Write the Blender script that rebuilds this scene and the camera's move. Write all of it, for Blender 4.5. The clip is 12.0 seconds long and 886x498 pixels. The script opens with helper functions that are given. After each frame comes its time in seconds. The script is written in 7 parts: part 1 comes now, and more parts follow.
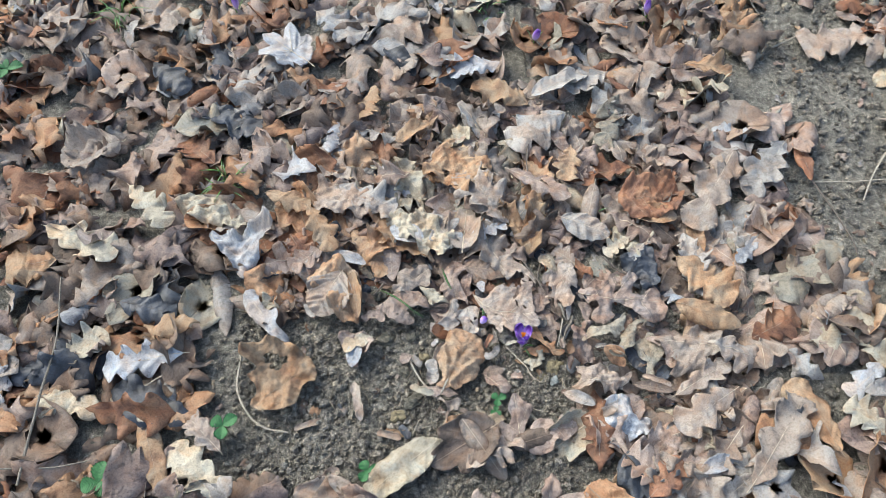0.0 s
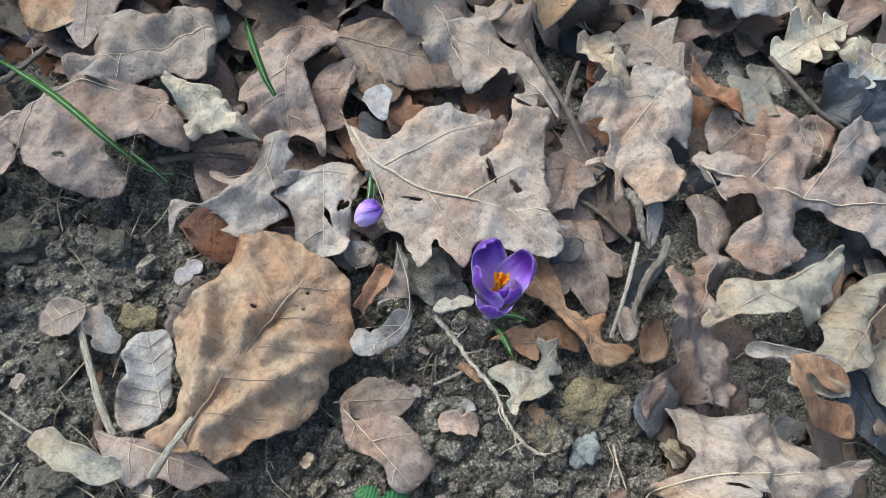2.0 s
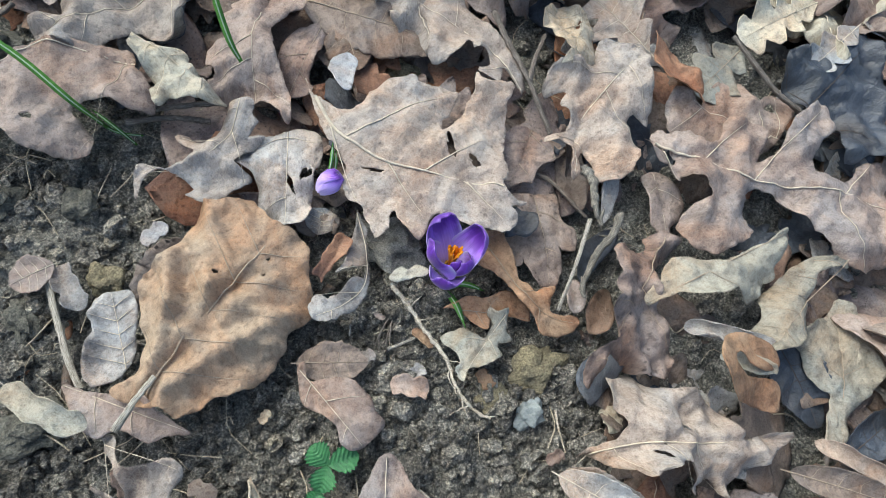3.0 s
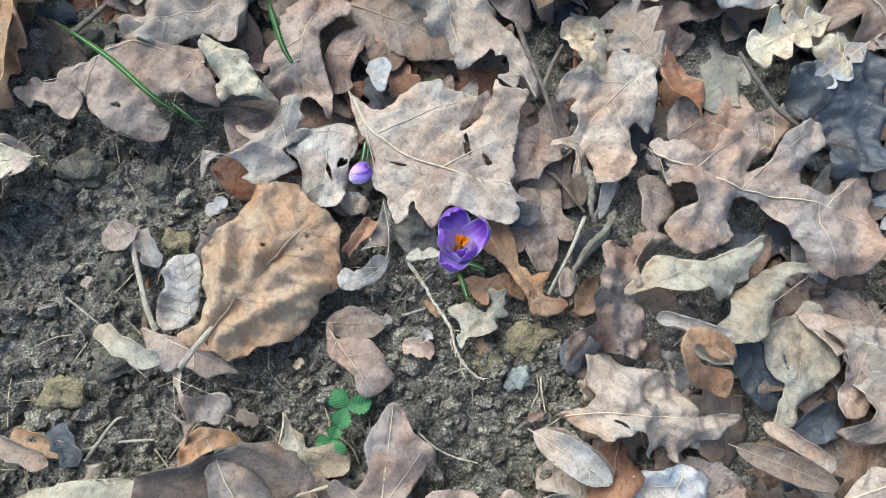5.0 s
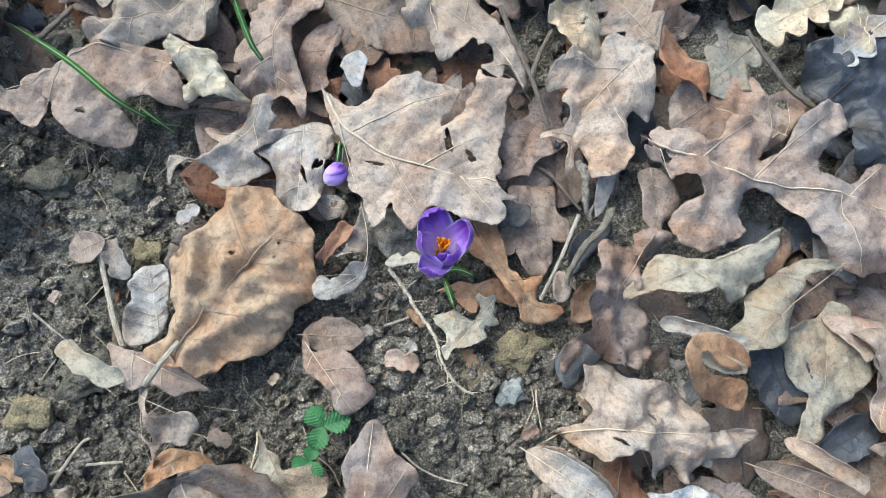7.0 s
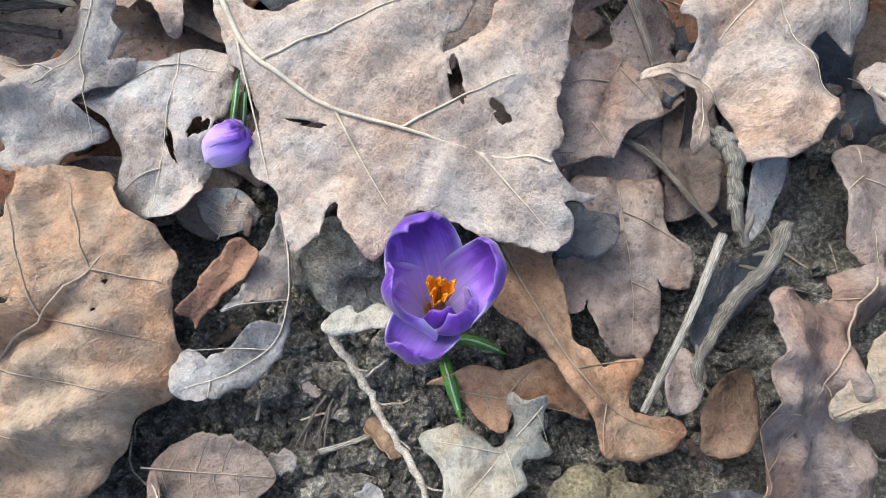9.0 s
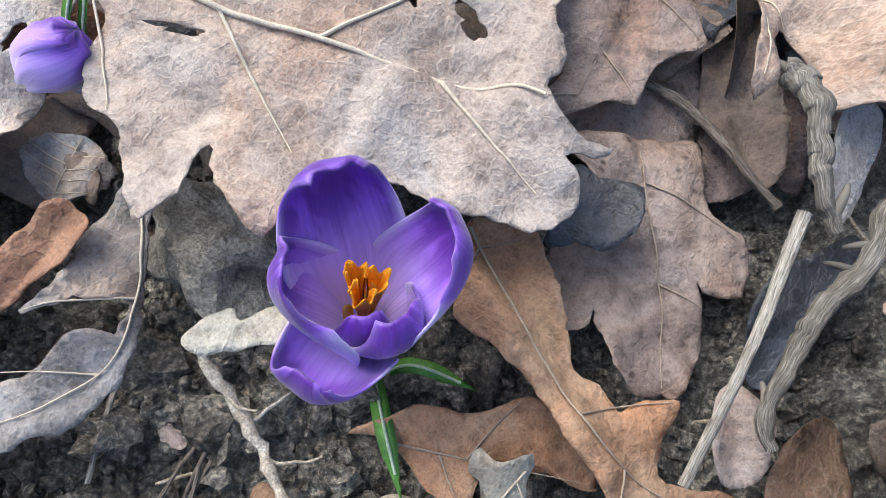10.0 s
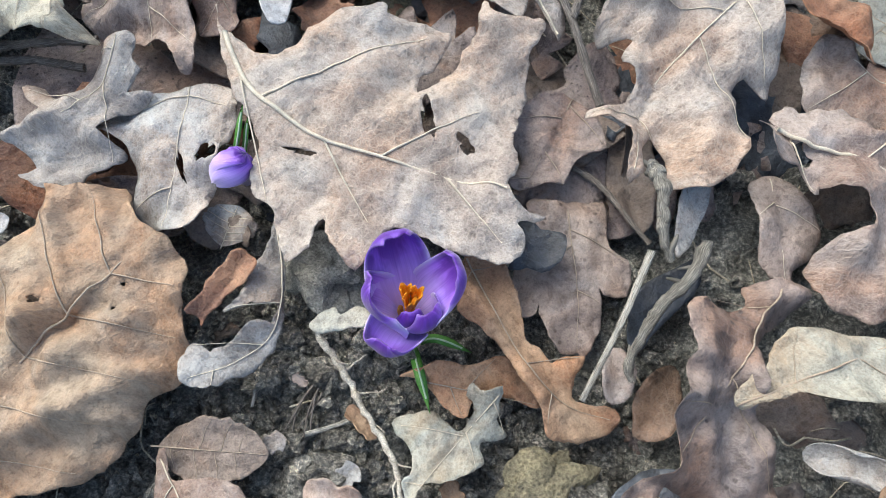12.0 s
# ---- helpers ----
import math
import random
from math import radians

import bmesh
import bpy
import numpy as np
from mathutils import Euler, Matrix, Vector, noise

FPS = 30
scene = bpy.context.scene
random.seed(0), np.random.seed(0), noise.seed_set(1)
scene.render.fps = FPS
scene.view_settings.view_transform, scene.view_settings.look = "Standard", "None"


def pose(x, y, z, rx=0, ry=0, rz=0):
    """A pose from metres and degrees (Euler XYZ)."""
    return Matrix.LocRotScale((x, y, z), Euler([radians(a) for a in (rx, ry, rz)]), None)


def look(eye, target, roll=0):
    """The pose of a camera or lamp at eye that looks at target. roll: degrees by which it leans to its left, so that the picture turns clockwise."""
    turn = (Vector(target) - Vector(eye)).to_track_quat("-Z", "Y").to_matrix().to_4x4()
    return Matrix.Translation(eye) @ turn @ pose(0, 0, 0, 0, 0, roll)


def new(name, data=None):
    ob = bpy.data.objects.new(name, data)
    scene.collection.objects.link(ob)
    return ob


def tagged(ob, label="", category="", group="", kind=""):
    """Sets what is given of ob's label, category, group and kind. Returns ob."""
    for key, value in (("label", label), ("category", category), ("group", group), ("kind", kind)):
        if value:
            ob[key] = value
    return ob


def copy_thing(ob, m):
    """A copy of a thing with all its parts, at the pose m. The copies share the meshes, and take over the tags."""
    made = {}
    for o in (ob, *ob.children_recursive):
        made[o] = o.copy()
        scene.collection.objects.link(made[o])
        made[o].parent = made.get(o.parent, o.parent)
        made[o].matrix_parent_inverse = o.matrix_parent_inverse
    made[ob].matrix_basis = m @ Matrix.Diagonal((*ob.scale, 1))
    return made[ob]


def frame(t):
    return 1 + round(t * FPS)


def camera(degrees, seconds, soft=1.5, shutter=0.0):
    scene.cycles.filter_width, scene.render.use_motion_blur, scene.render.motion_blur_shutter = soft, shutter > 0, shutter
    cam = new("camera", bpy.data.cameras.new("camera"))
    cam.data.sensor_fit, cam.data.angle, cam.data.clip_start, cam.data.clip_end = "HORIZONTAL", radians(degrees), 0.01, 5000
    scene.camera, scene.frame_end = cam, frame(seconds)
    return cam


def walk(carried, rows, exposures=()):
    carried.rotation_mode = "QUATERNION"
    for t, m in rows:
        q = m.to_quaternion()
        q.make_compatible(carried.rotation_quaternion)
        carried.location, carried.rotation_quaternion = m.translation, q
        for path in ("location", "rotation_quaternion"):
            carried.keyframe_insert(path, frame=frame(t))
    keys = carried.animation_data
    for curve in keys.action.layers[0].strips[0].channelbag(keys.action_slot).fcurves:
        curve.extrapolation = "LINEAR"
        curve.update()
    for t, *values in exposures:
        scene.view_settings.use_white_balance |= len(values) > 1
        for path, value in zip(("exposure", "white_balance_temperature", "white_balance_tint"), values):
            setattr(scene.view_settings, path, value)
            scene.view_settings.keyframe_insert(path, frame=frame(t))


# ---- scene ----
from mathutils import geometry

cam = camera(64.0, 12.0, soft=0.4)
PATH = [
    (0, (-0.16991, -0.36612, 0.96910), (-0.1102, 0.1123, 0.0930), 1.54),
    (0.5, (-0.14413, -0.26830, 0.71902), (-0.0493, 0.1816, -0.1690), 10.22),
    (1, (-0.09828, -0.18037, 0.46033), (-0.0163, 0.2345, -0.4458), 14.46),
    (1.5, (-0.07010, -0.11264, 0.32177), (0.0277, 0.2845, -0.5908), 16.22),
    (2, (-0.05961, -0.08769, 0.28043), (0.0550, 0.2769, -0.6437), 17.81),
    (2.5, (-0.05050, -0.08435, 0.27982), (0.0714, 0.2366, -0.6594), 22.36),
    (3, (-0.04666, -0.07774, 0.29742), (0.0825, 0.2033, -0.6535), 26.59),
    (3.2, (-0.05043, -0.07991, 0.30279), (0.0754, 0.2071, -0.6469), 26.43),
    (4.8, (-0.02457, -0.05565, 0.37554), (0.0060, 0.1102, -0.6101), 15.44),
    (5, (-0.02750, -0.06000, 0.35863), (0.0167, 0.1103, -0.6258), 20.51),
    (5.5, (-0.00301, -0.04180, 0.33944), (-0.0145, 0.1614, -0.6396), 1.52),
    (6, (-0.00691, -0.05539, 0.33133), (0.0121, 0.1460, -0.6480), 10.03),
    (6.5, (0.00268, -0.05578, 0.33063), (-0.0012, 0.1314, -0.6517), 3.92),
    (7, (0.00138, -0.05723, 0.33292), (-0.0127, 0.1260, -0.6501), 0.53),
    (7.2, (0.00156, -0.05637, 0.33288), (-0.0155, 0.1265, -0.6501), -0.37),
    (8.8, (0.00245, -0.02060, 0.17779), (-0.0432, 0.1864, -0.7995), -6.36),
    (9, (0.00242, -0.02033, 0.16539), (-0.0366, 0.1994, -0.8094), -3.88),
    (9.5, (0.00562, -0.01669, 0.12765), (-0.0113, 0.2204, -0.8437), 2.67),
    (10, (0.00747, -0.01402, 0.10783), (-0.0041, 0.2437, -0.8583), 4.88),
    (10.5, (0.00761, -0.01334, 0.09968), (-0.0003, 0.2553, -0.8635), 6.02),
    (11, (0.00995, -0.00889, 0.10258), (0.0051, 0.2719, -0.8572), 5.88),
    (11.5, (0.01057, -0.01540, 0.13981), (-0.0056, 0.2321, -0.8289), 2.82),
    (12, (0.00757, -0.02563, 0.19292), (-0.0149, 0.2097, -0.7787), 1.40),
]
walk(cam, [(t, look(eye, target, roll)) for t, eye, target, roll in PATH],
     exposures=[(0, -0.02, 6400, 3), (1, -0.06, 6400, 5), (1.5, -0.17, 6300, 4), (2.5, -0.24, 6150, 0), (3, -0.12, 6150, 0), (4.8, 0.04, 6150, 0),
                (7.2, 0.05, 6170, 0), (9, 0.04, 6150, 5), (10.5, 0.04, 6150, 8), (12, 0.03, 6080, 2)])

# ---- light ----
world = bpy.data.worlds.new("overcast_sky")
scene.world = world
world.use_nodes = True
wn = world.node_tree.nodes
sky = wn.new("ShaderNodeTexSky")
sky.sky_type, sky.sun_disc = "NISHITA", False
sky.sun_elevation, sky.sun_rotation = radians(47), radians(-47)
sky.air_density, sky.dust_density = 1.0, 4.0
wn["Background"].inputs["Strength"].default_value = 0.235
world.node_tree.links.new(sky.outputs[0], wn["Background"].inputs["Color"])
sun = new("sun", bpy.data.lights.new("sun", "SUN"))
sun.data.energy, sun.data.angle, sun.data.color = 2.0, radians(42), (1.0, 0.99, 0.98)
sun.matrix_world = look((-0.75, 0.7, 1.1), (0, 0, 0))
scene.view_settings.exposure = 0.0


# ---- materials ----
def nodes_of(name):
    m = bpy.data.materials.new(name)
    m.use_nodes = True
    return m, m.node_tree.nodes, m.node_tree.links, m.node_tree.nodes["Principled BSDF"]


def ramp(n, lk, src, stops):
    r = n.new("ShaderNodeValToRGB")
    lk.new(src, r.inputs[0])
    shades = [(p, (*c, 1) if len(c) == 3 else (c[0], c[0], c[0], 1)) for p, c in stops]
    knots = r.color_ramp.elements
    knots[1].position, knots[1].color = shades[-1]
    knots[0].position, knots[0].color = shades[0]
    for p, c in shades[1:-1]:
        knots.new(p).color = c
    return r.outputs[0]


def blend(n, lk, fac, a, b, mode="MIX"):
    m = n.new("ShaderNodeMix")
    m.data_type, m.blend_type = "RGBA", mode
    for sock, v in ((m.inputs[0], fac), (m.inputs[6], a), (m.inputs[7], b)):
        if isinstance(v, (int, float)):
            sock.default_value = v
        elif isinstance(v, tuple):
            sock.default_value = (*v, 1)
        else:
            lk.new(v, sock)
    return m.outputs[2]


def noise_tex(n, lk, vec, scale, detail=4, rough=0.55, lift=0.0):
    t = n.new("ShaderNodeTexNoise")
    t.inputs["Scale"].default_value, t.inputs["Detail"].default_value = scale, detail
    t.inputs["Roughness"].default_value, t.inputs["Distortion"].default_value = rough, lift
    lk.new(vec, t.inputs["Vector"])
    return t.outputs["Fac"]


def cells(n, lk, vec, scale, feature="DISTANCE_TO_EDGE"):
    t = n.new("ShaderNodeTexVoronoi")
    t.feature = feature
    t.inputs["Scale"].default_value = scale
    lk.new(vec, t.inputs["Vector"])
    return t.outputs[0]


def bump(n, lk, b, height, strength, dist):
    k = n.new("ShaderNodeBump")
    k.inputs["Strength"].default_value, k.inputs["Distance"].default_value = strength, dist
    lk.new(height, k.inputs["Height"])
    lk.new(k.outputs[0], b.inputs["Normal"])


def shifted(n, lk, attr=""):
    """Leaf-plane or object coordinates, moved by a random amount for each object."""
    if attr:
        c = n.new("ShaderNodeUVMap")
        c.uv_map = attr
        out = c.outputs[0]
    else:
        out = n.new("ShaderNodeTexCoord").outputs["Object"]
    info = n.new("ShaderNodeObjectInfo")
    mul = n.new("ShaderNodeMath")
    mul.operation, mul.inputs[1].default_value = "MULTIPLY", 37.0
    lk.new(info.outputs["Random"], mul.inputs[0])
    add = n.new("ShaderNodeVectorMath")
    add.operation = "ADD"
    lk.new(out, add.inputs[0])
    lk.new(mul.outputs[0], add.inputs[1])
    return add.outputs[0], info.outputs["Random"]


def leaf_material(name, light, mid, dark, vein, rough=0.54, stain=0.42, gloss=0.26, web=0.4, spots=0.4):
    m, n, lk, b = nodes_of(name)
    vec, rnd = shifted(n, lk, "leaf_plane")
    light, mid, dark = (tuple(k * c for c in col) for k, col in ((0.96, light), (1.10, mid), (1.22, dark)))
    broad = noise_tex(n, lk, vec, 34, 5, 0.6, 0.6)
    fine = noise_tex(n, lk, vec, 420, 5, 0.65)
    col = ramp(n, lk, broad, [(0.34, dark), (0.47, mid), (0.63, light)])
    speck = ramp(n, lk, fine, [(0.3, (0.52, 0.49, 0.47)), (0.48, (1, 1, 1)), (0.66, (1.18, 1.18, 1.18))])
    col = blend(n, lk, 0.85, col, speck, "MULTIPLY")
    warm = ramp(n, lk, noise_tex(n, lk, vec, 23, 4, 0.6, 0.8), [(0.48, (1, 1, 1)), (0.62, (1.06, 0.82, 0.64)), (0.74, (1.0, 0.70, 0.48))])
    col = blend(n, lk, 0.7, col, warm, "MULTIPLY")
    mv = n.new("ShaderNodeVectorMath")
    mv.inputs[1].default_value = (3.3, 8.1, 1.7)
    lk.new(vec, mv.inputs[0])
    cool = ramp(n, lk, noise_tex(n, lk, mv.outputs[0], 27, 4, 0.6, 0.8), [(0.52, (1, 1, 1)), (0.64, (0.74, 0.86, 1.0))])
    col = blend(n, lk, 0.75, col, cool, "MULTIPLY")
    grain = noise_tex(n, lk, vec, 1700, 3, 0.7)
    col = blend(n, lk, 0.55, col, ramp(n, lk, grain, [(0.3, (0.5, 0.48, 0.47)), (0.5, (1, 1, 1)), (0.7, (1.25, 1.25, 1.25))]), "MULTIPLY")
    dust = noise_tex(n, lk, vec, 5200, 2, 0.7)
    col = blend(n, lk, 0.3, col, ramp(n, lk, dust, [(0.3, (0.5, 0.49, 0.48)), (0.5, (1, 1, 1)), (0.7, (1.4, 1.4, 1.4))]), "MULTIPLY")
    blot = ramp(n, lk, noise_tex(n, lk, vec, 75, 3, 0.5, 1.0), [(0.57, (0,)), (0.67, (1,))])
    fac = n.new("ShaderNodeMath")
    fac.operation, fac.inputs[1].default_value = "MULTIPLY", stain
    lk.new(blot, fac.inputs[0])
    col = blend(n, lk, fac.outputs[0], col, tuple(0.45 * c for c in dark))
    # crisp specks of decay, gathered in drifts
    dots = ramp(n, lk, cells(n, lk, vec, 330, "F1"), [(0.14, (1,)), (0.27, (0,))])
    drift = ramp(n, lk, noise_tex(n, lk, mv.outputs[0], 60, 3, 0.6, 0.5), [(0.46, (0,)), (0.58, (spots,))])
    dm = n.new("ShaderNodeMath")
    dm.operation = "MULTIPLY"
    lk.new(dots, dm.inputs[0])
    lk.new(drift, dm.inputs[1])
    col = blend(n, lk, dm.outputs[0], col, tuple(0.35 * c for c in dark))
    wob = n.new("ShaderNodeTexNoise")
    wob.inputs["Scale"].default_value, wob.inputs["Detail"].default_value = 520, 2
    lk.new(vec, wob.inputs["Vector"])
    wsc = n.new("ShaderNodeVectorMath")
    wsc.operation = "MULTIPLY_ADD"
    wsc.inputs[1].default_value = (0.0009, 0.0009, 0.0009)
    lk.new(wob.outputs["Color"], wsc.inputs[0])
    lk.new(vec, wsc.inputs[2])
    warped = wsc.outputs[0]
    net = ramp(n, lk, cells(n, lk, warped, 400), [(0.0, (1,)), (0.035, (0.6,)), (0.085, (0,))])
    net2 = ramp(n, lk, cells(n, lk, warped, 950), [(0.0, (1,)), (0.07, (0.5,)), (0.2, (0,))])
    f2 = n.new("ShaderNodeMath")
    f2.operation, f2.inputs[1].default_value = "MULTIPLY", 0.42 * web
    lk.new(net, f2.inputs[0])
    col = blend(n, lk, f2.outputs[0], col, vein)
    f3 = n.new("ShaderNodeMath")
    f3.operation, f3.inputs[1].default_value = "MULTIPLY", 0.38 * web
    lk.new(net2, f3.inputs[0])
    col = blend(n, lk, f3.outputs[0], col, vein)
    hsv = n.new("ShaderNodeHueSaturation")
    mr = n.new("ShaderNodeMapRange")
    mr.inputs["To Min"].default_value, mr.inputs["To Max"].default_value = 0.8, 1.14
    lk.new(rnd, mr.inputs["Value"])
    lk.new(mr.outputs[0], hsv.inputs["Value"])
    lk.new(col, hsv.inputs["Color"])
    lk.new(hsv.outputs[0], b.inputs["Base Color"])
    b.inputs["Roughness"].default_value = rough
    b.inputs["Specular IOR Level"].default_value = gloss
    wav = noise_tex(n, lk, vec, 150, 4, 0.6)
    s = n.new("ShaderNodeMath")
    s.operation = "MULTIPLY_ADD"
    s.inputs[1].default_value = 0.035
    lk.new(net, s.inputs[0])
    lk.new(wav, s.inputs[2])
    s2 = n.new("ShaderNodeMath")
    s2.operation = "MULTIPLY_ADD"
    s2.inputs[1].default_value = 0.32
    lk.new(fine, s2.inputs[0])
    lk.new(s.outputs[0], s2.inputs[2])
    s3 = n.new("ShaderNodeMath")
    s3.operation = "MULTIPLY_ADD"
    s3.inputs[1].default_value = 0.10
    lk.new(grain, s3.inputs[0])
    lk.new(s2.outputs[0], s3.inputs[2])
    bump(n, lk, b, s3.outputs[0], 0.95, 0.0017)
    return m


LEAF = {
    "tan": (leaf_material("leaf_tan", (0.428, 0.376, 0.330), (0.340, 0.280, 0.238), (0.215, 0.166, 0.138), (0.580, 0.510, 0.425), web=0.5), "tan brown"),
    "pink": (leaf_material("leaf_pinkish", (0.441, 0.36, 0.314), (0.341, 0.263, 0.222), (0.215, 0.153, 0.126), (0.585, 0.496, 0.424)), "pinkish tan"),
    "orange": (leaf_material("leaf_orange", (0.484, 0.368, 0.253), (0.389, 0.26, 0.16), (0.234, 0.139, 0.088), (0.509, 0.375, 0.257), stain=0.2), "orange-tan"),
    "ochre": (leaf_material("leaf_ochre", (0.505, 0.386, 0.275), (0.43, 0.288, 0.188), (0.305, 0.195, 0.122), (0.52, 0.41, 0.30), stain=0.3), "ochre tan"),
    "rust": (leaf_material("leaf_rust", (0.40, 0.22, 0.13), (0.28, 0.14, 0.085), (0.131, 0.066, 0.048), (0.424, 0.294, 0.211)), "rust-brown"),
    "russet": (leaf_material("leaf_russet", (0.49, 0.325, 0.205), (0.37, 0.215, 0.125), (0.20, 0.105, 0.064), (0.519, 0.36, 0.235)), "reddish brown"),
    "cream": (leaf_material("leaf_cream", (0.578, 0.537, 0.437), (0.473, 0.429, 0.335), (0.3, 0.251, 0.187), (0.704, 0.668, 0.55), stain=0.3), "pale cream"),
    "grey": (leaf_material("leaf_grey", (0.47, 0.455, 0.435), (0.36, 0.335, 0.31), (0.19, 0.175, 0.163), (0.563, 0.563, 0.548)), "weathered grey-tan"),
    "green": (leaf_material("leaf_grey_green", (0.42, 0.395, 0.325), (0.325, 0.295, 0.238), (0.18, 0.16, 0.125), (0.485, 0.478, 0.405)), "greyish olive"),
    "brown": (leaf_material("leaf_brown", (0.287, 0.224, 0.183), (0.189, 0.144, 0.116), (0.103, 0.078, 0.062), (0.374, 0.309, 0.255)), "dark brown"),
    "purple": (leaf_material("leaf_purple_brown", (0.41, 0.325, 0.280), (0.275, 0.208, 0.178), (0.115, 0.088, 0.088), (0.38, 0.32, 0.29), 0.5, 0.7, spots=0.85), "purplish brown mottled"),
    "mottled": (leaf_material("leaf_mottled", (0.42, 0.325, 0.265), (0.32, 0.225, 0.172), (0.16, 0.105, 0.082), (0.40, 0.31, 0.25), 0.5, 0.6, spots=0.8), "mottled reddish tan"),
    "wet": (leaf_material("leaf_wet_dark", (0.095, 0.108, 0.135), (0.046, 0.053, 0.066), (0.026, 0.027, 0.031), (0.138, 0.157, 0.183), 0.38, 0.4, 0.5), "blackened wet"),
    "pale": (leaf_material("leaf_pale", (0.530, 0.548, 0.570), (0.420, 0.430, 0.450), (0.240, 0.245, 0.262), (0.630, 0.650, 0.675), stain=0.35, web=0.35), "bleached pale grey"),
}


def plain_material(name, a, b_, scale, rough=0.7, relief=0.4, dist=0.00015, spec=0.4, hard=0.0):
    m, n, lk, b = nodes_of(name)
    vec, rnd = shifted(n, lk)
    f = noise_tex(n, lk, vec, scale, 6, 0.65, 0.3)
    g = noise_tex(n, lk, vec, scale * 7, 4, 0.6)
    col = blend(n, lk, ramp(n, lk, f, [(0.32 + 0.1 * hard, (0,)), (0.68 - 0.1 * hard, (1,))]), a, b_)
    lo, hi = 0.6 - 0.4 * hard, 1.25 + 0.5 * hard
    col = blend(n, lk, 0.6 + 0.4 * hard, col, ramp(n, lk, g, [(0.3, (lo, lo, lo)), (0.7, (hi, hi, hi))]), "MULTIPLY")
    lk.new(col, b.inputs["Base Color"])
    b.inputs["Roughness"].default_value = rough
    b.inputs["Specular IOR Level"].default_value = spec
    bump(n, lk, b, g, relief, dist)
    return m


RIB = {
    "light": plain_material("midrib_pale", (0.72, 0.64, 0.51), (0.58, 0.49, 0.37), 400),
    "brown": plain_material("midrib_brown", (0.46, 0.37, 0.28), (0.34, 0.26, 0.19), 400),
    "dark": plain_material("midrib_dark", (0.10, 0.08, 0.065), (0.06, 0.045, 0.04), 400),
}
RIB_OF = {"ochre": "brown", "tan": "light", "pink": "light", "orange": "brown", "rust": "brown", "russet": "brown", "cream": "light", "grey": "light", "green": "brown",
          "brown": "brown", "mottled": "brown", "purple": "brown", "wet": "dark", "pale": "light"}
STRAW = plain_material("straw", (0.55, 0.48, 0.36), (0.36, 0.29, 0.20), 300, 0.65, 0.8, 0.0003, hard=0.7)
ROOT = plain_material("root_pale", (0.68, 0.61, 0.50), (0.42, 0.35, 0.26), 350, 0.75, 0.8, 0.0003, hard=0.6)
STONE = plain_material("stone_grey", (0.19, 0.18, 0.145), (0.095, 0.09, 0.072), 160, 0.85, 0.9, 0.0012, hard=0.6)
STONE_BLUE = plain_material("stone_bluish", (0.33, 0.36, 0.35), (0.23, 0.25, 0.24), 130, 0.75, 0.5, 0.0008)
STONE_PALE = plain_material("stone_pale", (0.40, 0.375, 0.32), (0.20, 0.185, 0.155), 220, 0.9, 1.0, 0.0012, hard=0.5)
STONE_YELLOW = plain_material("stone_yellowish", (0.33, 0.28, 0.17), (0.20, 0.17, 0.11), 160, 0.85, 0.9, 0.0012, hard=0.6)
GREEN = plain_material("fresh_green", (0.15, 0.36, 0.06), (0.07, 0.20, 0.035), 180, 0.42, 0.3, 0.0003)
GREEN_DARK = plain_material("seedling_green", (0.07, 0.24, 0.08), (0.035, 0.13, 0.05), 260, 0.5, 0.6, 0.0003)
GREEN_STRIPE = plain_material("leaf_stripe_pale", (0.55, 0.66, 0.48), (0.42, 0.55, 0.36), 300, 0.5, 0.2)


def fibre_material(name, a, b_, c):
    """Dry stalk: long streaks along it, from its own length and girth."""
    m, n, lk, b = nodes_of(name)
    vec, rnd = shifted(n, lk, "leaf_plane")
    st = n.new("ShaderNodeMapping")
    st.inputs["Scale"].default_value = (0.09, 1, 1)
    lk.new(vec, st.inputs["Vector"])
    f = noise_tex(n, lk, st.outputs[0], 3800, 4, 0.7, 0.2)
    g = noise_tex(n, lk, vec, 220, 4, 0.6)
    col = ramp(n, lk, f, [(0.34, a), (0.5, b_), (0.64, c)])
    col = blend(n, lk, 0.7, col, ramp(n, lk, g, [(0.3, (0.6, 0.57, 0.53)), (0.65, (1.15, 1.15, 1.15))]), "MULTIPLY")
    lk.new(col, b.inputs["Base Color"])
    b.inputs["Roughness"].default_value = 0.7
    bump(n, lk, b, f, 0.9, 0.0005)
    return m


FIBRE = fibre_material("stalk_fibre", (0.15, 0.125, 0.10), (0.44, 0.40, 0.33), (0.66, 0.62, 0.54))
BARK_FIBRE = fibre_material("twig_fibre", (0.06, 0.05, 0.042), (0.17, 0.14, 0.115), (0.30, 0.26, 0.22))
LICHEN_FIBRE = fibre_material("root_fibre", (0.075, 0.067, 0.055), (0.215, 0.195, 0.162), (0.44, 0.405, 0.345))


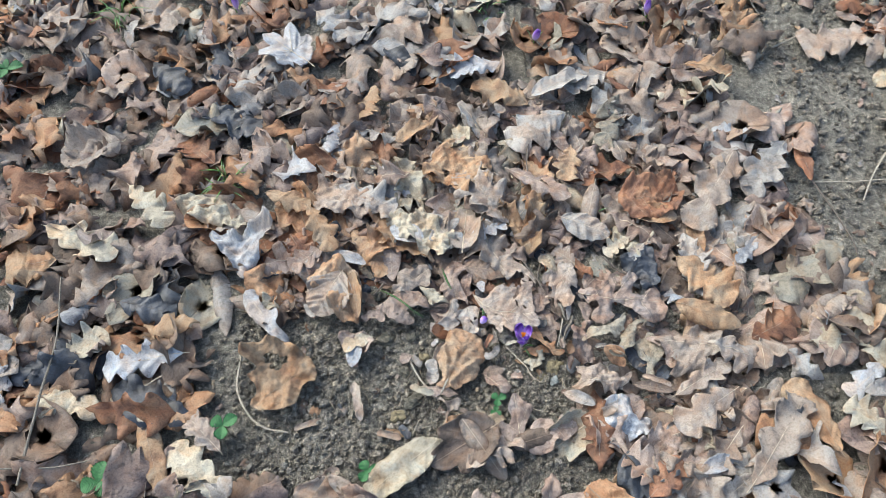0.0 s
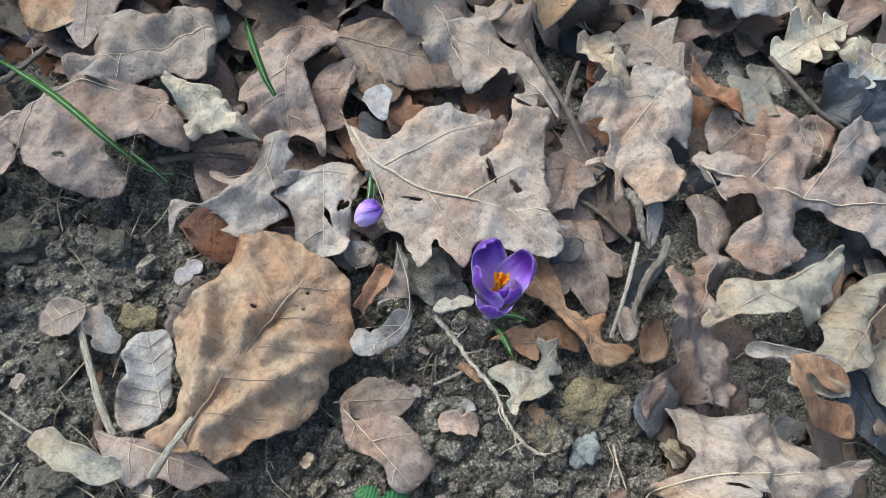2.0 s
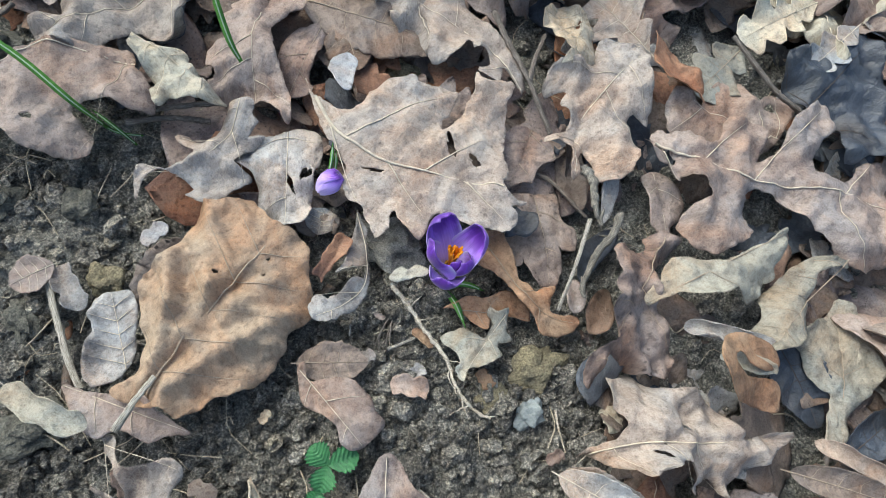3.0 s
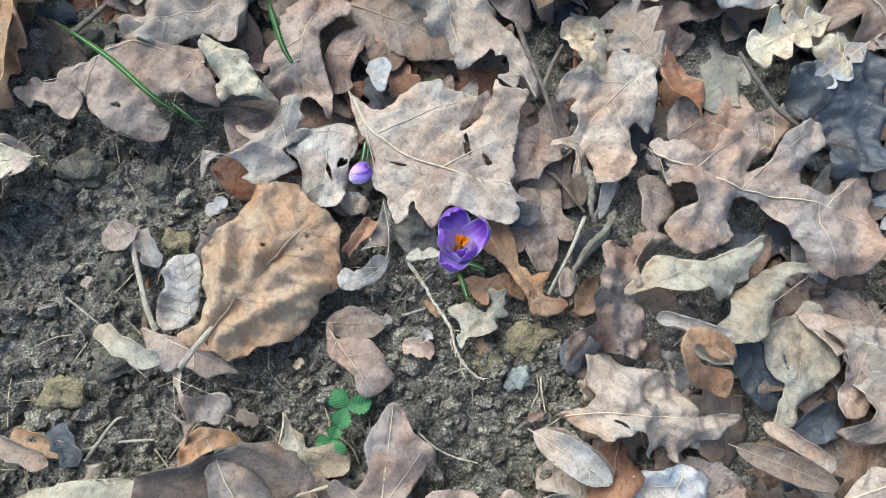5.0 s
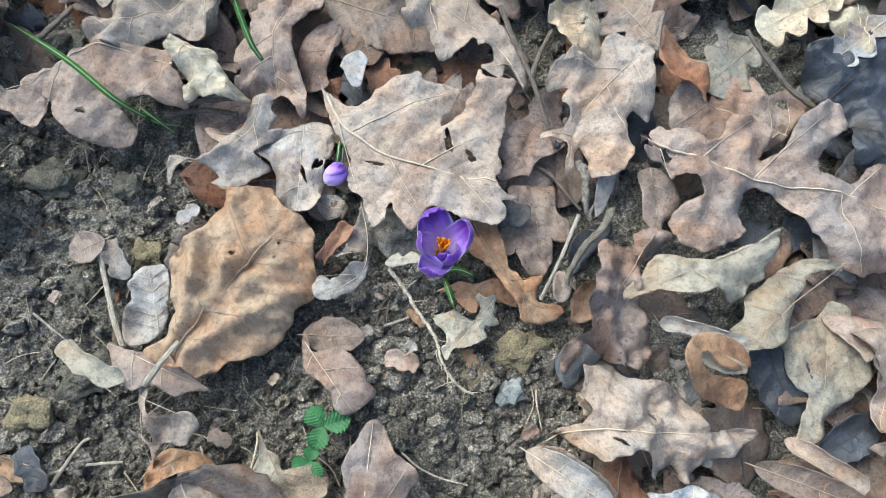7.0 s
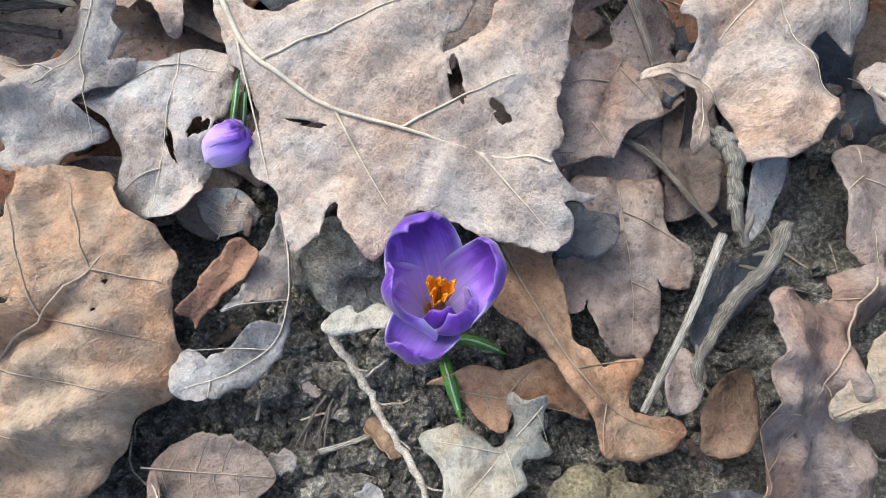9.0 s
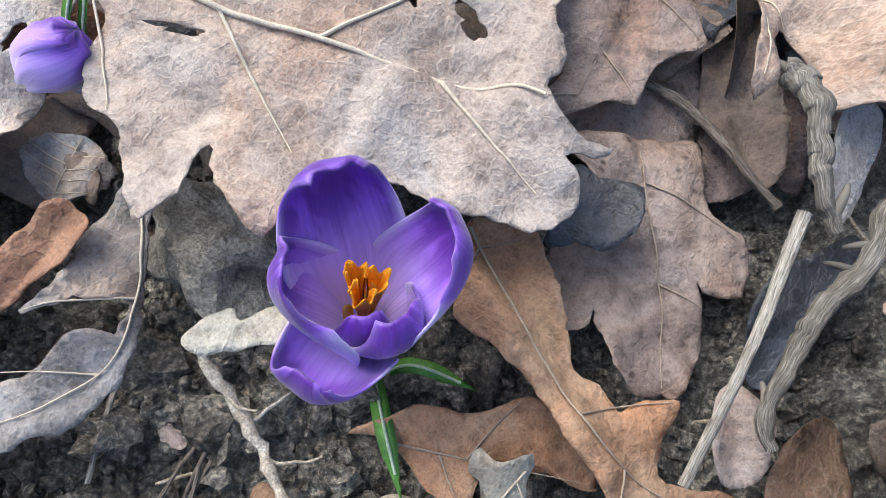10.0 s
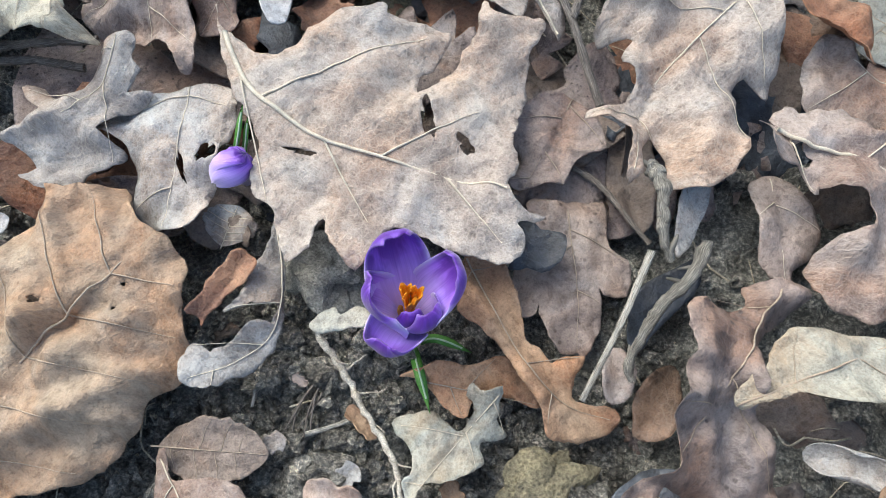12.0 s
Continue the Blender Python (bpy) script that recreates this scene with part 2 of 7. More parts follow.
def soil_material(name, a, b_, c):
    m, n, lk, b = nodes_of(name)
    tc = n.new("ShaderNodeTexCoord").outputs["Object"]
    broad = noise_tex(n, lk, tc, 14, 5, 0.6)
    mid = noise_tex(n, lk, tc, 120, 6, 0.65, 0.4)
    fine = noise_tex(n, lk, tc, 900, 5, 0.7)
    col = ramp(n, lk, mid, [(0.3, a), (0.5, b_), (0.72, c)])
    col = blend(n, lk, 0.8, col, ramp(n, lk, fine, [(0.32, (0.2, 0.2, 0.2)), (0.5, (0.9, 0.9, 0.9)), (0.68, (2.7, 2.62, 2.5))]), "MULTIPLY")
    col = blend(n, lk, 0.7, col, ramp(n, lk, broad, [(0.35, (0.8, 0.8, 0.8)), (0.65, (1.15, 1.13, 1.08))]), "MULTIPLY")
    isle = n.new("ShaderNodeNewGeometry").outputs["Random Per Island"]
    col = blend(n, lk, 0.8, col, ramp(n, lk, isle, [(0.0, (0.55, 0.53, 0.5)), (0.5, (1.0, 1.0, 1.0)), (0.93, (1.3, 1.28, 1.22)), (1.0, (1.9, 1.8, 1.6))]), "MULTIPLY")
    lk.new(col, b.inputs["Base Color"])
    b.inputs["Roughness"].default_value = 0.85
    b.inputs["Specular IOR Level"].default_value = 0.3
    crumbs = cells(n, lk, tc, 420, "F1")
    s = n.new("ShaderNodeMath")
    s.operation = "MULTIPLY_ADD"
    s.inputs[1].default_value = -0.7
    lk.new(crumbs, s.inputs[0])
    lk.new(mid, s.inputs[2])
    s2 = n.new("ShaderNodeMath")
    s2.operation = "MULTIPLY_ADD"
    s2.inputs[1].default_value = 0.5
    lk.new(fine, s2.inputs[0])
    lk.new(s.outputs[0], s2.inputs[2])
    grit = noise_tex(n, lk, tc, 2600, 4, 0.75)
    s4 = n.new("ShaderNodeMath")
    s4.operation = "MULTIPLY_ADD"
    s4.inputs[1].default_value = 0.22
    lk.new(grit, s4.inputs[0])
    lk.new(s2.outputs[0], s4.inputs[2])
    bump(n, lk, b, s4.outputs[0], 1.0, 0.0045)
    return m


SOIL = soil_material("soil", (0.115, 0.109, 0.096), (0.255, 0.245, 0.218), (0.50, 0.48, 0.43))
CLOD = soil_material("soil_crumb", (0.135, 0.125, 0.111), (0.295, 0.277, 0.247), (0.56, 0.53, 0.48))


# ---- helpers for meshes ----
def mesh_object(name, verts, faces, material, parent=None, label="", smooth=True, uv=None):
    me = bpy.data.meshes.new(name)
    me.from_pydata([tuple(map(float, v)) for v in verts], [], faces)
    if uv is not None:
        layer = me.uv_layers.new(name="leaf_plane")
        idx = np.empty(len(me.loops), dtype=np.int32)
        me.loops.foreach_get("vertex_index", idx)
        layer.data.foreach_set("uv", np.asarray(uv, dtype=np.float32)[idx].ravel())
    if smooth:
        me.polygons.foreach_set("use_smooth", [True] * len(me.polygons))
    me.materials.append(material)
    me.update()
    ob = new(name, me)
    if parent is not None:
        ob.parent = parent
    if label:
        tagged(ob, label)
    return ob


def tube(points, radii, sides=6, cap=True, flute=0.0, twist=0.0):
    """A bent, tapered tube along the points: vertices and faces."""
    pts = np.asarray(points, float)
    d = np.gradient(pts, axis=0)
    d /= np.linalg.norm(d, axis=1)[:, None] + 1e-12
    ref = np.array([0.0, 0.0, 1.0]) if abs(d[:, 2]).mean() < 0.8 else np.array([1.0, 0.0, 0.0])
    a = np.cross(d, ref)
    a /= np.linalg.norm(a, axis=1)[:, None] + 1e-12
    b = np.cross(d, a)
    ang = np.linspace(0, 2 * np.pi, sides, endpoint=False)
    r = np.broadcast_to(np.asarray(radii, float), (len(pts),))
    wave = 1 + flute * np.cos(3 * ang[None, :] + twist * np.arange(len(pts))[:, None]) + 0.5 * flute * np.cos(5 * ang[None, :] - 1.7 * twist * np.arange(len(pts))[:, None])
    ring = pts[:, None] + (r[:, None] * wave)[..., None] * (np.cos(ang)[None, :, None] * a[:, None] + np.sin(ang)[None, :, None] * b[:, None])
    faces = []
    for i in range(len(pts) - 1):
        for k in range(sides):
            q = (k + 1) % sides
            faces.append((i * sides + k, i * sides + q, (i + 1) * sides + q, (i + 1) * sides + k))
    if cap:
        faces.append(tuple(range(sides)))
        faces.append(tuple((len(pts) - 1) * sides + k for k in reversed(range(sides))))
    return ring.reshape(-1, 3), faces


def joined(pieces):
    """Several (verts, faces) as one."""
    vs, fs, off = [], [], 0
    for v, f in pieces:
        vs.append(np.asarray(v, float))
        fs += [tuple(i + off for i in q) for q in f]
        off += len(v)
    return np.concatenate(vs), fs


def smooth_path(points, n):
    """n points on a smooth curve through the given few."""
    p = np.asarray(points, float)
    p = np.vstack([2 * p[0] - p[1], p, 2 * p[-1] - p[-2]])
    out = []
    for t in np.linspace(0, len(p) - 3 - 1e-9, n):
        i = int(t)
        f = t - i
        a, b, c, e = p[i:i + 4]
        out.append(0.5 * (2 * b + (c - a) * f + (2 * a - 5 * b + 4 * c - e) * f * f + (3 * b - a - 3 * c + e) * f ** 3))
    return np.array(out)


# ---- ground ----
SOIL_Z = -0.0175


def lumps(x, y):
    v = 0.006 * noise.noise((x * 9, y * 9, 1.7)) + 0.0045 * noise.noise((x * 31, y * 31, 4.1))
    if abs(x) < 1.0 and -0.6 < y < 1.2:
        c = noise.voronoi((x * 95 + 0.4 * noise.noise((x * 60, y * 60, 3)), y * 95, 0.3))[0]
        v += 0.0060 * (0.5 - c[0]) + 0.0030 * noise.noise((x * 170, y * 170, 9.2)) + 0.0014 * noise.noise((x * 390, y * 390, 2.2))
    return v


def ground_height(x, y):
    far = min(1.0, math.hypot(x, y) / 6)
    return SOIL_Z + lumps(x, y) + far * 0.25 * noise.noise((x * 0.15, y * 0.15, 5))


def axis(lo, hi, step, grow, end):
    mids = list(np.arange(lo, hi + step / 2, step))
    up, down, s = [mids[-1]], [mids[0]], step
    while up[-1] < end:
        s *= grow
        up.append(up[-1] + s)
    s = step
    while down[-1] > -end:
        s *= grow
        down.append(down[-1] - s)
    return np.array(down[:0:-1] + mids + up[1:])


gx, gy = axis(-0.3, 0.26, 0.0028, 1.06, 60), axis(-0.17, 0.2, 0.0028, 1.06, 60)
verts = [(x, y, ground_height(x, y)) for y in gy for x in gx]
w = len(gx)
faces = [(j * w + i, j * w + i + 1, (j + 1) * w + i + 1, (j + 1) * w + i) for j in range(len(gy) - 1) for i in range(w - 1)]
tagged(mesh_object("ground", verts, faces, SOIL), "dark grey-brown crumbly soil of a woodland floor", "ground", kind="structure")


# ---- leaves ----
def oak_edge(s, rng, lobes, depth, list_=None):
    """Half width, 0 to 1, along a lobed blade."""
    if list_:
        core = 0.30 * np.sin(np.pi * np.clip(s, 0, 1)) ** 0.7
        wv = core.copy()
        for s0, reach, br in list_:
            k = np.clip(1 - ((s - s0) / br) ** 2, 0, 1)
            wv = np.maximum(wv, reach * np.sqrt(k))
        return wv
    env = (np.clip(s, 0, 1) ** 0.75) * np.clip(1 - s, 0, 1) ** 0.42
    env /= env.max()
    ph = rng.uniform(-0.08, 0.08) + 0.12
    wob = 0.05 * np.sin(s * 5 + rng.uniform(0, 6))
    lobe = 0.5 - 0.5 * np.cos(2 * np.pi * (lobes * (s + wob * 0.3) - ph))
    lobe = lobe ** 0.58
    amp = 1 - depth * (1 - lobe) * np.clip(s / 0.2, 0, 1) * np.clip((1.02 - s) / 0.12, 0, 1)
    var = 1 + 0.16 * np.sin(2 * np.pi * s * lobes / 2 + rng.uniform(0, 6))
    return env * amp * var


def oval_edge(s, rng, lobes, depth, list_=None):
    env = np.sin(np.pi * np.clip(s, 0, 1) ** (list_ or 0.85)) ** 0.62
    return env * (1 + 0.008 * np.sin(s * 46 + rng.uniform(0, 6)) + 0.015 * np.sin(s * 23))


def strip_edge(s, rng, lobes, depth, list_=None):
    return np.clip(np.minimum(s * 7, (1 - s) * 7), 0, 1) ** 0.6 * (1 + 0.16 * np.sin(s * 17 + rng.uniform(0, 6)) + 0.03 * np.sin(s * 31))


def star_edge(th, rng, lobes, depth):
    """Radius by angle of a hand-lobed blade: th 0 is the tip."""
    r = np.zeros_like(th)
    for a, reach, br in ((0, 1.0, 0.46), (0.9, 0.88, 0.42), (-0.9, 0.86, 0.42), (1.75, 0.66, 0.42), (-1.75, 0.68, 0.42), (2.6, 0.36, 0.5), (-2.6, 0.35, 0.5)):
        reach *= rng.uniform(0.9, 1.08)
        k = np.clip(1 - (np.abs((th - a)) / br) ** 1.6, 0, 1)
        r = np.maximum(r, reach * (0.6 + 0.4 * k ** 0.75))
    return np.maximum(r, 0.3) * (1 + 0.03 * np.sin(th * 19 + rng.uniform(0, 6)))


EDGE = {"oak": oak_edge, "oval": oval_edge, "strip": strip_edge}
SPECIES = {"oak": "oak leaf", "oval": "beech leaf", "strip": "curled leaf scrap", "star": "lobed maple leaf"}


def leaf_data(kind, length, width, seed, lobes=4, depth=0.42, bow=0.3, cup=0.25, twist=0.0, bend=0.0, ripple=1.0, pleat=0.0,
              holes=0, left=None, right=None, ns=74, nu=23, veins=4, lean=0.5, ribs=True, ribw=0.6, stalk=0.07, wide=(1.0, 1.0), gaps=()):
    """Blade, midrib and side veins of one leaf, base at the origin, tip towards +x."""
    rng = np.random.RandomState(seed)
    lobe_lean = 0.75 if left else 0.42
    if kind == "star":
        th = np.linspace(-math.pi, math.pi, ns * 2 + 1)
        rad = star_edge(th, rng, lobes, depth)
        rr = np.linspace(0.0, 1.0, nu) ** 0.8
        A, B = np.meshgrid(th, rr, indexing="ij")
        Rg = rad[:, None] * B * length * 0.62
        X, Y = Rg * np.cos(A) + 0.36 * length, Rg * np.sin(A) * width / length * 1.05
        U = B
    else:
        s = np.linspace(0, 1, ns)
        wl = EDGE[kind](s, rng, lobes, depth, left)
        wr = EDGE[kind](s, rng, lobes, depth, right)
        wl, wr = (k * (1 + np.array([0.10 * noise.noise((q * 9, seed * 1.3, n_)) + 0.06 * noise.noise((q * 30, seed * 1.3, n_)) + 0.022 * noise.noise((q * 75, seed, n_)) for q in s]))
                  for n_, k in ((0.2, wl), (7.7, wr)))
        wl, wr = wl * wide[0], wr * wide[1]
        u = np.linspace(-1, 1, nu)
        Sg, U = np.meshgrid(s, u, indexing="ij")
        half = np.where(U >= 0, wl[:, None], wr[:, None]) * width / 2
        phi = lean * (1 - Sg) ** 0.6 * (lobe_lean if kind == "oak" else 0.5 if kind == "oval" else 0.0)
        X = Sg * length + np.abs(U) * half * np.sin(phi)
        Y = U * half * np.cos(phi)
    inside = np.zeros(X.shape, bool)
    for g in list(gaps) + [None] * holes:
        hx, hy, hr = rng.uniform(0.3, 0.75) * length, rng.uniform(-0.22, 0.22) * width, rng.uniform(0.02, 0.045) * length
        if g:
            hx, hy, hr = g[0] * length, g[1] * width, g[2] * length
        k1, k2, sq = rng.uniform(0, 6), rng.uniform(0, 6), rng.uniform(0.6, 1.6)
        cx, cy = X - hx, (Y - hy) * sq
        an = np.arctan2(cy, cx)
        rim = hr * (1 + 0.3 * np.sin(2 * an + k1) + 0.22 * np.sin(5 * an + k2))
        dist = np.hypot(cx, cy)
        hit = dist < rim
        grow = np.where(hit, rim / np.maximum(dist, 1e-6), 1.0)
        X, Y = np.where(hit, hx + cx * grow, X), np.where(hit, hy + cy * grow / sq, Y)
        inside |= hit
    flat = np.stack([X, Y], -1)
    def shape(X, Y, lift=0.0):
        q = X / length
        half = width / 2
        # curl across, then the arch along, then the sideways bend and the twist
        c = cup if abs(cup) > 1e-3 else 1e-3
        rc = half / c
        t = Y / rc
        y, z = rc * np.sin(t), rc * (1 - np.cos(t))
        amp = ripple * min(length, width)
        side = np.where(Y >= 0, 3.0, 17.0)
        run = X - 0.75 * np.abs(Y)
        k_ = np.clip(np.abs(Y) / half, 0, 1)

        def waves(along, across, add):
            return np.vectorize(lambda a, b, c: noise.noise((a * along + seed * 2.1, b * across, c + add + seed * 0.37)))(run, np.abs(Y), side)

        # creases that follow the side veins, a slow warp of the whole blade, and a curling margin
        z = z + amp * 0.030 * (0.25 - np.abs(waves(95, 12, 0.0))) * 2 * np.clip(k_ * 2.5, 0, 1)
        z = z + amp * 0.045 * waves(42, 10, 5.0) * np.clip(k_ * 2, 0, 1)
        z = z + amp * 0.014 * waves(190, 60, 9.0)
        z = z + amp * 0.030 * np.vectorize(lambda a, b: noise.noise((a * 30 + seed * 3.1, b * 30, seed * 0.7)))(X, Y)
        z = z + amp * 0.27 * np.clip(k_ - 0.45, 0, 1) ** 1.4 * waves(26, 3, 2.0) * 1.6
        if pleat:
            z = z + pleat * np.cos(2 * np.pi * veins * (q - 0.45 * np.abs(Y) / length)) * np.clip(np.abs(Y) / half * 2, 0, 1)
        z = z + lift
        tw = np.radians(twist) * (q - 0.5)
        y, z = y * np.cos(tw) - z * np.sin(tw), y * np.sin(tw) + z * np.cos(tw)
        k = bow if abs(bow) > 1e-3 else 1e-3
        R = length / k
        a = (q - 0.5) * k
        x = (R + z) * np.sin(a)
        zz = (R + z) * np.cos(a) - R * math.cos(k / 2)
        x = x + R * math.sin(k / 2)
        if bend:
            kb = bend
            Rb = length / kb
            ab = (x / length - 0.5) * kb
            x, y = (Rb + y) * np.sin(ab) + Rb * math.sin(kb / 2), (Rb + y) * np.cos(ab) - Rb * math.cos(kb / 2)
        return np.stack([x, y, zz], -1)

    top = shape(X, Y)
    du, dv = np.gradient(top, axis=0), np.gradient(top, axis=1)
    nrm = np.cross(du, dv)
    nrm /= np.linalg.norm(nrm, axis=2)[..., None] + 1e-12
    thick = 0.00035
    low = top - nrm * thick * (1 if kind != "star" else -1)
    n0, n1 = X.shape
    dead = inside[:-1, :-1] & inside[1:, :-1] & inside[:-1, 1:] & inside[1:, 1:]
    N = n0 * n1
    idx = np.arange(N).reshape(n0, n1)
    faces = []
    live = ~dead
    for i in range(n0 - 1):
        for j in range(n1 - 1):
            if live[i, j]:
                a, b, c, e = idx[i, j], idx[i + 1, j], idx[i + 1, j + 1], idx[i, j + 1]
                faces.append((int(a), int(b), int(c), int(e)))
                faces.append((int(e + N), int(c + N), int(b + N), int(a + N)))
                for ok, p, r in ((i > 0 and live[i - 1, j], e, a), (i < n0 - 2 and live[i + 1, j], b, c),
                                 (j > 0 and live[i, j - 1], a, b), (j < n1 - 2 and live[i, j + 1], c, e)):
                    if not ok:
                        faces.append((int(r), int(p), int(p + N), int(r + N)))
    blade = (np.concatenate([top.reshape(-1, 3), low.reshape(-1, 3)]), faces, np.tile(flat.reshape(-1, 2), (2, 1)))
    rib, side = None, []
    if ribs and kind != "strip":
        lift = 0.0002
        if kind == "star":
            base = 0.36 * length
            arms = []
            for a in (0, 0.85, -0.85, 1.7, -1.7):
                rl = np.interp(a, th, rad) * length * 0.62 * 0.92
                t = np.linspace(0, 1, 14)
                arms.append((base + rl * t * math.cos(a), rl * t * math.sin(a) * width / length * 1.05))
            stem = np.linspace(-0.1, 0.36, 8) * length
            rib = tube(np.vstack([shape(stem, 0 * stem, lift), shape(*arms[0], lift)[1:]]), np.linspace(0.0010, 0.0003, 21), 6)
            side = [tube(shape(x, y, lift), np.linspace(0.0006, 0.00018, 14), 5) for x, y in arms[1:]]
        else:
            t = np.linspace(-stalk if kind != "strip" else 0.02, 0.97, 34) * length
            rad_ = np.interp(t / length, [-0.14, 0, 0.97], [0.00085, 0.00062, 0.0002]) * ribw * min(1.15, length / 0.09 + 0.3)
            rib = tube(shape(t, 0 * t, lift), rad_, 6)
            if kind != "strip" and veins:
                arms = []
                for k in range(veins):
                    for sg, wv in ((1, wl), (-1, wr)):
                        s0 = 0.08 + 0.8 * (k + 0.3 * rng.rand() + (0.25 if sg > 0 else 0)) / veins
                        f = np.linspace(0, 0.93, 12)
                        sl = np.clip(s0 + 0.035 * f * f + 0.006 * np.sin(9 * f + k + 5 * sg), 0, 1)
                        hv = np.interp(sl, s, wv) * width / 2
                        ph = lean * (1 - sl) ** 0.6 * (lobe_lean if kind == "oak" else 0.5)
                        arms.append(tube(shape(sl * length + f * hv * np.sin(ph), sg * f * hv * np.cos(ph), lift * 0.4), np.linspace(0.00026, 0.00007, 12) * max(ribw, 0.55), 4))
                side = arms
    return blade, rib, side


def leaf(kind, x, y, z, heading, length, width, colour, seed, roll=0.0, pitch=0.0, state="", group="", **shape):
    """One fallen leaf with its base at x, y, z and its tip towards the heading (degrees)."""
    blade, rib, side = leaf_data(kind, length, width, seed, **shape)
    mat, word = LEAF[colour]
    name = {"oak": "oak_leaf", "oval": "beech_leaf", "strip": "leaf_scrap", "star": "maple_leaf"}[kind]
    ob = mesh_object(name, blade[0], blade[1], mat, uv=blade[2])
    ob.matrix_world = pose(x, y, z, 0, 0, heading) @ pose(0, 0, 0, roll, -pitch, 0)
    if rib:
        mesh_object("midrib", *rib, RIB[RIB_OF[colour]], ob)
    for vein in side or ():
        mesh_object("side_vein", *vein, RIB[RIB_OF[colour]], ob)
    tagged(ob, f"{word} dry {SPECIES[kind]} {state or 'lying on the woodland litter'}", "leaf", group or "fallen leaves")
    return ob


# ---- leaves with an outline of their own: lobes and bays from the base to the tip on the right, and back on the left ----
def around(loop, step):
    """A smooth closed line through the lobes and bays, sampled about every step."""
    p = np.asarray(loop, float)
    out = []
    for i in range(len(p)):
        a, b, c, e = p[i - 1], p[i], p[(i + 1) % len(p)], p[(i + 2) % len(p)]
        n = max(2, int(np.hypot(*(c - b)) / step))
        f = np.arange(n)[:, None] / n
        out.append(0.5 * (2 * b + (c - a) * f + (2 * a - 5 * b + 4 * c - e) * f ** 2 + (3 * b - a - 3 * c + e) * f ** 3))
    return np.concatenate(out)


def within(points, loop):
    """Which points lie inside a closed line."""
    x, y = points[:, :1], points[:, 1:]
    (x0, y0), (x1, y1) = loop.T, np.roll(loop, -1, axis=0).T
    cross = (y0 > y) != (y1 > y)
    at = x0 + (y - y0) * (x1 - x0) / np.where(y1 == y0, 1e-12, y1 - y0)
    return (cross & (x < at)).sum(axis=1) % 2 == 1


def to_rim(points, loop):
    """Distance of each point to a closed line."""
    out = np.empty(len(points))
    for k in range(0, len(points), 500):
        d = points[k:k + 500, None] - loop[None]
        out[k:k + 500] = np.sqrt((d ** 2).sum(axis=2).min(axis=1))
    return out


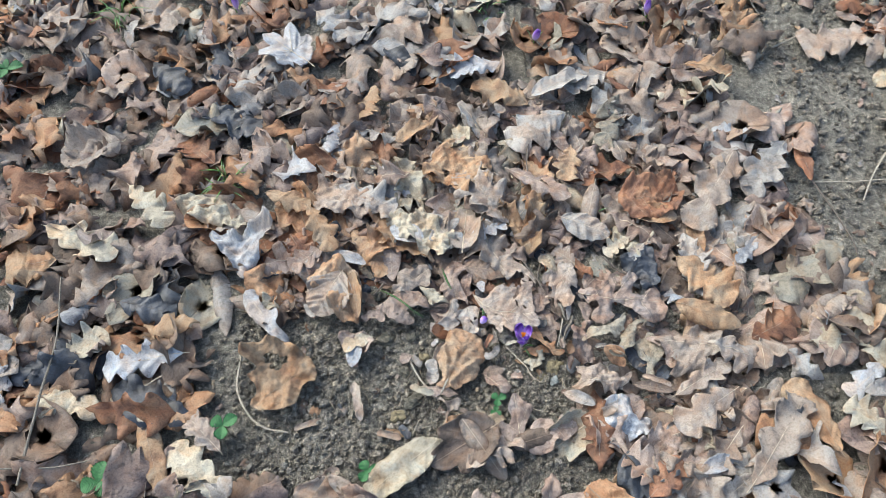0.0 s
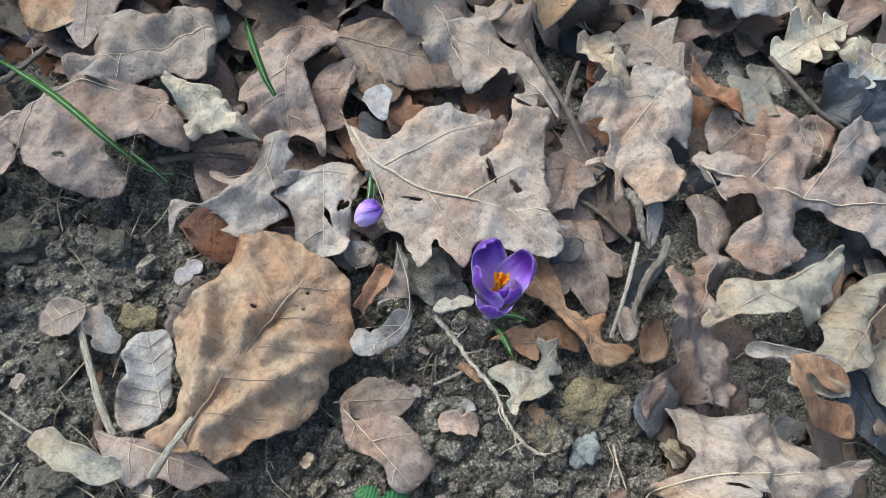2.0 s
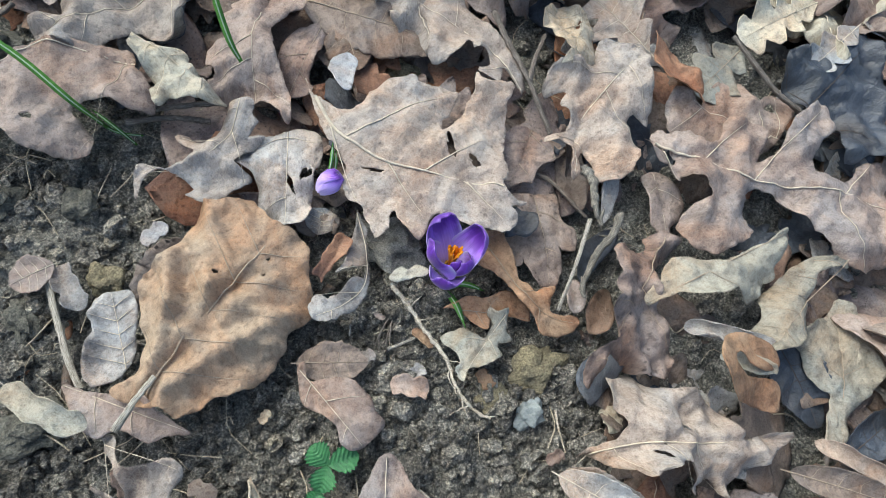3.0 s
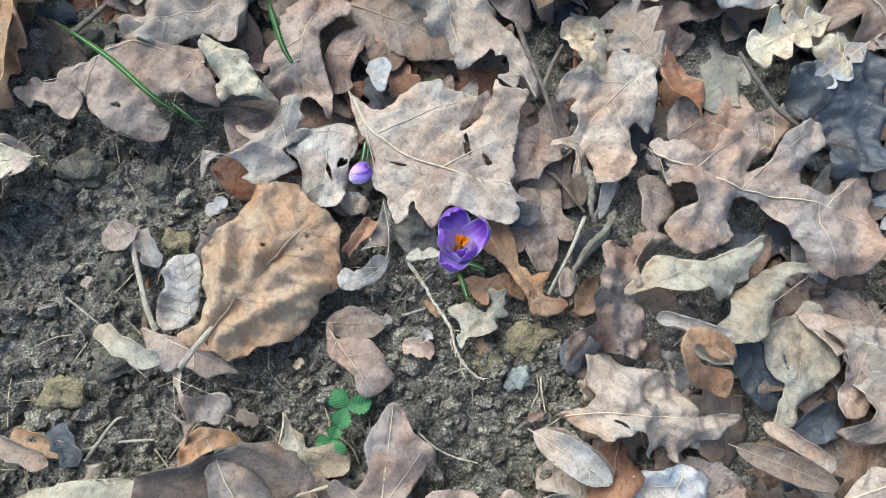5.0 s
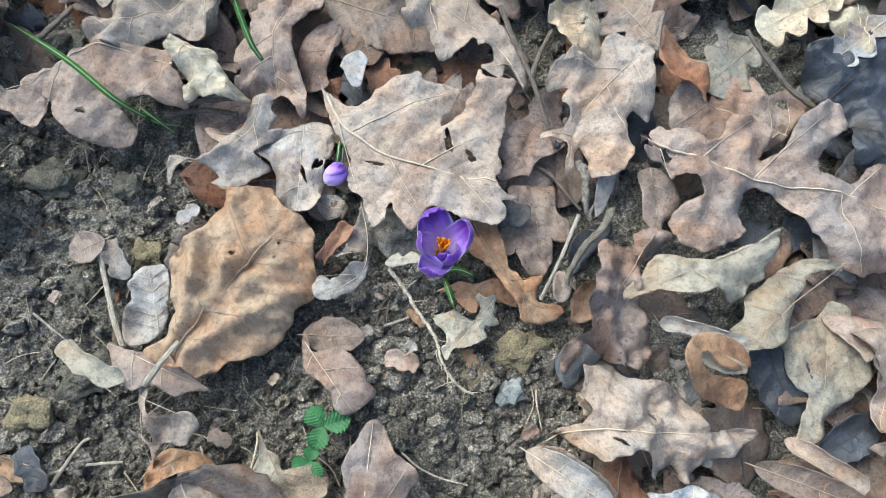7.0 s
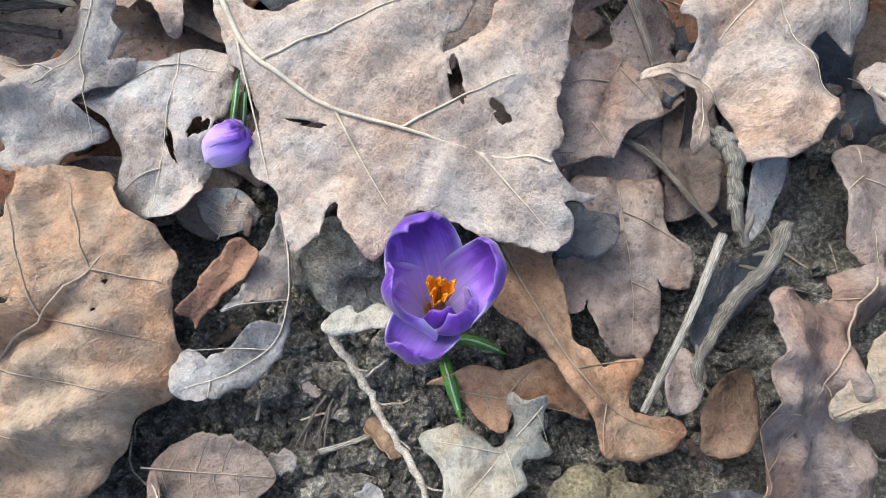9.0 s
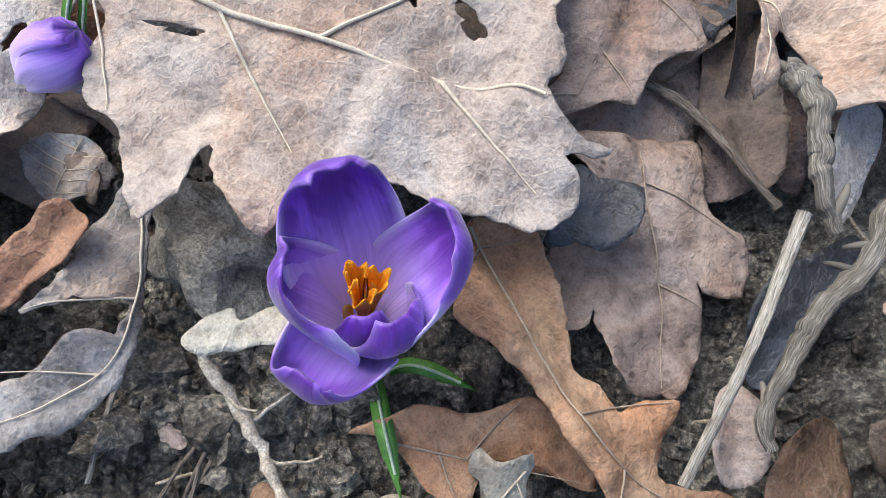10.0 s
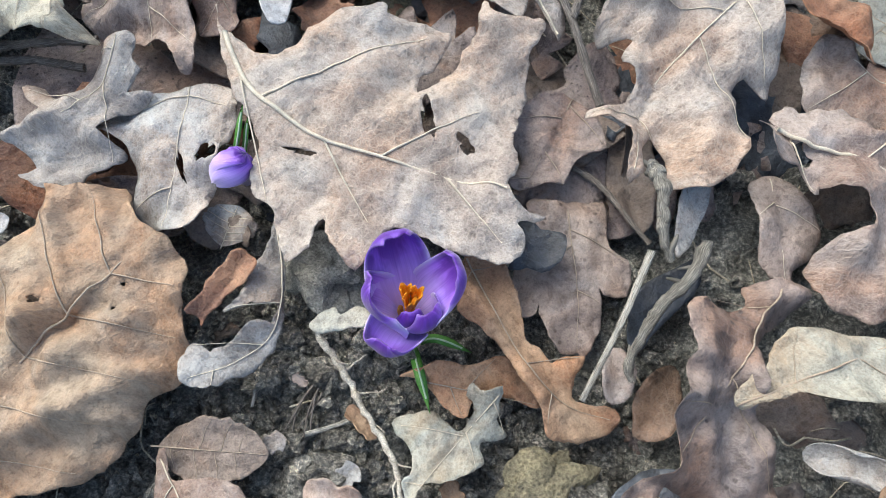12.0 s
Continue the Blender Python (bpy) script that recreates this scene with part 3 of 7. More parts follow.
def cut_data(length, right, left, seed, spine=(), gaps=(), cup=-0.2, bow=0.2, twist=0.0, ripple=1.0, pleat=0.0, veins=4, step=0.0016, rag=1.0, ribs=True, ribw=0.5, thick=0.0004, arms=(), folds=()):
    """Blade, midrib and side veins of a leaf cut to its own outline, base at the origin, tip towards +x."""
    rng = np.random.RandomState(seed)
    loop = around(np.array(tuple(right) + tuple(left)) * length, step)
    run = np.cumsum(np.hypot(*np.diff(loop, axis=0, append=loop[:1]).T))
    tang = np.roll(loop, -1, axis=0) - np.roll(loop, 1, axis=0)
    norm = np.stack([tang[:, 1], -tang[:, 0]], -1) / (np.hypot(*tang.T)[:, None] + 1e-12)
    fray = np.array([0.0009 * noise.noise((r * 140, seed, 0.3)) + 0.0006 * noise.noise((r * 420, seed, 4.3)) for r in run]) * rag * min(1.6, 0.55 + length / 0.12)
    loop = loop + norm * fray[:, None]
    loops = [loop]
    for gx_, gy_, gr, flat in gaps:
        n, tilt = max(18, int(gr * length * 7 / step)), rng.uniform(-0.7, 0.7) if flat > 0.3 else 0.45
        an = np.linspace(0, 2 * np.pi, n, endpoint=False)
        r = gr * length * (1 + 0.28 * np.sin(2 * an + seed) + 0.2 * np.sin(3 * an + 2 * seed) + 0.13 * np.sin(7 * an + 5 * seed) + rng.normal(0, 0.06, n))
        e = np.stack([r * np.cos(an), r * flat * np.sin(an)], -1)
        c, s_ = math.cos(tilt), math.sin(tilt)
        loops.append(e @ np.array([[c, s_], [-s_, c]]) + np.array((gx_, gy_)) * length)
    lo, hi = loop.min(axis=0), loop.max(axis=0)
    mesh_x, mesh_y = np.meshgrid(np.arange(lo[0], hi[0], step), np.arange(lo[1], hi[1], step * 0.87), indexing="xy")
    mesh_x[1::2] += step / 2
    grid = np.stack([mesh_x.ravel(), mesh_y.ravel()], -1) + rng.normal(0, step * 0.08, (mesh_x.size, 2))
    keep = within(grid, loop) & (to_rim(grid, loop) > step * 0.45)
    for h in loops[1:]:
        keep &= ~within(grid, h)
    points = np.concatenate(loops + [grid[keep]])
    edges, k = [], 0
    for h in loops:
        edges += [(k + i, k + (i + 1) % len(h)) for i in range(len(h))]
        k += len(h)
    got = geometry.delaunay_2d_cdt([Vector(p) for p in points], edges, [], 0, 1e-7)
    flat = np.array([tuple(v) for v in got[0]])
    tri = np.array(got[2])
    mid = flat[tri].mean(axis=1)
    ok = within(mid, loop)
    for h in loops[1:]:
        ok &= ~within(mid, h)
    tri = tri[ok]
    width = hi[1] - lo[1]
    half = width / 2
    axis_ = smooth_path(np.array([(0, 0), *spine, (0.97, 0)]) * length, 60)

    def drape(p, lift=0.0):
        """The blade lifted into its cupped, arched, wavy form."""
        X, Y = p[:, 0], p[:, 1] - np.interp(p[:, 0], axis_[:, 0], axis_[:, 1])
        edge = 1 - np.clip(to_rim(p, loop) / (0.30 * half + 0.004), 0, 1)
        c = cup if abs(cup) > 1e-3 else 1e-3
        z = half / c * (1 - np.cos(np.clip(p[:, 1] / half * c, -2.2, 2.2)))
        amp = ripple * min(length, width, 0.07)
        along = X - 0.7 * np.abs(Y)
        side = np.where(Y >= 0, 3.0, 17.0)
        d = np.empty(len(p))
        for i in range(len(p)):
            a, b, s_ = along[i], abs(Y[i]), side[i]
            d[i] = (0.035 * (0.25 - abs(noise.noise((a * 95 + seed * 2.1, b * 25, s_)))) * min(1, 5 * b / half)
                    + 0.060 * (0.25 - abs(noise.noise((X[i] * 62 + seed, Y[i] * 62, seed * 1.3)))) + 0.030 * abs(noise.noise((X[i] * 130, Y[i] * 130, seed * 2.3)))
                    + 0.060 * noise.noise((a * 42 + seed, b * 10, s_ + 5)) + 0.016 * noise.noise((X[i] * 190, Y[i] * 190, seed * 0.7))
                    + 0.09 * noise.noise((X[i] * 28 + seed * 3.1, Y[i] * 28, seed * 0.3))
                    + edge[i] ** 1.5 * (0.22 * noise.noise((X[i] * 45 + seed, Y[i] * 45, 2.0)) + 0.05 * noise.noise((X[i] * 130, Y[i] * 130, seed + 2.0))))
        z = z + amp * d
        if pleat:
            z = z - pleat * np.abs(np.sin(np.pi * veins * (X - 0.55 * np.abs(Y)) / length)) ** 0.8 * np.clip(np.abs(Y) / half * 2, 0, 1)
        # single folds: ridges and hollows along short lines
        for x0, y0, x1, y1, high, broad in folds:
            a0, d0 = np.array((x0, y0)) * length, np.array((x1 - x0, y1 - y0)) * length
            k = np.clip(((p - a0) @ d0) / (d0 @ d0), 0, 1)
            z = z + high * np.exp(-((p - a0 - k[:, None] * d0) ** 2).sum(axis=1) / broad ** 2)
        # the blade sinks along its midrib
        z = z - 0.0009 * np.exp(-np.abs(Y) / 0.0022) * min(1.0, ripple) + lift
        q = X / length - 0.5
        z = z + np.tan(np.radians(twist)) * q * p[:, 1] - 0.5 * bow * length * (q * q - 0.25)
        return np.stack([p[:, 0], p[:, 1], z], -1)

    top = drape(flat)
    low = top - (0, 0, thick)
    n = len(flat)
    faces = [tuple(map(int, f)) for f in tri] + [tuple(int(i) + n for i in f[::-1]) for f in tri]
    seen = {}
    for f in tri:
        for a, b in ((f[0], f[1]), (f[1], f[2]), (f[2], f[0])):
            if (int(b), int(a)) in seen:
                del seen[int(b), int(a)]
            else:
                seen[int(a), int(b)] = True
    faces += [(b, a, a + n, b + n) for a, b in seen]
    blade = (np.concatenate([top, low]), faces, np.tile(flat, (2, 1)))
    rib, side = None, []
    if ribs:
        line = axis_[within(axis_, loop)]
        rib = tube(drape(line, 0.0004), np.linspace(0.0006, 0.0002, len(line)) * ribw * min(1.25, length / 0.09 + 0.3), 6)
        # a vein runs out into each lobe
        p = np.array(tuple(right) + tuple(left)) * length
        off = np.abs(p[:, 1] - np.interp(p[:, 0], axis_[:, 0], axis_[:, 1]))
        tips = [i for i in range(len(p)) if off[i] > 0.1 * length and off[i] >= off[i - 1] and off[i] >= off[(i + 1) % len(p)] and 0.08 * length < p[i, 0] < 1.05 * length]
        goals = [(None, p[i]) for i in tips]
        if pleat:
            goals = []
            for k in range(1, veins + 1):
                for sg in (1, -1):
                    x0 = (k - 0.15) / veins * length
                    for b in np.linspace(half * 1.3, 0.2 * half, 30):
                        q = np.array((x0 + 0.55 * b, np.interp(x0 + 0.55 * b, axis_[:, 0], axis_[:, 1]) + sg * b))
                        if within(q[None], loop)[0]:
                            goals.append((None, q))
                            break
        if arms:
            goals = [(x0 * length, np.array(g) * length) for x0, *g in arms]
        feet = []
        for x0, g in goals:
            away = abs(g[1] - np.interp(g[0], axis_[:, 0], axis_[:, 1]))
            if x0 is None:
                x0 = np.clip(g[0] - (0.55 if pleat else 0.65) * away, 0.06 * length, 0.9 * length)
                way = g[1] > np.interp(g[0], axis_[:, 0], axis_[:, 1])
                if any(w_ == way and abs(f_ - x0) < 0.12 * length for f_, w_ in feet):
                    continue
                feet.append((x0, way))
            b = np.array((x0, np.interp(x0, axis_[:, 0], axis_[:, 1])))
            m = 0.5 * (b + g) + np.array((-0.03, 0.0)) * away * (0 if pleat else 1)
            line = smooth_path([b, m, b + 0.94 * (g - b)], 22)
            line = line[within(line, loop)]
            if len(line) > 6:
                side.append(tube(drape(line, 0.0003), np.linspace(0.00034, 0.00009, len(line)) * max(0.6, ribw), 5))
    return blade, rib, side


CUT_WORD = {"oak_leaf": "oak leaf", "beech_leaf": "beech leaf", "maple_leaf": "lobed leaf", "leaf_scrap": "curled leaf scrap"}


def cut_leaf(name, x, y, z, heading, length, colour, seed, right, left, state="", **shape):
    """One fallen leaf with its base at x, y, z and its tip towards the heading (degrees)."""
    blade, rib, side = cut_data(length, right, left, seed, **shape)
    mat, word = LEAF[colour]
    ob = mesh_object(name, blade[0], blade[1], mat, uv=blade[2])
    ob.matrix_world = pose(x, y, z, 0, 0, heading)
    if rib:
        mesh_object("midrib", *rib, RIB[RIB_OF[colour]], ob)
    for vein in side:
        mesh_object("side_vein", *vein, RIB[RIB_OF[colour]], ob)
    return tagged(ob, f"{word} dry {CUT_WORD[name]} {state or 'lying on the woodland litter'}", "leaf", "fallen leaves")


# ---- the litter round the flower ----
cut_leaf("oak_leaf", -0.0700, 0.0830, 0.0105, -27.5, 0.1127, "tan", 600, step=0.0014, ripple=0.55, cup=-0.05, bow=0.08, ribw=1.1, arms=((0.26, 0.52, 0.24), (0.59, 0.73, 0.14), (0.45, 0.67, -0.26), (0.17, 0.53, -0.43), (0.75, 0.96, -0.12)), spine=((0.11, -0.08), (0.22, -0.14), (0.33, -0.15), (0.43, -0.15), (0.54, -0.12), (0.77, -0.05), (0.85, -0.01)), gaps=((0.63, 0.04, 0.046, 0.35), (0.74, 0.04, 0.027, 0.60), (0.42, -0.20, 0.040, 0.16),), right=((0.00, 0.00), (0.12, -0.12), (0.23, -0.19), (0.30, -0.23), (0.35, -0.31), (0.40, -0.35), (0.46, -0.36), (0.52, -0.41), (0.56, -0.44), (0.58, -0.42), (0.58, -0.37), (0.57, -0.31), (0.64, -0.35), (0.71, -0.37), (0.71, -0.33), (0.71, -0.24), (0.77, -0.21), (0.84, -0.20), (0.91, -0.18), (0.98, -0.16), (1.00, -0.12), (0.99, -0.09), (0.95, -0.06), (0.98, -0.03), (1.00, 0.00)), left=((0.93, -0.02), (0.88, 0.01), (0.88, 0.05), (0.86, 0.09), (0.84, 0.10), (0.81, 0.18), (0.79, 0.25), (0.74, 0.34), (0.71, 0.43), (0.61, 0.37), (0.57, 0.38), (0.60, 0.27), (0.59, 0.14), (0.57, 0.08), (0.55, 0.11), (0.56, 0.18), (0.54, 0.27), (0.49, 0.25), (0.43, 0.23), (0.39, 0.21), (0.36, 0.24), (0.30, 0.19), (0.27, 0.12), (0.24, 0.04), (0.23, -0.02), (0.19, -0.05), (0.14, -0.05), (0.08, -0.05), (0.05, -0.04)))
cut_leaf("oak_leaf", -0.0770, 0.0610, 0.0020, -87.5, 0.0450, "grey", 601, ripple=1.6, cup=-0.25, gaps=((0.56, 0.04, 0.111, 0.18), (0.45, 0.18, 0.078, 0.50),), right=((-0.00, -0.04), (0.08, -0.29), (0.16, -0.50), (0.31, -0.61), (0.38, -0.44), (0.45, -0.33), (0.68, -0.27), (0.88, -0.28), (0.93, -0.17), (0.97, -0.07)), left=((1.00, 0.09), (0.96, 0.20), (0.88, 0.23), (0.68, 0.24), (0.57, 0.26), (0.43, 0.27), (0.33, 0.32), (0.17, 0.35), (0.01, 0.29), (-0.04, 0.20)))
cut_leaf("oak_leaf", -0.0980, 0.0720, 0.0060, -132.1, 0.0552, "tan", 602, ripple=1.6, cup=-0.5, spine=((0.26, 0.14), (0.56, 0.16)), right=((0.05, -0.05), (0.14, -0.02), (0.24, 0.03), (0.36, 0.06), (0.46, 0.03), (0.48, -0.08), (0.56, -0.13), (0.57, -0.04), (0.56, 0.09), (0.65, 0.10), (0.80, 0.04), (0.91, -0.08), (0.98, -0.06)), left=((1.12, 0.08), (0.96, 0.04), (0.83, 0.02), (0.76, 0.15), (0.76, 0.29), (0.84, 0.29), (0.79, 0.42), (0.68, 0.47), (0.46, 0.54), (0.37, 0.51), (0.39, 0.38), (0.35, 0.34), (0.06, 0.34), (0.17, 0.25), (0.03, 0.24), (0.03, 0.18), (-0.06, 0.09)))
cut_leaf("oak_leaf", -0.1410, 0.0840, 0.0080, -165.8, 0.0939, "pink", 603, ripple=1.1, cup=-0.3, spine=((0.38, -0.14), (0.61, -0.09), (0.80, 0.01)), gaps=((0.50, 0.19, 0.023, 0.60),), folds=((0.53, -0.13, 0.45, 0.33, 0.0030, 0.0060), (0.21, -0.10, 0.15, 0.18, 0.0030, 0.0060)), right=((0.02, 0.02), (0.03, -0.10), (0.12, -0.11), (0.20, -0.12), (0.33, -0.15), (0.46, -0.16), (0.59, -0.10), (0.68, -0.07), (0.77, -0.07), (0.79, -0.01), (0.81, 0.02), (0.94, -0.01), (1.04, 0.02)), left=((0.98, 0.11), (0.93, 0.10), (0.85, 0.15), (0.80, 0.21), (0.75, 0.24), (0.71, 0.20), (0.68, 0.11), (0.72, 0.05), (0.67, 0.10), (0.65, 0.17), (0.63, 0.22), (0.58, 0.27), (0.53, 0.33), (0.45, 0.35), (0.34, 0.38), (0.28, 0.37), (0.28, 0.27), (0.33, 0.16), (0.30, 0.14), (0.19, 0.16), (0.11, 0.20), (-0.00, 0.24), (-0.03, 0.19), (-0.03, 0.12)))
cut_leaf("oak_leaf", -0.1300, 0.1250, 0.0090, -150.1, 0.0623, "tan", 604, ripple=1.3, cup=-0.2, folds=((0.66, -0.20, 0.87, 0.13, 0.0030, 0.0060), (0.33, -0.04, 0.36, 0.27, -0.0030, 0.0060)), right=((-0.01, 0.12), (-0.04, -0.11), (0.12, -0.22), (0.29, -0.17), (0.42, -0.33), (0.63, -0.35), (0.77, -0.24), (0.84, -0.09), (0.94, -0.13), (1.02, -0.07), (1.02, 0.06)), left=((0.93, 0.13), (0.80, 0.23), (0.65, 0.22), (0.49, 0.20), (0.39, 0.22), (0.32, 0.33), (0.20, 0.35), (0.11, 0.22)))
cut_leaf("oak_leaf", -0.1450, 0.0980, 0.0120, -34.6, 0.0510, "cream", 605, ripple=3.2, cup=0.5, pleat=0.0012, veins=5, right=((-0.03, 0.00), (0.09, -0.13), (0.25, -0.19), (0.41, -0.24), (0.42, -0.30), (0.51, -0.36), (0.64, -0.41), (0.62, -0.28), (0.71, -0.27), (0.80, -0.19), (0.99, -0.08), (1.00, 0.00)), left=((0.82, -0.01), (0.66, 0.05), (0.52, 0.07), (0.41, 0.14), (0.27, 0.06), (0.09, 0.04)))
cut_leaf("oak_leaf", -0.0870, 0.1380, 0.0040, -95.4, 0.0643, "pink", 606, ripple=1.6, cup=-0.45, spine=((0.26, -0.05), (0.60, -0.07)), right=((-0.02, -0.00), (0.04, -0.23), (0.26, -0.30), (0.35, -0.26), (0.36, -0.34), (0.45, -0.30), (0.57, -0.27), (0.62, -0.33), (0.68, -0.39), (0.77, -0.38), (0.84, -0.30), (0.89, -0.34), (0.94, -0.35), (0.99, -0.27), (1.01, -0.15), (1.00, -0.02)), left=((0.99, 0.09), (1.09, 0.20), (1.15, 0.26), (1.01, 0.27), (0.80, 0.17), (0.66, 0.11), (0.53, 0.05), (0.42, 0.05), (0.32, 0.14), (0.28, 0.23), (0.17, 0.22)))
cut_leaf("oak_leaf", -0.0650, 0.1180, 0.0000, -110.2, 0.0405, "purple", 607, ripple=1.6, cup=-0.4, right=((0.01, -0.02), (0.24, -0.28), (0.63, -0.29), (0.91, -0.11), (1.01, 0.05)), left=((0.81, 0.22), (0.65, 0.11), (0.41, 0.10), (0.10, 0.09)))
cut_leaf("leaf_scrap", -0.0490, 0.0800, 0.0100, 120.5, 0.0197, "pale", 608, ripple=1.4, cup=0.9, ribs=False, right=((0.03, 0.04), (0.35, -0.21), (0.54, -0.38), (0.89, -0.29), (0.96, 0.03)), left=((0.70, 0.29), (0.63, 0.28), (0.34, 0.27), (0.02, 0.23)))
cut_leaf("oak_leaf", 0.0290, 0.0880, 0.0070, 140.7, 0.0711, "tan", 609, ripple=1.5, cup=-0.4, spine=((0.37, -0.08), (0.66, -0.05)), right=((-0.02, 0.02), (0.06, -0.10), (0.26, -0.17), (0.44, -0.20), (0.62, -0.24), (0.77, -0.26), (0.91, -0.18), (1.01, 0.01)), left=((0.80, 0.04), (0.63, 0.23), (0.53, 0.27), (0.47, 0.16), (0.46, 0.01), (0.40, 0.04), (0.34, -0.03), (0.26, 0.03), (0.29, 0.13), (0.14, 0.10), (0.18, -0.02)))
cut_leaf("oak_leaf", 0.0950, 0.1130, 0.0070, -122.7, 0.0796, "tan", 610, ripple=1.1, cup=-0.25, spine=((0.17, -0.08), (0.42, -0.12), (0.70, -0.13)), folds=((0.15, -0.05, 0.79, 0.18, 0.0030, 0.0060), (0.34, -0.23, 0.80, -0.11, -0.0030, 0.0050)), right=((-0.01, -0.01), (0.07, -0.12), (0.09, -0.18), (0.11, -0.30), (0.31, -0.29), (0.41, -0.39), (0.49, -0.46), (0.57, -0.45), (0.62, -0.39), (0.56, -0.30), (0.62, -0.29), (0.68, -0.20), (0.79, -0.19), (0.92, -0.25), (0.93, -0.22), (0.88, -0.15), (0.87, -0.08), (1.01, -0.01)), left=((0.97, 0.02), (0.86, -0.03), (0.80, -0.02), (0.86, 0.08), (0.92, 0.08), (0.92, 0.15), (0.83, 0.26), (0.67, 0.25), (0.59, 0.15), (0.46, 0.09), (0.43, 0.12), (0.42, 0.21), (0.31, 0.17), (0.20, 0.06), (0.11, -0.01)))
cut_leaf("oak_leaf", 0.0590, 0.1340, 0.0140, -101.3, 0.0357, "cream", 611, ripple=2.6, cup=-0.5, pleat=0.0008, veins=5, gaps=((0.37, -0.01, 0.050, 0.60),), right=((0.01, -0.05), (0.09, -0.30), (0.23, -0.44), (0.39, -0.52), (0.55, -0.49), (0.59, -0.37), (0.73, -0.23), (0.85, -0.09), (1.00, -0.14), (0.97, 0.02)), left=((0.92, 0.13), (0.88, 0.32), (0.72, 0.40), (0.37, 0.27), (0.14, 0.14)))
cut_leaf("leaf_scrap", 0.0950, 0.1220, 0.0120, -57.5, 0.0391, "rust", 612, ripple=2.6, cup=0.8, ribs=False, right=((0.00, 0.00), (0.17, -0.17), (0.33, -0.30), (0.53, -0.31), (0.72, -0.30), (0.84, -0.11), (1.12, -0.14), (1.01, 0.02)), left=((0.93, 0.13), (0.68, 0.21), (0.43, 0.15), (0.23, 0.07)))
cut_leaf("oak_leaf", 0.1620, 0.0740, 0.0020, 161.3, 0.0623, "pink", 613, ripple=1.0, cup=-0.15, gaps=((0.17, -0.21, 0.064, 0.45),), right=((0.05, 0.05), (0.02, -0.10), (-0.05, -0.29), (0.03, -0.33), (0.17, -0.36), (0.22, -0.31), (0.31, -0.20), (0.37, -0.28), (0.43, -0.38), (0.55, -0.37), (0.64, -0.29), (0.68, -0.14), (0.71, 0.02), (0.85, -0.07), (0.95, -0.07), (0.99, 0.02)), left=((0.97, 0.19), (0.91, 0.32), (0.80, 0.30), (0.59, 0.35), (0.35, 0.37), (0.16, 0.19)))
cut_leaf("oak_leaf", 0.0860, 0.0660, 0.0080, -13.1, 0.1283, "pink", 614, ripple=0.9, cup=-0.2, step=0.0017, ribw=0.9, spine=((0.11, -0.02), (0.24, -0.01), (0.38, -0.03), (0.48, -0.03), (0.73, 0.00)), gaps=((0.11, -0.05, 0.027, 0.80),), folds=((0.33, 0.17, 0.45, -0.26, 0.0030, 0.0070), (0.53, 0.25, 0.68, 0.02, 0.0040, 0.0080), (0.81, -0.23, 0.86, 0.10, 0.0040, 0.0080)), right=((0.00, 0.00), (0.05, -0.03), (0.01, -0.06), (0.02, -0.10), (0.12, -0.10), (0.15, -0.13), (0.18, -0.10), (0.24, -0.10), (0.27, -0.15), (0.22, -0.21), (0.21, -0.28), (0.26, -0.33), (0.34, -0.34), (0.42, -0.29), (0.47, -0.22), (0.43, -0.15), (0.45, -0.06), (0.53, -0.06), (0.61, -0.11), (0.70, -0.15), (0.80, -0.25), (0.91, -0.26), (0.98, -0.21), (1.04, -0.17), (1.04, 0.01)), left=((0.97, 0.18), (0.90, 0.19), (0.83, 0.14), (0.80, 0.07), (0.74, 0.06), (0.67, 0.06), (0.65, 0.11), (0.66, 0.18), (0.70, 0.23), (0.73, 0.28), (0.70, 0.32), (0.66, 0.33), (0.60, 0.31), (0.55, 0.26), (0.52, 0.21), (0.52, 0.15), (0.50, 0.08), (0.45, 0.05), (0.45, 0.08), (0.46, 0.15), (0.45, 0.18), (0.39, 0.20), (0.32, 0.19), (0.30, 0.17), (0.29, 0.10), (0.24, 0.05), (0.20, 0.09), (0.12, 0.08), (0.09, 0.06), (0.06, 0.07), (0.04, 0.03), (0.06, -0.00)))
cut_leaf("oak_leaf", 0.0940, 0.0530, 0.0000, -80.5, 0.0304, "pink", 615, ripple=1.4, cup=-0.4, right=((-0.03, 0.01), (0.06, -0.21), (0.39, -0.23), (0.73, -0.22), (0.98, -0.13), (1.04, 0.03)), left=((0.88, 0.09), (0.78, 0.30), (0.54, 0.44), (0.33, 0.38), (0.10, 0.22)))
cut_leaf("beech_leaf", 0.1760, 0.0910, 0.0040, 47.1, 0.0573, "wet", 616, ripple=1.5, cup=0.3, right=((-0.02, 0.00), (0.05, -0.05), (0.08, -0.19), (0.00, -0.28), (-0.19, -0.39), (-0.22, -0.56), (-0.05, -0.62), (0.17, -0.77), (0.59, -0.48), (1.06, 0.01)), left=((0.81, 0.18), (0.59, 0.24), (0.35, 0.42), (0.19, 0.44)))
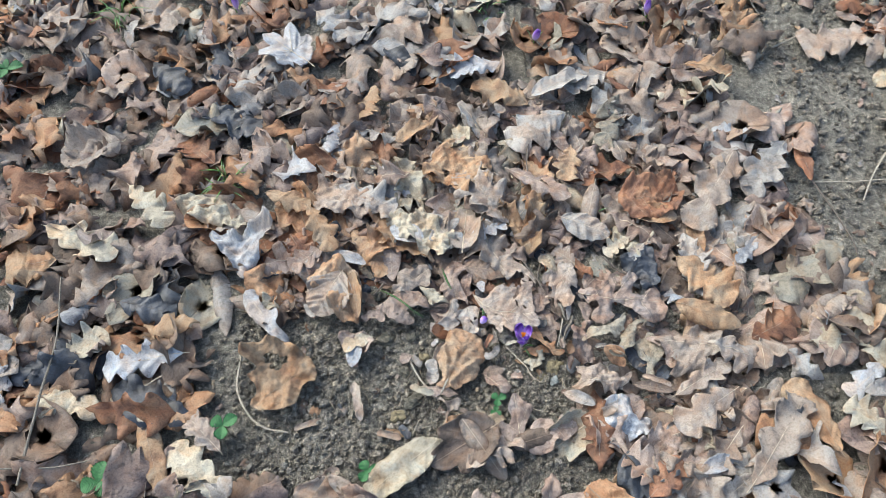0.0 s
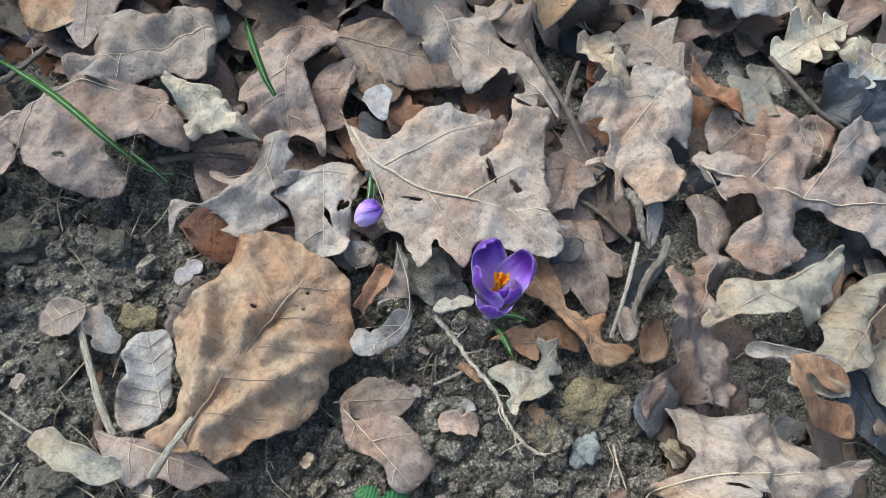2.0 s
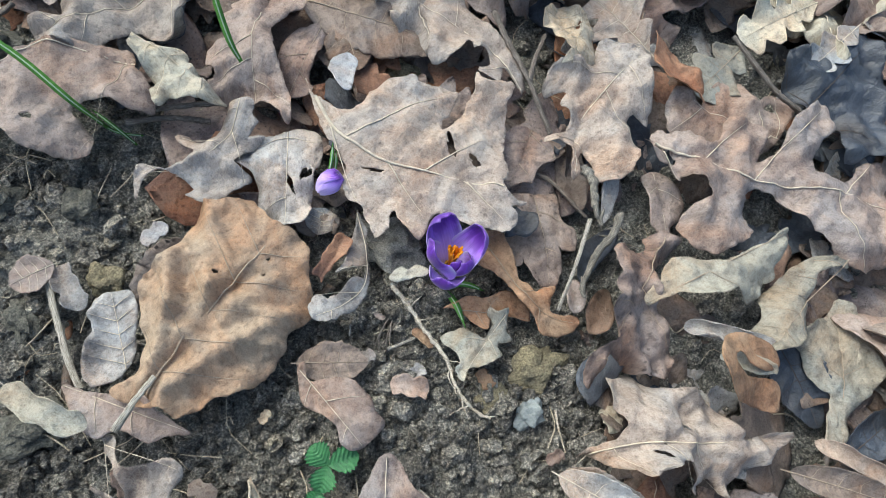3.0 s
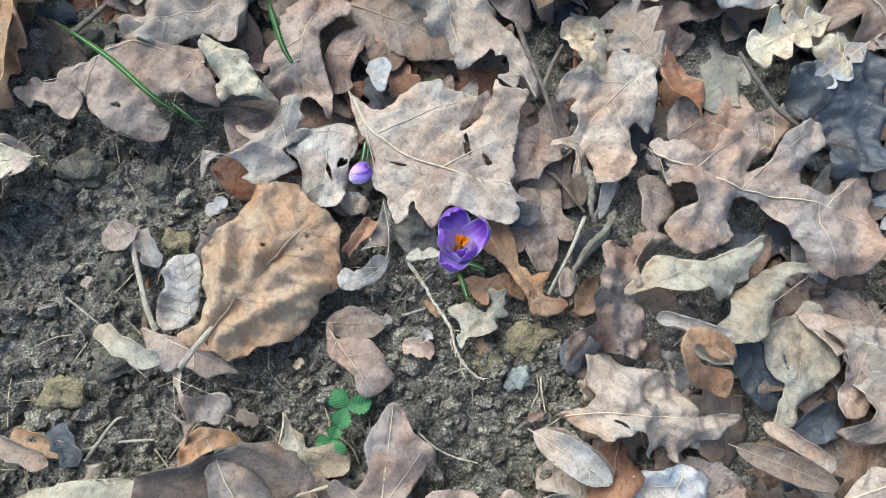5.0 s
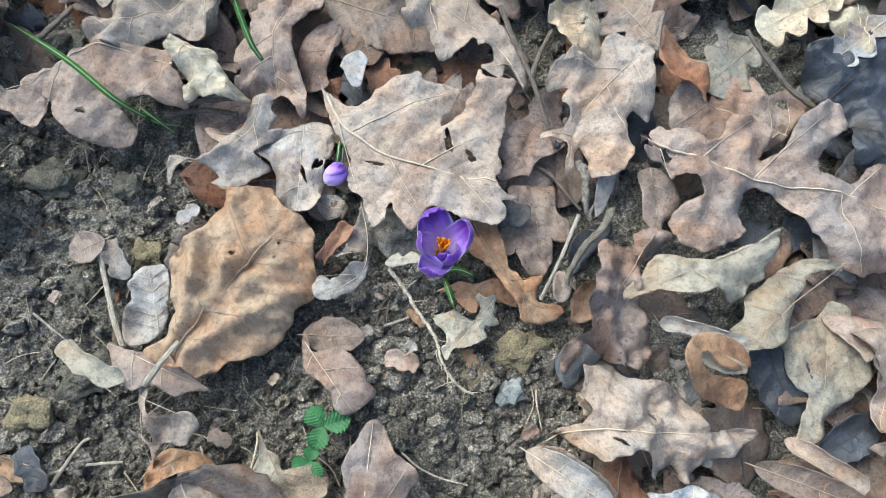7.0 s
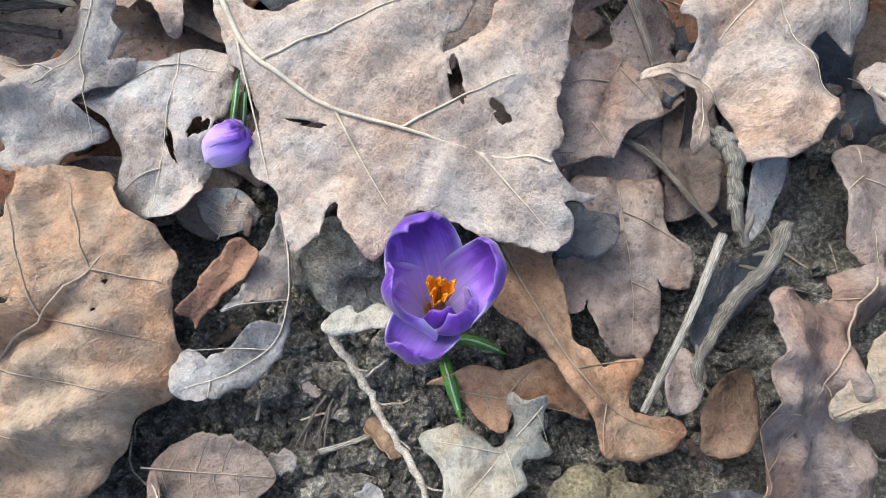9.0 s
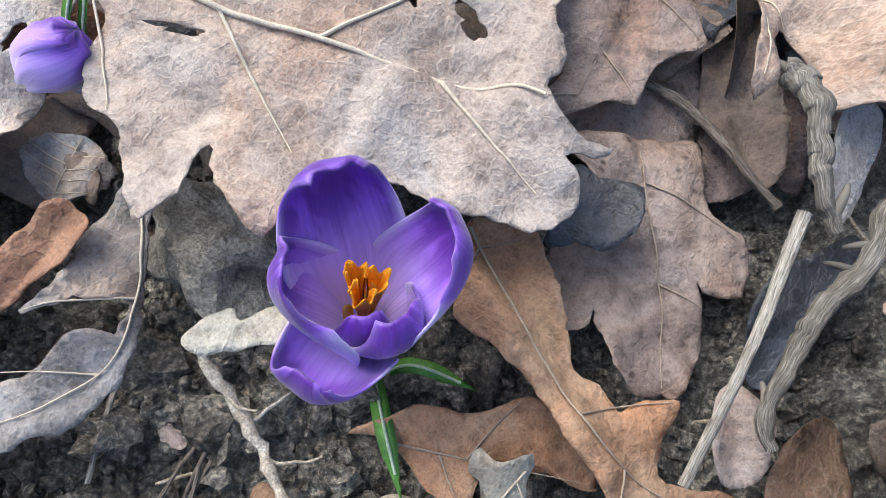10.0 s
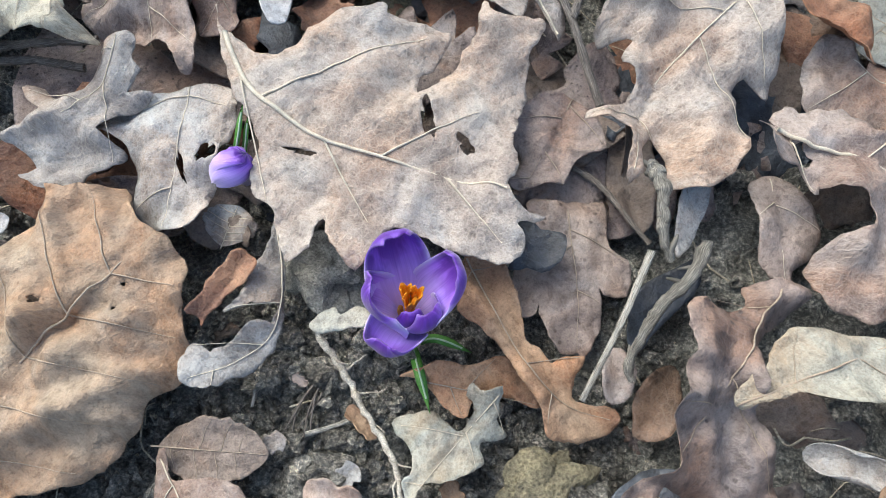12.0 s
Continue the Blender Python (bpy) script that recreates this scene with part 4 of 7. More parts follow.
cut_leaf("oak_leaf", 0.0960, 0.0200, 0.0050, -118.0, 0.0725, "purple", 617, ripple=2.2, cup=-0.35, spine=((0.40, -0.02), (0.71, -0.04)), folds=((0.29, -0.25, 0.63, 0.02, 0.0030, 0.0050), (0.24, 0.02, 0.65, 0.25, 0.0030, 0.0050)), right=((-0.04, -0.02), (0.05, -0.10), (0.11, -0.07), (0.18, -0.13), (0.25, -0.27), (0.35, -0.27), (0.42, -0.21), (0.54, -0.17), (0.63, -0.18), (0.71, -0.09), (0.80, -0.06), (0.89, -0.11), (0.99, -0.13), (1.09, -0.03), (1.03, 0.00)), left=((0.87, -0.02), (0.85, 0.08), (0.85, 0.20), (0.84, 0.29), (0.80, 0.38), (0.69, 0.38), (0.60, 0.34), (0.51, 0.22), (0.41, 0.09), (0.23, 0.04), (0.08, 0.09), (-0.06, 0.11), (-0.09, 0.08)))
cut_leaf("oak_leaf", 0.0810, -0.0130, 0.0120, 27.2, 0.0787, "green", 618, ripple=1.5, cup=-1.0, right=((0.00, 0.03), (0.01, -0.02), (0.07, -0.02), (0.21, -0.04), (0.35, -0.13), (0.52, -0.15), (0.60, -0.27), (0.73, -0.22), (0.86, -0.21), (0.88, -0.15), (0.97, -0.08), (1.01, 0.02)), left=((0.90, 0.01), (0.72, 0.01), (0.55, 0.03), (0.31, 0.16), (0.21, 0.12), (0.14, 0.08), (0.06, 0.07)))
cut_leaf("oak_leaf", 0.1840, 0.0140, 0.0080, -137.4, 0.0665, "green", 619, ripple=2.2, cup=-0.8, pleat=0.001, veins=6, right=((-0.01, 0.01), (0.04, 0.00), (0.13, -0.08), (0.21, -0.17), (0.35, -0.22), (0.53, -0.22), (0.72, -0.21), (0.81, -0.14), (0.93, -0.12), (0.99, -0.01)), left=((0.95, 0.06), (0.79, 0.13), (0.66, 0.12), (0.51, 0.02), (0.34, -0.07), (0.24, -0.08), (0.07, 0.04)))
cut_leaf("leaf_scrap", 0.1360, -0.0370, 0.0190, -98.5, 0.0202, "russet", 620, ripple=1.2, cup=0.5, ribs=False, right=((0.00, 0.00), (-0.33, -0.45), (-0.39, -1.06), (-0.12, -1.52), (0.30, -1.66), (0.72, -1.49), (1.01, -1.10), (1.07, -0.44), (1.06, -0.04)), left=((0.59, 0.04), (0.43, -0.19), (0.49, -0.93), (0.29, -1.26), (0.07, -1.14), (0.31, -0.70), (0.22, -0.12)))
cut_leaf("leaf_scrap", 0.1090, -0.0360, 0.0210, -14.0, 0.0247, "green", 621, ripple=1.2, cup=0.8, ribs=False, right=((-0.03, -0.05), (0.24, -0.11), (0.62, -0.14), (1.01, -0.04)), left=((0.93, 0.11), (0.42, 0.15), (0.06, 0.10)))
cut_leaf("oak_leaf", 0.1730, -0.0700, 0.0000, 82.1, 0.0656, "green", 622, ripple=1.0, cup=-0.15, right=((-0.02, 0.01), (0.07, -0.05), (0.18, -0.05), (0.28, -0.12), (0.47, -0.27), (0.64, -0.28), (0.78, -0.21), (0.98, -0.11), (1.00, 0.02)), left=((0.88, 0.08), (0.78, 0.28), (0.66, 0.34), (0.58, 0.28), (0.46, 0.26), (0.34, 0.20), (0.31, 0.09), (0.18, 0.12), (-0.02, 0.15)))
cut_leaf("oak_leaf", 0.2080, -0.0200, 0.0070, -101.8, 0.0439, "pink", 623, ripple=1.2, cup=-0.4, right=((-0.13, 0.07), (-0.15, -0.17), (-0.15, -0.52), (-0.04, -0.71), (0.11, -0.63), (0.26, -0.48), (0.38, -0.38), (0.30, -0.33), (0.43, -0.26), (0.66, -0.14), (0.88, -0.12), (1.00, 0.00)), left=((0.89, 0.21), (0.54, 0.21)))
cut_leaf("oak_leaf", 0.0460, -0.0810, 0.0060, 8.0, 0.0939, "tan", 624, ripple=2.3, cup=-0.3, step=0.0017, spine=((0.28, 0.06), (0.63, 0.02)), gaps=((0.55, 0.10, 0.017, 0.60), (0.36, 0.01, 0.021, 0.50),), folds=((0.26, 0.24, 0.54, 0.04, 0.0040, 0.0060), (0.43, 0.34, 0.67, -0.04, -0.0030, 0.0050), (0.26, -0.05, 0.49, 0.02, 0.0040, 0.0040)), right=((-0.01, 0.00), (0.10, 0.04), (0.16, -0.00), (0.24, -0.04), (0.29, -0.07), (0.40, -0.03), (0.48, -0.06), (0.51, -0.14), (0.54, -0.19), (0.58, -0.16), (0.64, -0.14), (0.68, -0.22), (0.74, -0.20), (0.77, -0.14), (0.85, -0.12), (0.93, -0.11), (1.00, -0.03), (1.00, 0.02)), left=((0.95, 0.03), (0.85, 0.01), (0.78, 0.10), (0.72, 0.17), (0.64, 0.22), (0.61, 0.26), (0.54, 0.27), (0.46, 0.30), (0.44, 0.35), (0.38, 0.38), (0.29, 0.40), (0.25, 0.27), (0.22, 0.22), (0.26, 0.16), (0.23, 0.10), (0.12, 0.06)))
cut_leaf("leaf_scrap", 0.0450, -0.0820, 0.0060, -27.8, 0.0407, "tan", 625, ripple=1.3, cup=1.1, ribs=False, right=((0.00, 0.00), (0.23, -0.02), (0.52, -0.09), (0.80, -0.10), (1.02, -0.04)), left=((0.99, 0.08), (0.80, 0.12), (0.50, 0.15), (0.21, 0.14)))
cut_leaf("beech_leaf", -0.1230, -0.0590, 0.0060, 56.8, 0.0896, "ochre", 626, ripple=1.0, cup=-0.4, bow=0.4, pleat=0.0030, veins=6, step=0.0016, ribw=0.8, state='broad and wrinkled on bare soil', spine=((0.27, 0.03), (0.54, 0.02), (0.81, 0.01)), gaps=((0.62, 0.10, 0.013, 0.70), (0.81, -0.04, 0.009, 0.60), (0.74, -0.07, 0.008, 0.50),), folds=((0.07, 0.05, 0.38, 0.17, 0.0050, 0.0040), (0.38, 0.17, 0.57, 0.31, 0.0050, 0.0040), (0.33, 0.03, 0.56, 0.08, 0.0042, 0.0045), (0.56, 0.08, 0.83, 0.34, 0.0042, 0.0045), (0.09, -0.03, 0.43, -0.16, 0.0040, 0.0040), (0.43, -0.16, 0.67, -0.29, 0.0030, 0.0040), (0.00, 0.00, 0.62, 0.01, -0.0030, 0.0030), (0.55, -0.05, 0.87, -0.17, 0.0030, 0.0040)), right=((-0.01, -0.03), (0.02, -0.08), (0.02, -0.16), (0.09, -0.20), (0.18, -0.23), (0.23, -0.29), (0.35, -0.35), (0.50, -0.35), (0.59, -0.32), (0.72, -0.35), (0.78, -0.33), (0.84, -0.25), (0.93, -0.19), (0.98, -0.12), (0.99, -0.03)), left=((0.98, 0.08), (1.00, 0.16), (1.01, 0.22), (0.93, 0.31), (0.87, 0.38), (0.78, 0.39), (0.67, 0.34), (0.59, 0.34), (0.51, 0.35), (0.41, 0.37), (0.30, 0.28), (0.17, 0.15), (0.07, 0.10), (-0.04, 0.14), (-0.04, 0.06)))
cut_leaf("oak_leaf", -0.1550, -0.0530, 0.0010, -18.8, 0.0528, "pink", 627, ripple=1.5, cup=0.4, right=((0.00, 0.00), (0.09, -0.09), (0.28, -0.23), (0.43, -0.25), (0.53, -0.16), (0.65, -0.16), (0.76, -0.16), (0.88, -0.06), (1.00, 0.00)), left=((0.76, 0.06), (0.59, 0.14), (0.34, 0.06), (0.13, 0.02)))
cut_leaf("oak_leaf", -0.1360, -0.0730, 0.0000, -77.1, 0.0359, "tan", 628, ripple=1.8, cup=0.5, right=((-0.01, -0.05), (0.29, 0.13), (0.59, 0.21), (0.65, 0.11), (0.44, -0.19), (0.54, -0.15), (0.73, 0.09), (0.99, -0.05)), left=((1.01, 0.05), (0.74, 0.23), (0.69, 0.39), (0.76, 0.57), (0.67, 0.68), (0.50, 0.80), (0.34, 0.72), (0.35, 0.41), (0.31, 0.24), (-0.00, 0.11)))
cut_leaf("beech_leaf", -0.1130, -0.0980, -0.0040, -81.4, 0.0334, "russet", 629, ripple=2.2, cup=-0.4, right=((0.00, 0.00), (0.01, -0.31), (0.32, -0.50), (0.60, -0.42), (0.94, -0.20), (0.99, 0.15)), left=((0.79, 0.40), (0.43, 0.45), (0.11, 0.32)))
cut_leaf("beech_leaf", -0.1310, -0.0490, 0.0010, 107.9, 0.0357, "grey", 630, ripple=1.3, cup=0.45, pleat=0.0013, veins=6, right=((0.04, 0.02), (0.18, -0.09), (0.42, -0.16), (0.72, -0.23), (0.97, -0.19), (1.00, 0.00)), left=((0.94, 0.17), (0.79, 0.27), (0.58, 0.25), (0.39, 0.38), (0.17, 0.44), (-0.02, 0.39), (-0.02, 0.21)))
cut_leaf("beech_leaf", -0.0650, -0.0440, -0.0020, -47.9, 0.0418, "pink", 631, ripple=2.2, cup=-0.3, right=((-0.02, -0.02), (0.12, -0.11), (0.31, -0.19), (0.43, -0.13), (0.61, -0.07), (0.82, -0.13), (0.95, -0.09)), left=((0.99, 0.10), (0.95, 0.30), (0.83, 0.31), (0.64, 0.35), (0.44, 0.34), (0.29, 0.22), (0.15, 0.02), (-0.02, 0.08)))
cut_leaf("beech_leaf", -0.0450, 0.0250, 0.0030, -107.0, 0.0512, "grey", 632, ripple=1.3, cup=-0.3, step=0.0011, rag=1.6, veins=4, state='with a rotten hole', spine=((0.29, 0.19), (0.57, 0.28), (0.80, 0.18)), right=((-0.02, -0.01), (0.06, 0.02), (0.19, 0.04), (0.33, 0.04), (0.49, 0.07), (0.59, 0.02), (0.55, 0.09), (0.49, 0.13), (0.44, 0.22), (0.48, 0.25), (0.55, 0.27), (0.58, 0.18), (0.65, 0.14), (0.70, 0.11), (0.80, 0.04), (0.80, -0.02), (0.82, -0.08), (0.92, -0.08), (1.00, 0.00)), left=((0.96, 0.13), (0.86, 0.24), (0.72, 0.30), (0.58, 0.32), (0.41, 0.27), (0.25, 0.20), (0.09, 0.11)))
cut_leaf("oak_leaf", 0.0380, 0.0390, -0.0075, -81.9, 0.0424, "mottled", 633, ripple=0.9, cup=-0.25, step=0.0011, spine=((0.24, 0.01), (0.60, 0.03)), right=((-0.05, -0.02), (-0.08, -0.25), (0.03, -0.29), (0.18, -0.22), (0.36, -0.31), (0.40, -0.39), (0.54, -0.41), (0.66, -0.40), (0.74, -0.34), (0.72, -0.27), (0.66, -0.24), (0.75, -0.23), (0.88, -0.20), (0.98, -0.12), (1.00, -0.02), (0.98, 0.00)), left=((1.01, 0.05), (0.88, 0.14), (0.79, 0.17), (0.67, 0.19), (0.55, 0.18), (0.60, 0.20), (0.63, 0.27), (0.60, 0.37), (0.51, 0.40), (0.39, 0.40), (0.28, 0.29), (0.13, 0.27), (-0.06, 0.25)))
cut_leaf("leaf_scrap", 0.0220, 0.0180, -0.0010, 42.9, 0.0191, "wet", 634, ripple=1.4, cup=-0.2, ribs=False, rag=1.8, right=((0.00, 0.00), (0.19, -0.18), (0.35, -0.32), (0.57, -0.39), (0.82, -0.27), (0.97, -0.11)), left=((0.73, 0.18), (0.69, 0.36), (0.54, 0.50), (0.51, 0.32), (0.37, 0.09), (0.18, 0.12)))
cut_leaf("oak_leaf", 0.0360, 0.0720, -0.0030, -111.8, 0.0323, "purple", 635, ripple=1.1, cup=-0.25, step=0.0012, right=((0.00, 0.00), (0.05, -0.21), (0.20, -0.32), (0.44, -0.36), (0.66, -0.30), (0.72, -0.14), (0.96, -0.15), (1.01, -0.03)), left=((0.94, 0.07), (0.83, 0.17), (0.78, 0.31), (0.65, 0.29), (0.51, 0.30), (0.42, 0.37), (0.30, 0.49), (0.13, 0.35), (-0.00, 0.17)))
cut_leaf("oak_leaf", 0.0100, 0.0200, -0.0030, -42.3, 0.0609, "russet", 636, ripple=0.9, cup=0.5, step=0.0012, veins=5, spine=((0.26, -0.07), (0.56, -0.13), (0.79, -0.11)), folds=((0.10, -0.09, 0.68, -0.16, 0.0040, 0.0030), (0.09, 0.04, 0.47, -0.08, -0.0030, 0.0040)), right=((-0.01, -0.01), (0.14, -0.18), (0.27, -0.18), (0.40, -0.17), (0.57, -0.19), (0.71, -0.20), (0.82, -0.27), (0.94, -0.18), (1.01, -0.04), (0.99, 0.04)), left=((0.91, 0.03), (0.81, -0.06), (0.75, -0.02), (0.72, 0.04), (0.69, 0.10), (0.63, 0.04), (0.61, -0.04), (0.53, -0.02), (0.46, -0.04), (0.33, 0.03), (0.14, 0.11), (0.05, 0.07)))
cut_leaf("oak_leaf", -0.0050, -0.0150, -0.0070, -4.3, 0.0401, "russet", 637, ripple=1.2, cup=0.4, step=0.0013, right=((0.00, 0.00), (0.12, 0.01), (0.23, -0.03), (0.34, -0.15), (0.49, -0.19), (0.53, -0.06), (0.60, -0.00), (0.77, 0.01), (0.90, -0.01), (1.00, -0.02)), left=((0.99, 0.10), (0.83, 0.24), (0.65, 0.27), (0.46, 0.18), (0.31, 0.17), (0.17, 0.11)))
cut_leaf("oak_leaf", 0.0230, -0.0170, -0.0030, -125.5, 0.0344, "cream", 638, ripple=1.5, cup=-0.35, step=0.0011, rag=1.5, ribw=0.5, right=((0.02, 0.02), (-0.05, -0.03), (0.04, -0.11), (0.06, -0.24), (0.18, -0.20), (0.21, -0.10), (0.41, -0.03), (0.43, -0.20), (0.45, -0.32), (0.61, -0.46), (0.73, -0.48), (0.76, -0.31), (0.87, -0.12), (0.98, -0.12), (1.05, 0.03)), left=((0.92, 0.01), (0.81, 0.11), (0.73, 0.13), (0.54, 0.24), (0.44, 0.24), (0.36, 0.15), (0.19, 0.24), (0.17, 0.12)))
cut_leaf("leaf_scrap", -0.0130, -0.0010, 0.0040, -166.0, 0.0165, "cream", 639, ripple=1.2, cup=-1.5, step=0.0009, ribs=False, right=((-0.01, -0.06), (0.25, -0.25), (0.53, -0.13), (0.62, -0.28), (0.90, -0.16), (1.06, -0.01)), left=((0.91, 0.15), (0.66, 0.15), (0.41, 0.15), (0.09, 0.10)))
cut_leaf("leaf_scrap", -0.0490, 0.0130, 0.0060, -115.5, 0.0233, "rust", 640, ripple=2.0, cup=0.7, step=0.0010, ribs=False, rag=1.8, right=((0.02, -0.04), (0.11, -0.14), (0.55, -0.16), (0.94, -0.17), (0.92, -0.04), (1.02, 0.06)), left=((0.87, 0.08), (0.58, 0.09), (0.39, 0.18), (0.18, 0.23), (0.02, 0.15)))
cut_leaf("leaf_scrap", -0.0620, 0.0360, -0.0100, -92.7, 0.0210, "brown", 641, ripple=1.7, cup=0.4, step=0.0011, ribs=False, rag=1.8, right=((0.00, 0.00), (0.16, -0.37), (0.50, -0.45), (0.87, -0.34), (1.00, -0.00)), left=((0.71, 0.08), (0.88, 0.42), (0.55, 0.36), (0.38, 0.11), (0.09, 0.15)))
cut_leaf("maple_leaf", -0.0290, -0.1450, 0.0010, 89.2, 0.0690, "pink", 642, ripple=0.8, cup=-0.2, step=0.0016, ribw=0.8, arms=((0.25, 0.72, -0.26), (0.2, 0.42, 0.30)), right=((0.00, 0.00), (0.18, -0.10), (0.36, -0.17), (0.53, -0.27), (0.67, -0.34), (0.80, -0.16), (0.93, -0.09), (1.00, 0.00)), left=((0.84, 0.10), (0.65, 0.17), (0.51, 0.12), (0.36, 0.19), (0.43, 0.31), (0.39, 0.38), (0.24, 0.37), (0.05, 0.23)))
cut_leaf("oak_leaf", -0.0120, -0.1320, -0.0020, 0.9, 0.0650, "pink", 643, ripple=1.0, cup=-0.2, step=0.002, right=((0.06, 0.18), (-0.13, -0.26), (-0.01, -0.45), (0.35, -0.45), (0.50, -0.22), (0.72, -0.26), (1.00, 0.00)), left=((0.71, 0.28), (0.56, 0.13), (0.39, 0.24)))
cut_leaf("oak_leaf", -0.0820, -0.0860, -0.0050, -57.8, 0.0413, "green", 644, ripple=1.2, cup=-0.2, right=((0.00, 0.00), (0.23, -0.09), (0.42, -0.24), (0.71, -0.33), (1.00, 0.00)), left=((0.95, 0.15), (1.00, 0.37), (0.85, 0.49), (0.64, 0.43), (0.59, 0.26), (0.53, 0.07), (0.37, 0.08), (0.22, -0.02)))
cut_leaf("oak_leaf", 0.1160, -0.0940, 0.0030, -104.2, 0.0732, "pale", 645, ripple=1.6, cup=-0.3, step=0.002, right=((-0.01, -0.00), (0.15, -0.27), (0.41, -0.45), (0.55, -0.40), (0.65, -0.17), (0.87, -0.17), (1.01, 0.00)), left=((0.89, 0.22), (0.70, 0.45), (0.62, 0.65), (0.38, 0.69), (0.24, 0.34), (0.04, 0.25)))
cut_leaf("beech_leaf", -0.2720, 0.1540, 0.0120, -84.0, 0.1056, "ochre", 646, ripple=2.4, cup=-0.6, pleat=0.003, veins=5, step=0.0024, right=((-0.02, 0.03), (0.05, -0.22), (0.19, -0.42), (0.44, -0.34), (0.59, -0.14), (0.76, -0.18), (0.94, -0.03)), left=((1.03, 0.16), (0.90, 0.22), (0.68, 0.31), (0.40, 0.32), (0.22, 0.24)))
cut_leaf("oak_leaf", -0.1900, 0.2110, 0.0120, -28.2, 0.1101, "cream", 647, ripple=2.2, cup=-0.4, step=0.0024, right=((-0.03, 0.05), (0.29, -0.17), (0.48, -0.16), (0.72, -0.25), (0.78, -0.12), (0.94, -0.23), (1.00, 0.03)), left=((0.96, 0.25), (0.72, 0.26), (0.67, 0.42), (0.37, 0.44), (0.31, 0.23), (0.09, 0.26)))
cut_leaf("beech_leaf", 0.1840, 0.2180, 0.0180, -7.1, 0.0967, "rust", 648, ripple=1.6, cup=0.7, step=0.0026, pleat=0.002, veins=5, right=((-0.01, -0.00), (0.14, -0.27), (0.42, -0.39), (0.88, -0.22), (1.05, 0.08)), left=((0.89, 0.47), (0.52, 0.38), (0.18, 0.37)))
cut_leaf("oak_leaf", 0.0340, 0.1400, 0.0120, 111.3, 0.1020, "orange", 649, ripple=2.4, cup=0.6, step=0.0026, right=((0.01, 0.05), (-0.02, -0.09), (0.25, -0.25), (0.47, -0.46), (0.76, -0.53), (0.85, -0.39), (0.62, -0.24), (0.53, -0.12), (0.63, -0.08), (0.92, -0.12), (1.01, 0.04)), left=((0.58, 0.15), (0.32, 0.11)))
cut_leaf("oak_leaf", -0.0040, 0.2000, 0.0120, 134.0, 0.0778, "tan", 650, ripple=1.6, cup=-0.4, step=0.0026, right=((0.01, -0.05), (0.20, -0.23), (0.37, -0.52), (0.76, -0.66), (0.95, -0.54), (0.91, -0.20), (1.00, 0.00)), left=((0.79, 0.30), (0.61, 0.20), (0.39, 0.23), (0.33, 0.11), (0.02, 0.17)))
cut_leaf("beech_leaf", -0.3910, -0.0610, 0.0040, 32.1, 0.0979, "orange", 651, ripple=1.5, cup=0.8, step=0.0026, state='curled into a bowl on bare soil', gaps=((0.61, 0.33, 0.163, 0.60),), right=((-0.01, 0.02), (0.08, -0.16), (0.26, -0.30), (0.49, -0.33), (0.66, -0.23), (0.93, -0.19), (1.04, 0.05)), left=((0.95, 0.36), (0.80, 0.58), (0.53, 0.69), (0.25, 0.66), (0.34, 0.40), (0.18, 0.40), (0.18, 0.18)))
cut_leaf("beech_leaf", -0.2290, 0.0330, -0.0020, -113.5, 0.0502, "pink", 652, ripple=2.2, cup=0.6, step=0.0026, right=((0.00, 0.00), (0.10, -0.39), (0.36, -0.73), (0.68, -0.42), (0.98, -0.12), (0.99, 0.08)), left=((0.72, 0.03), (0.52, 0.25), (0.19, 0.32)))
cut_leaf("oak_leaf", 0.2740, -0.0380, 0.0100, 168.8, 0.0877, "tan", 653, ripple=1.5, cup=-0.3, step=0.0026, right=((0.03, 0.15), (-0.07, -0.26), (0.17, -0.35), (0.41, -0.27), (0.55, -0.15), (0.74, -0.12), (1.02, -0.02)), left=((0.98, 0.12), (0.84, 0.22), (0.72, 0.37), (0.78, 0.53), (0.65, 0.57), (0.52, 0.51), (0.43, 0.59), (0.25, 0.49), (0.19, 0.23)))
cut_leaf("oak_leaf", -0.4050, 0.1110, 0.0100, -54.5, 0.1032, "pale", 654, ripple=1.6, cup=-0.3, step=0.003, right=((0.00, -0.05), (0.19, -0.14), (0.41, -0.15), (0.62, -0.11), (0.80, -0.11), (1.00, -0.06)), left=((0.97, 0.07), (0.73, 0.06), (0.63, 0.15), (0.47, 0.21), (0.44, 0.10), (0.26, 0.09), (0.04, 0.14)))
cut_leaf("oak_leaf", -0.4630, 0.2180, 0.0140, -58.1, 0.1002, "pale", 655, ripple=2.2, cup=0.6, step=0.003, right=((0.01, -0.02), (0.37, -0.02), (0.66, 0.01), (1.00, 0.00)), left=((0.92, 0.30), (0.80, 0.53), (0.71, 0.82), (0.46, 0.75), (0.42, 0.42), (0.18, 0.19)))
cut_leaf("beech_leaf", -0.5170, 0.2810, 0.0180, -26.0, 0.1346, "cream", 656, ripple=3.0, cup=-0.6, step=0.003, pleat=0.002, right=((-0.01, -0.00), (0.22, -0.14), (0.50, -0.13), (0.81, -0.09), (1.02, -0.02)), left=((0.88, 0.14), (0.54, 0.21), (0.18, 0.15)))
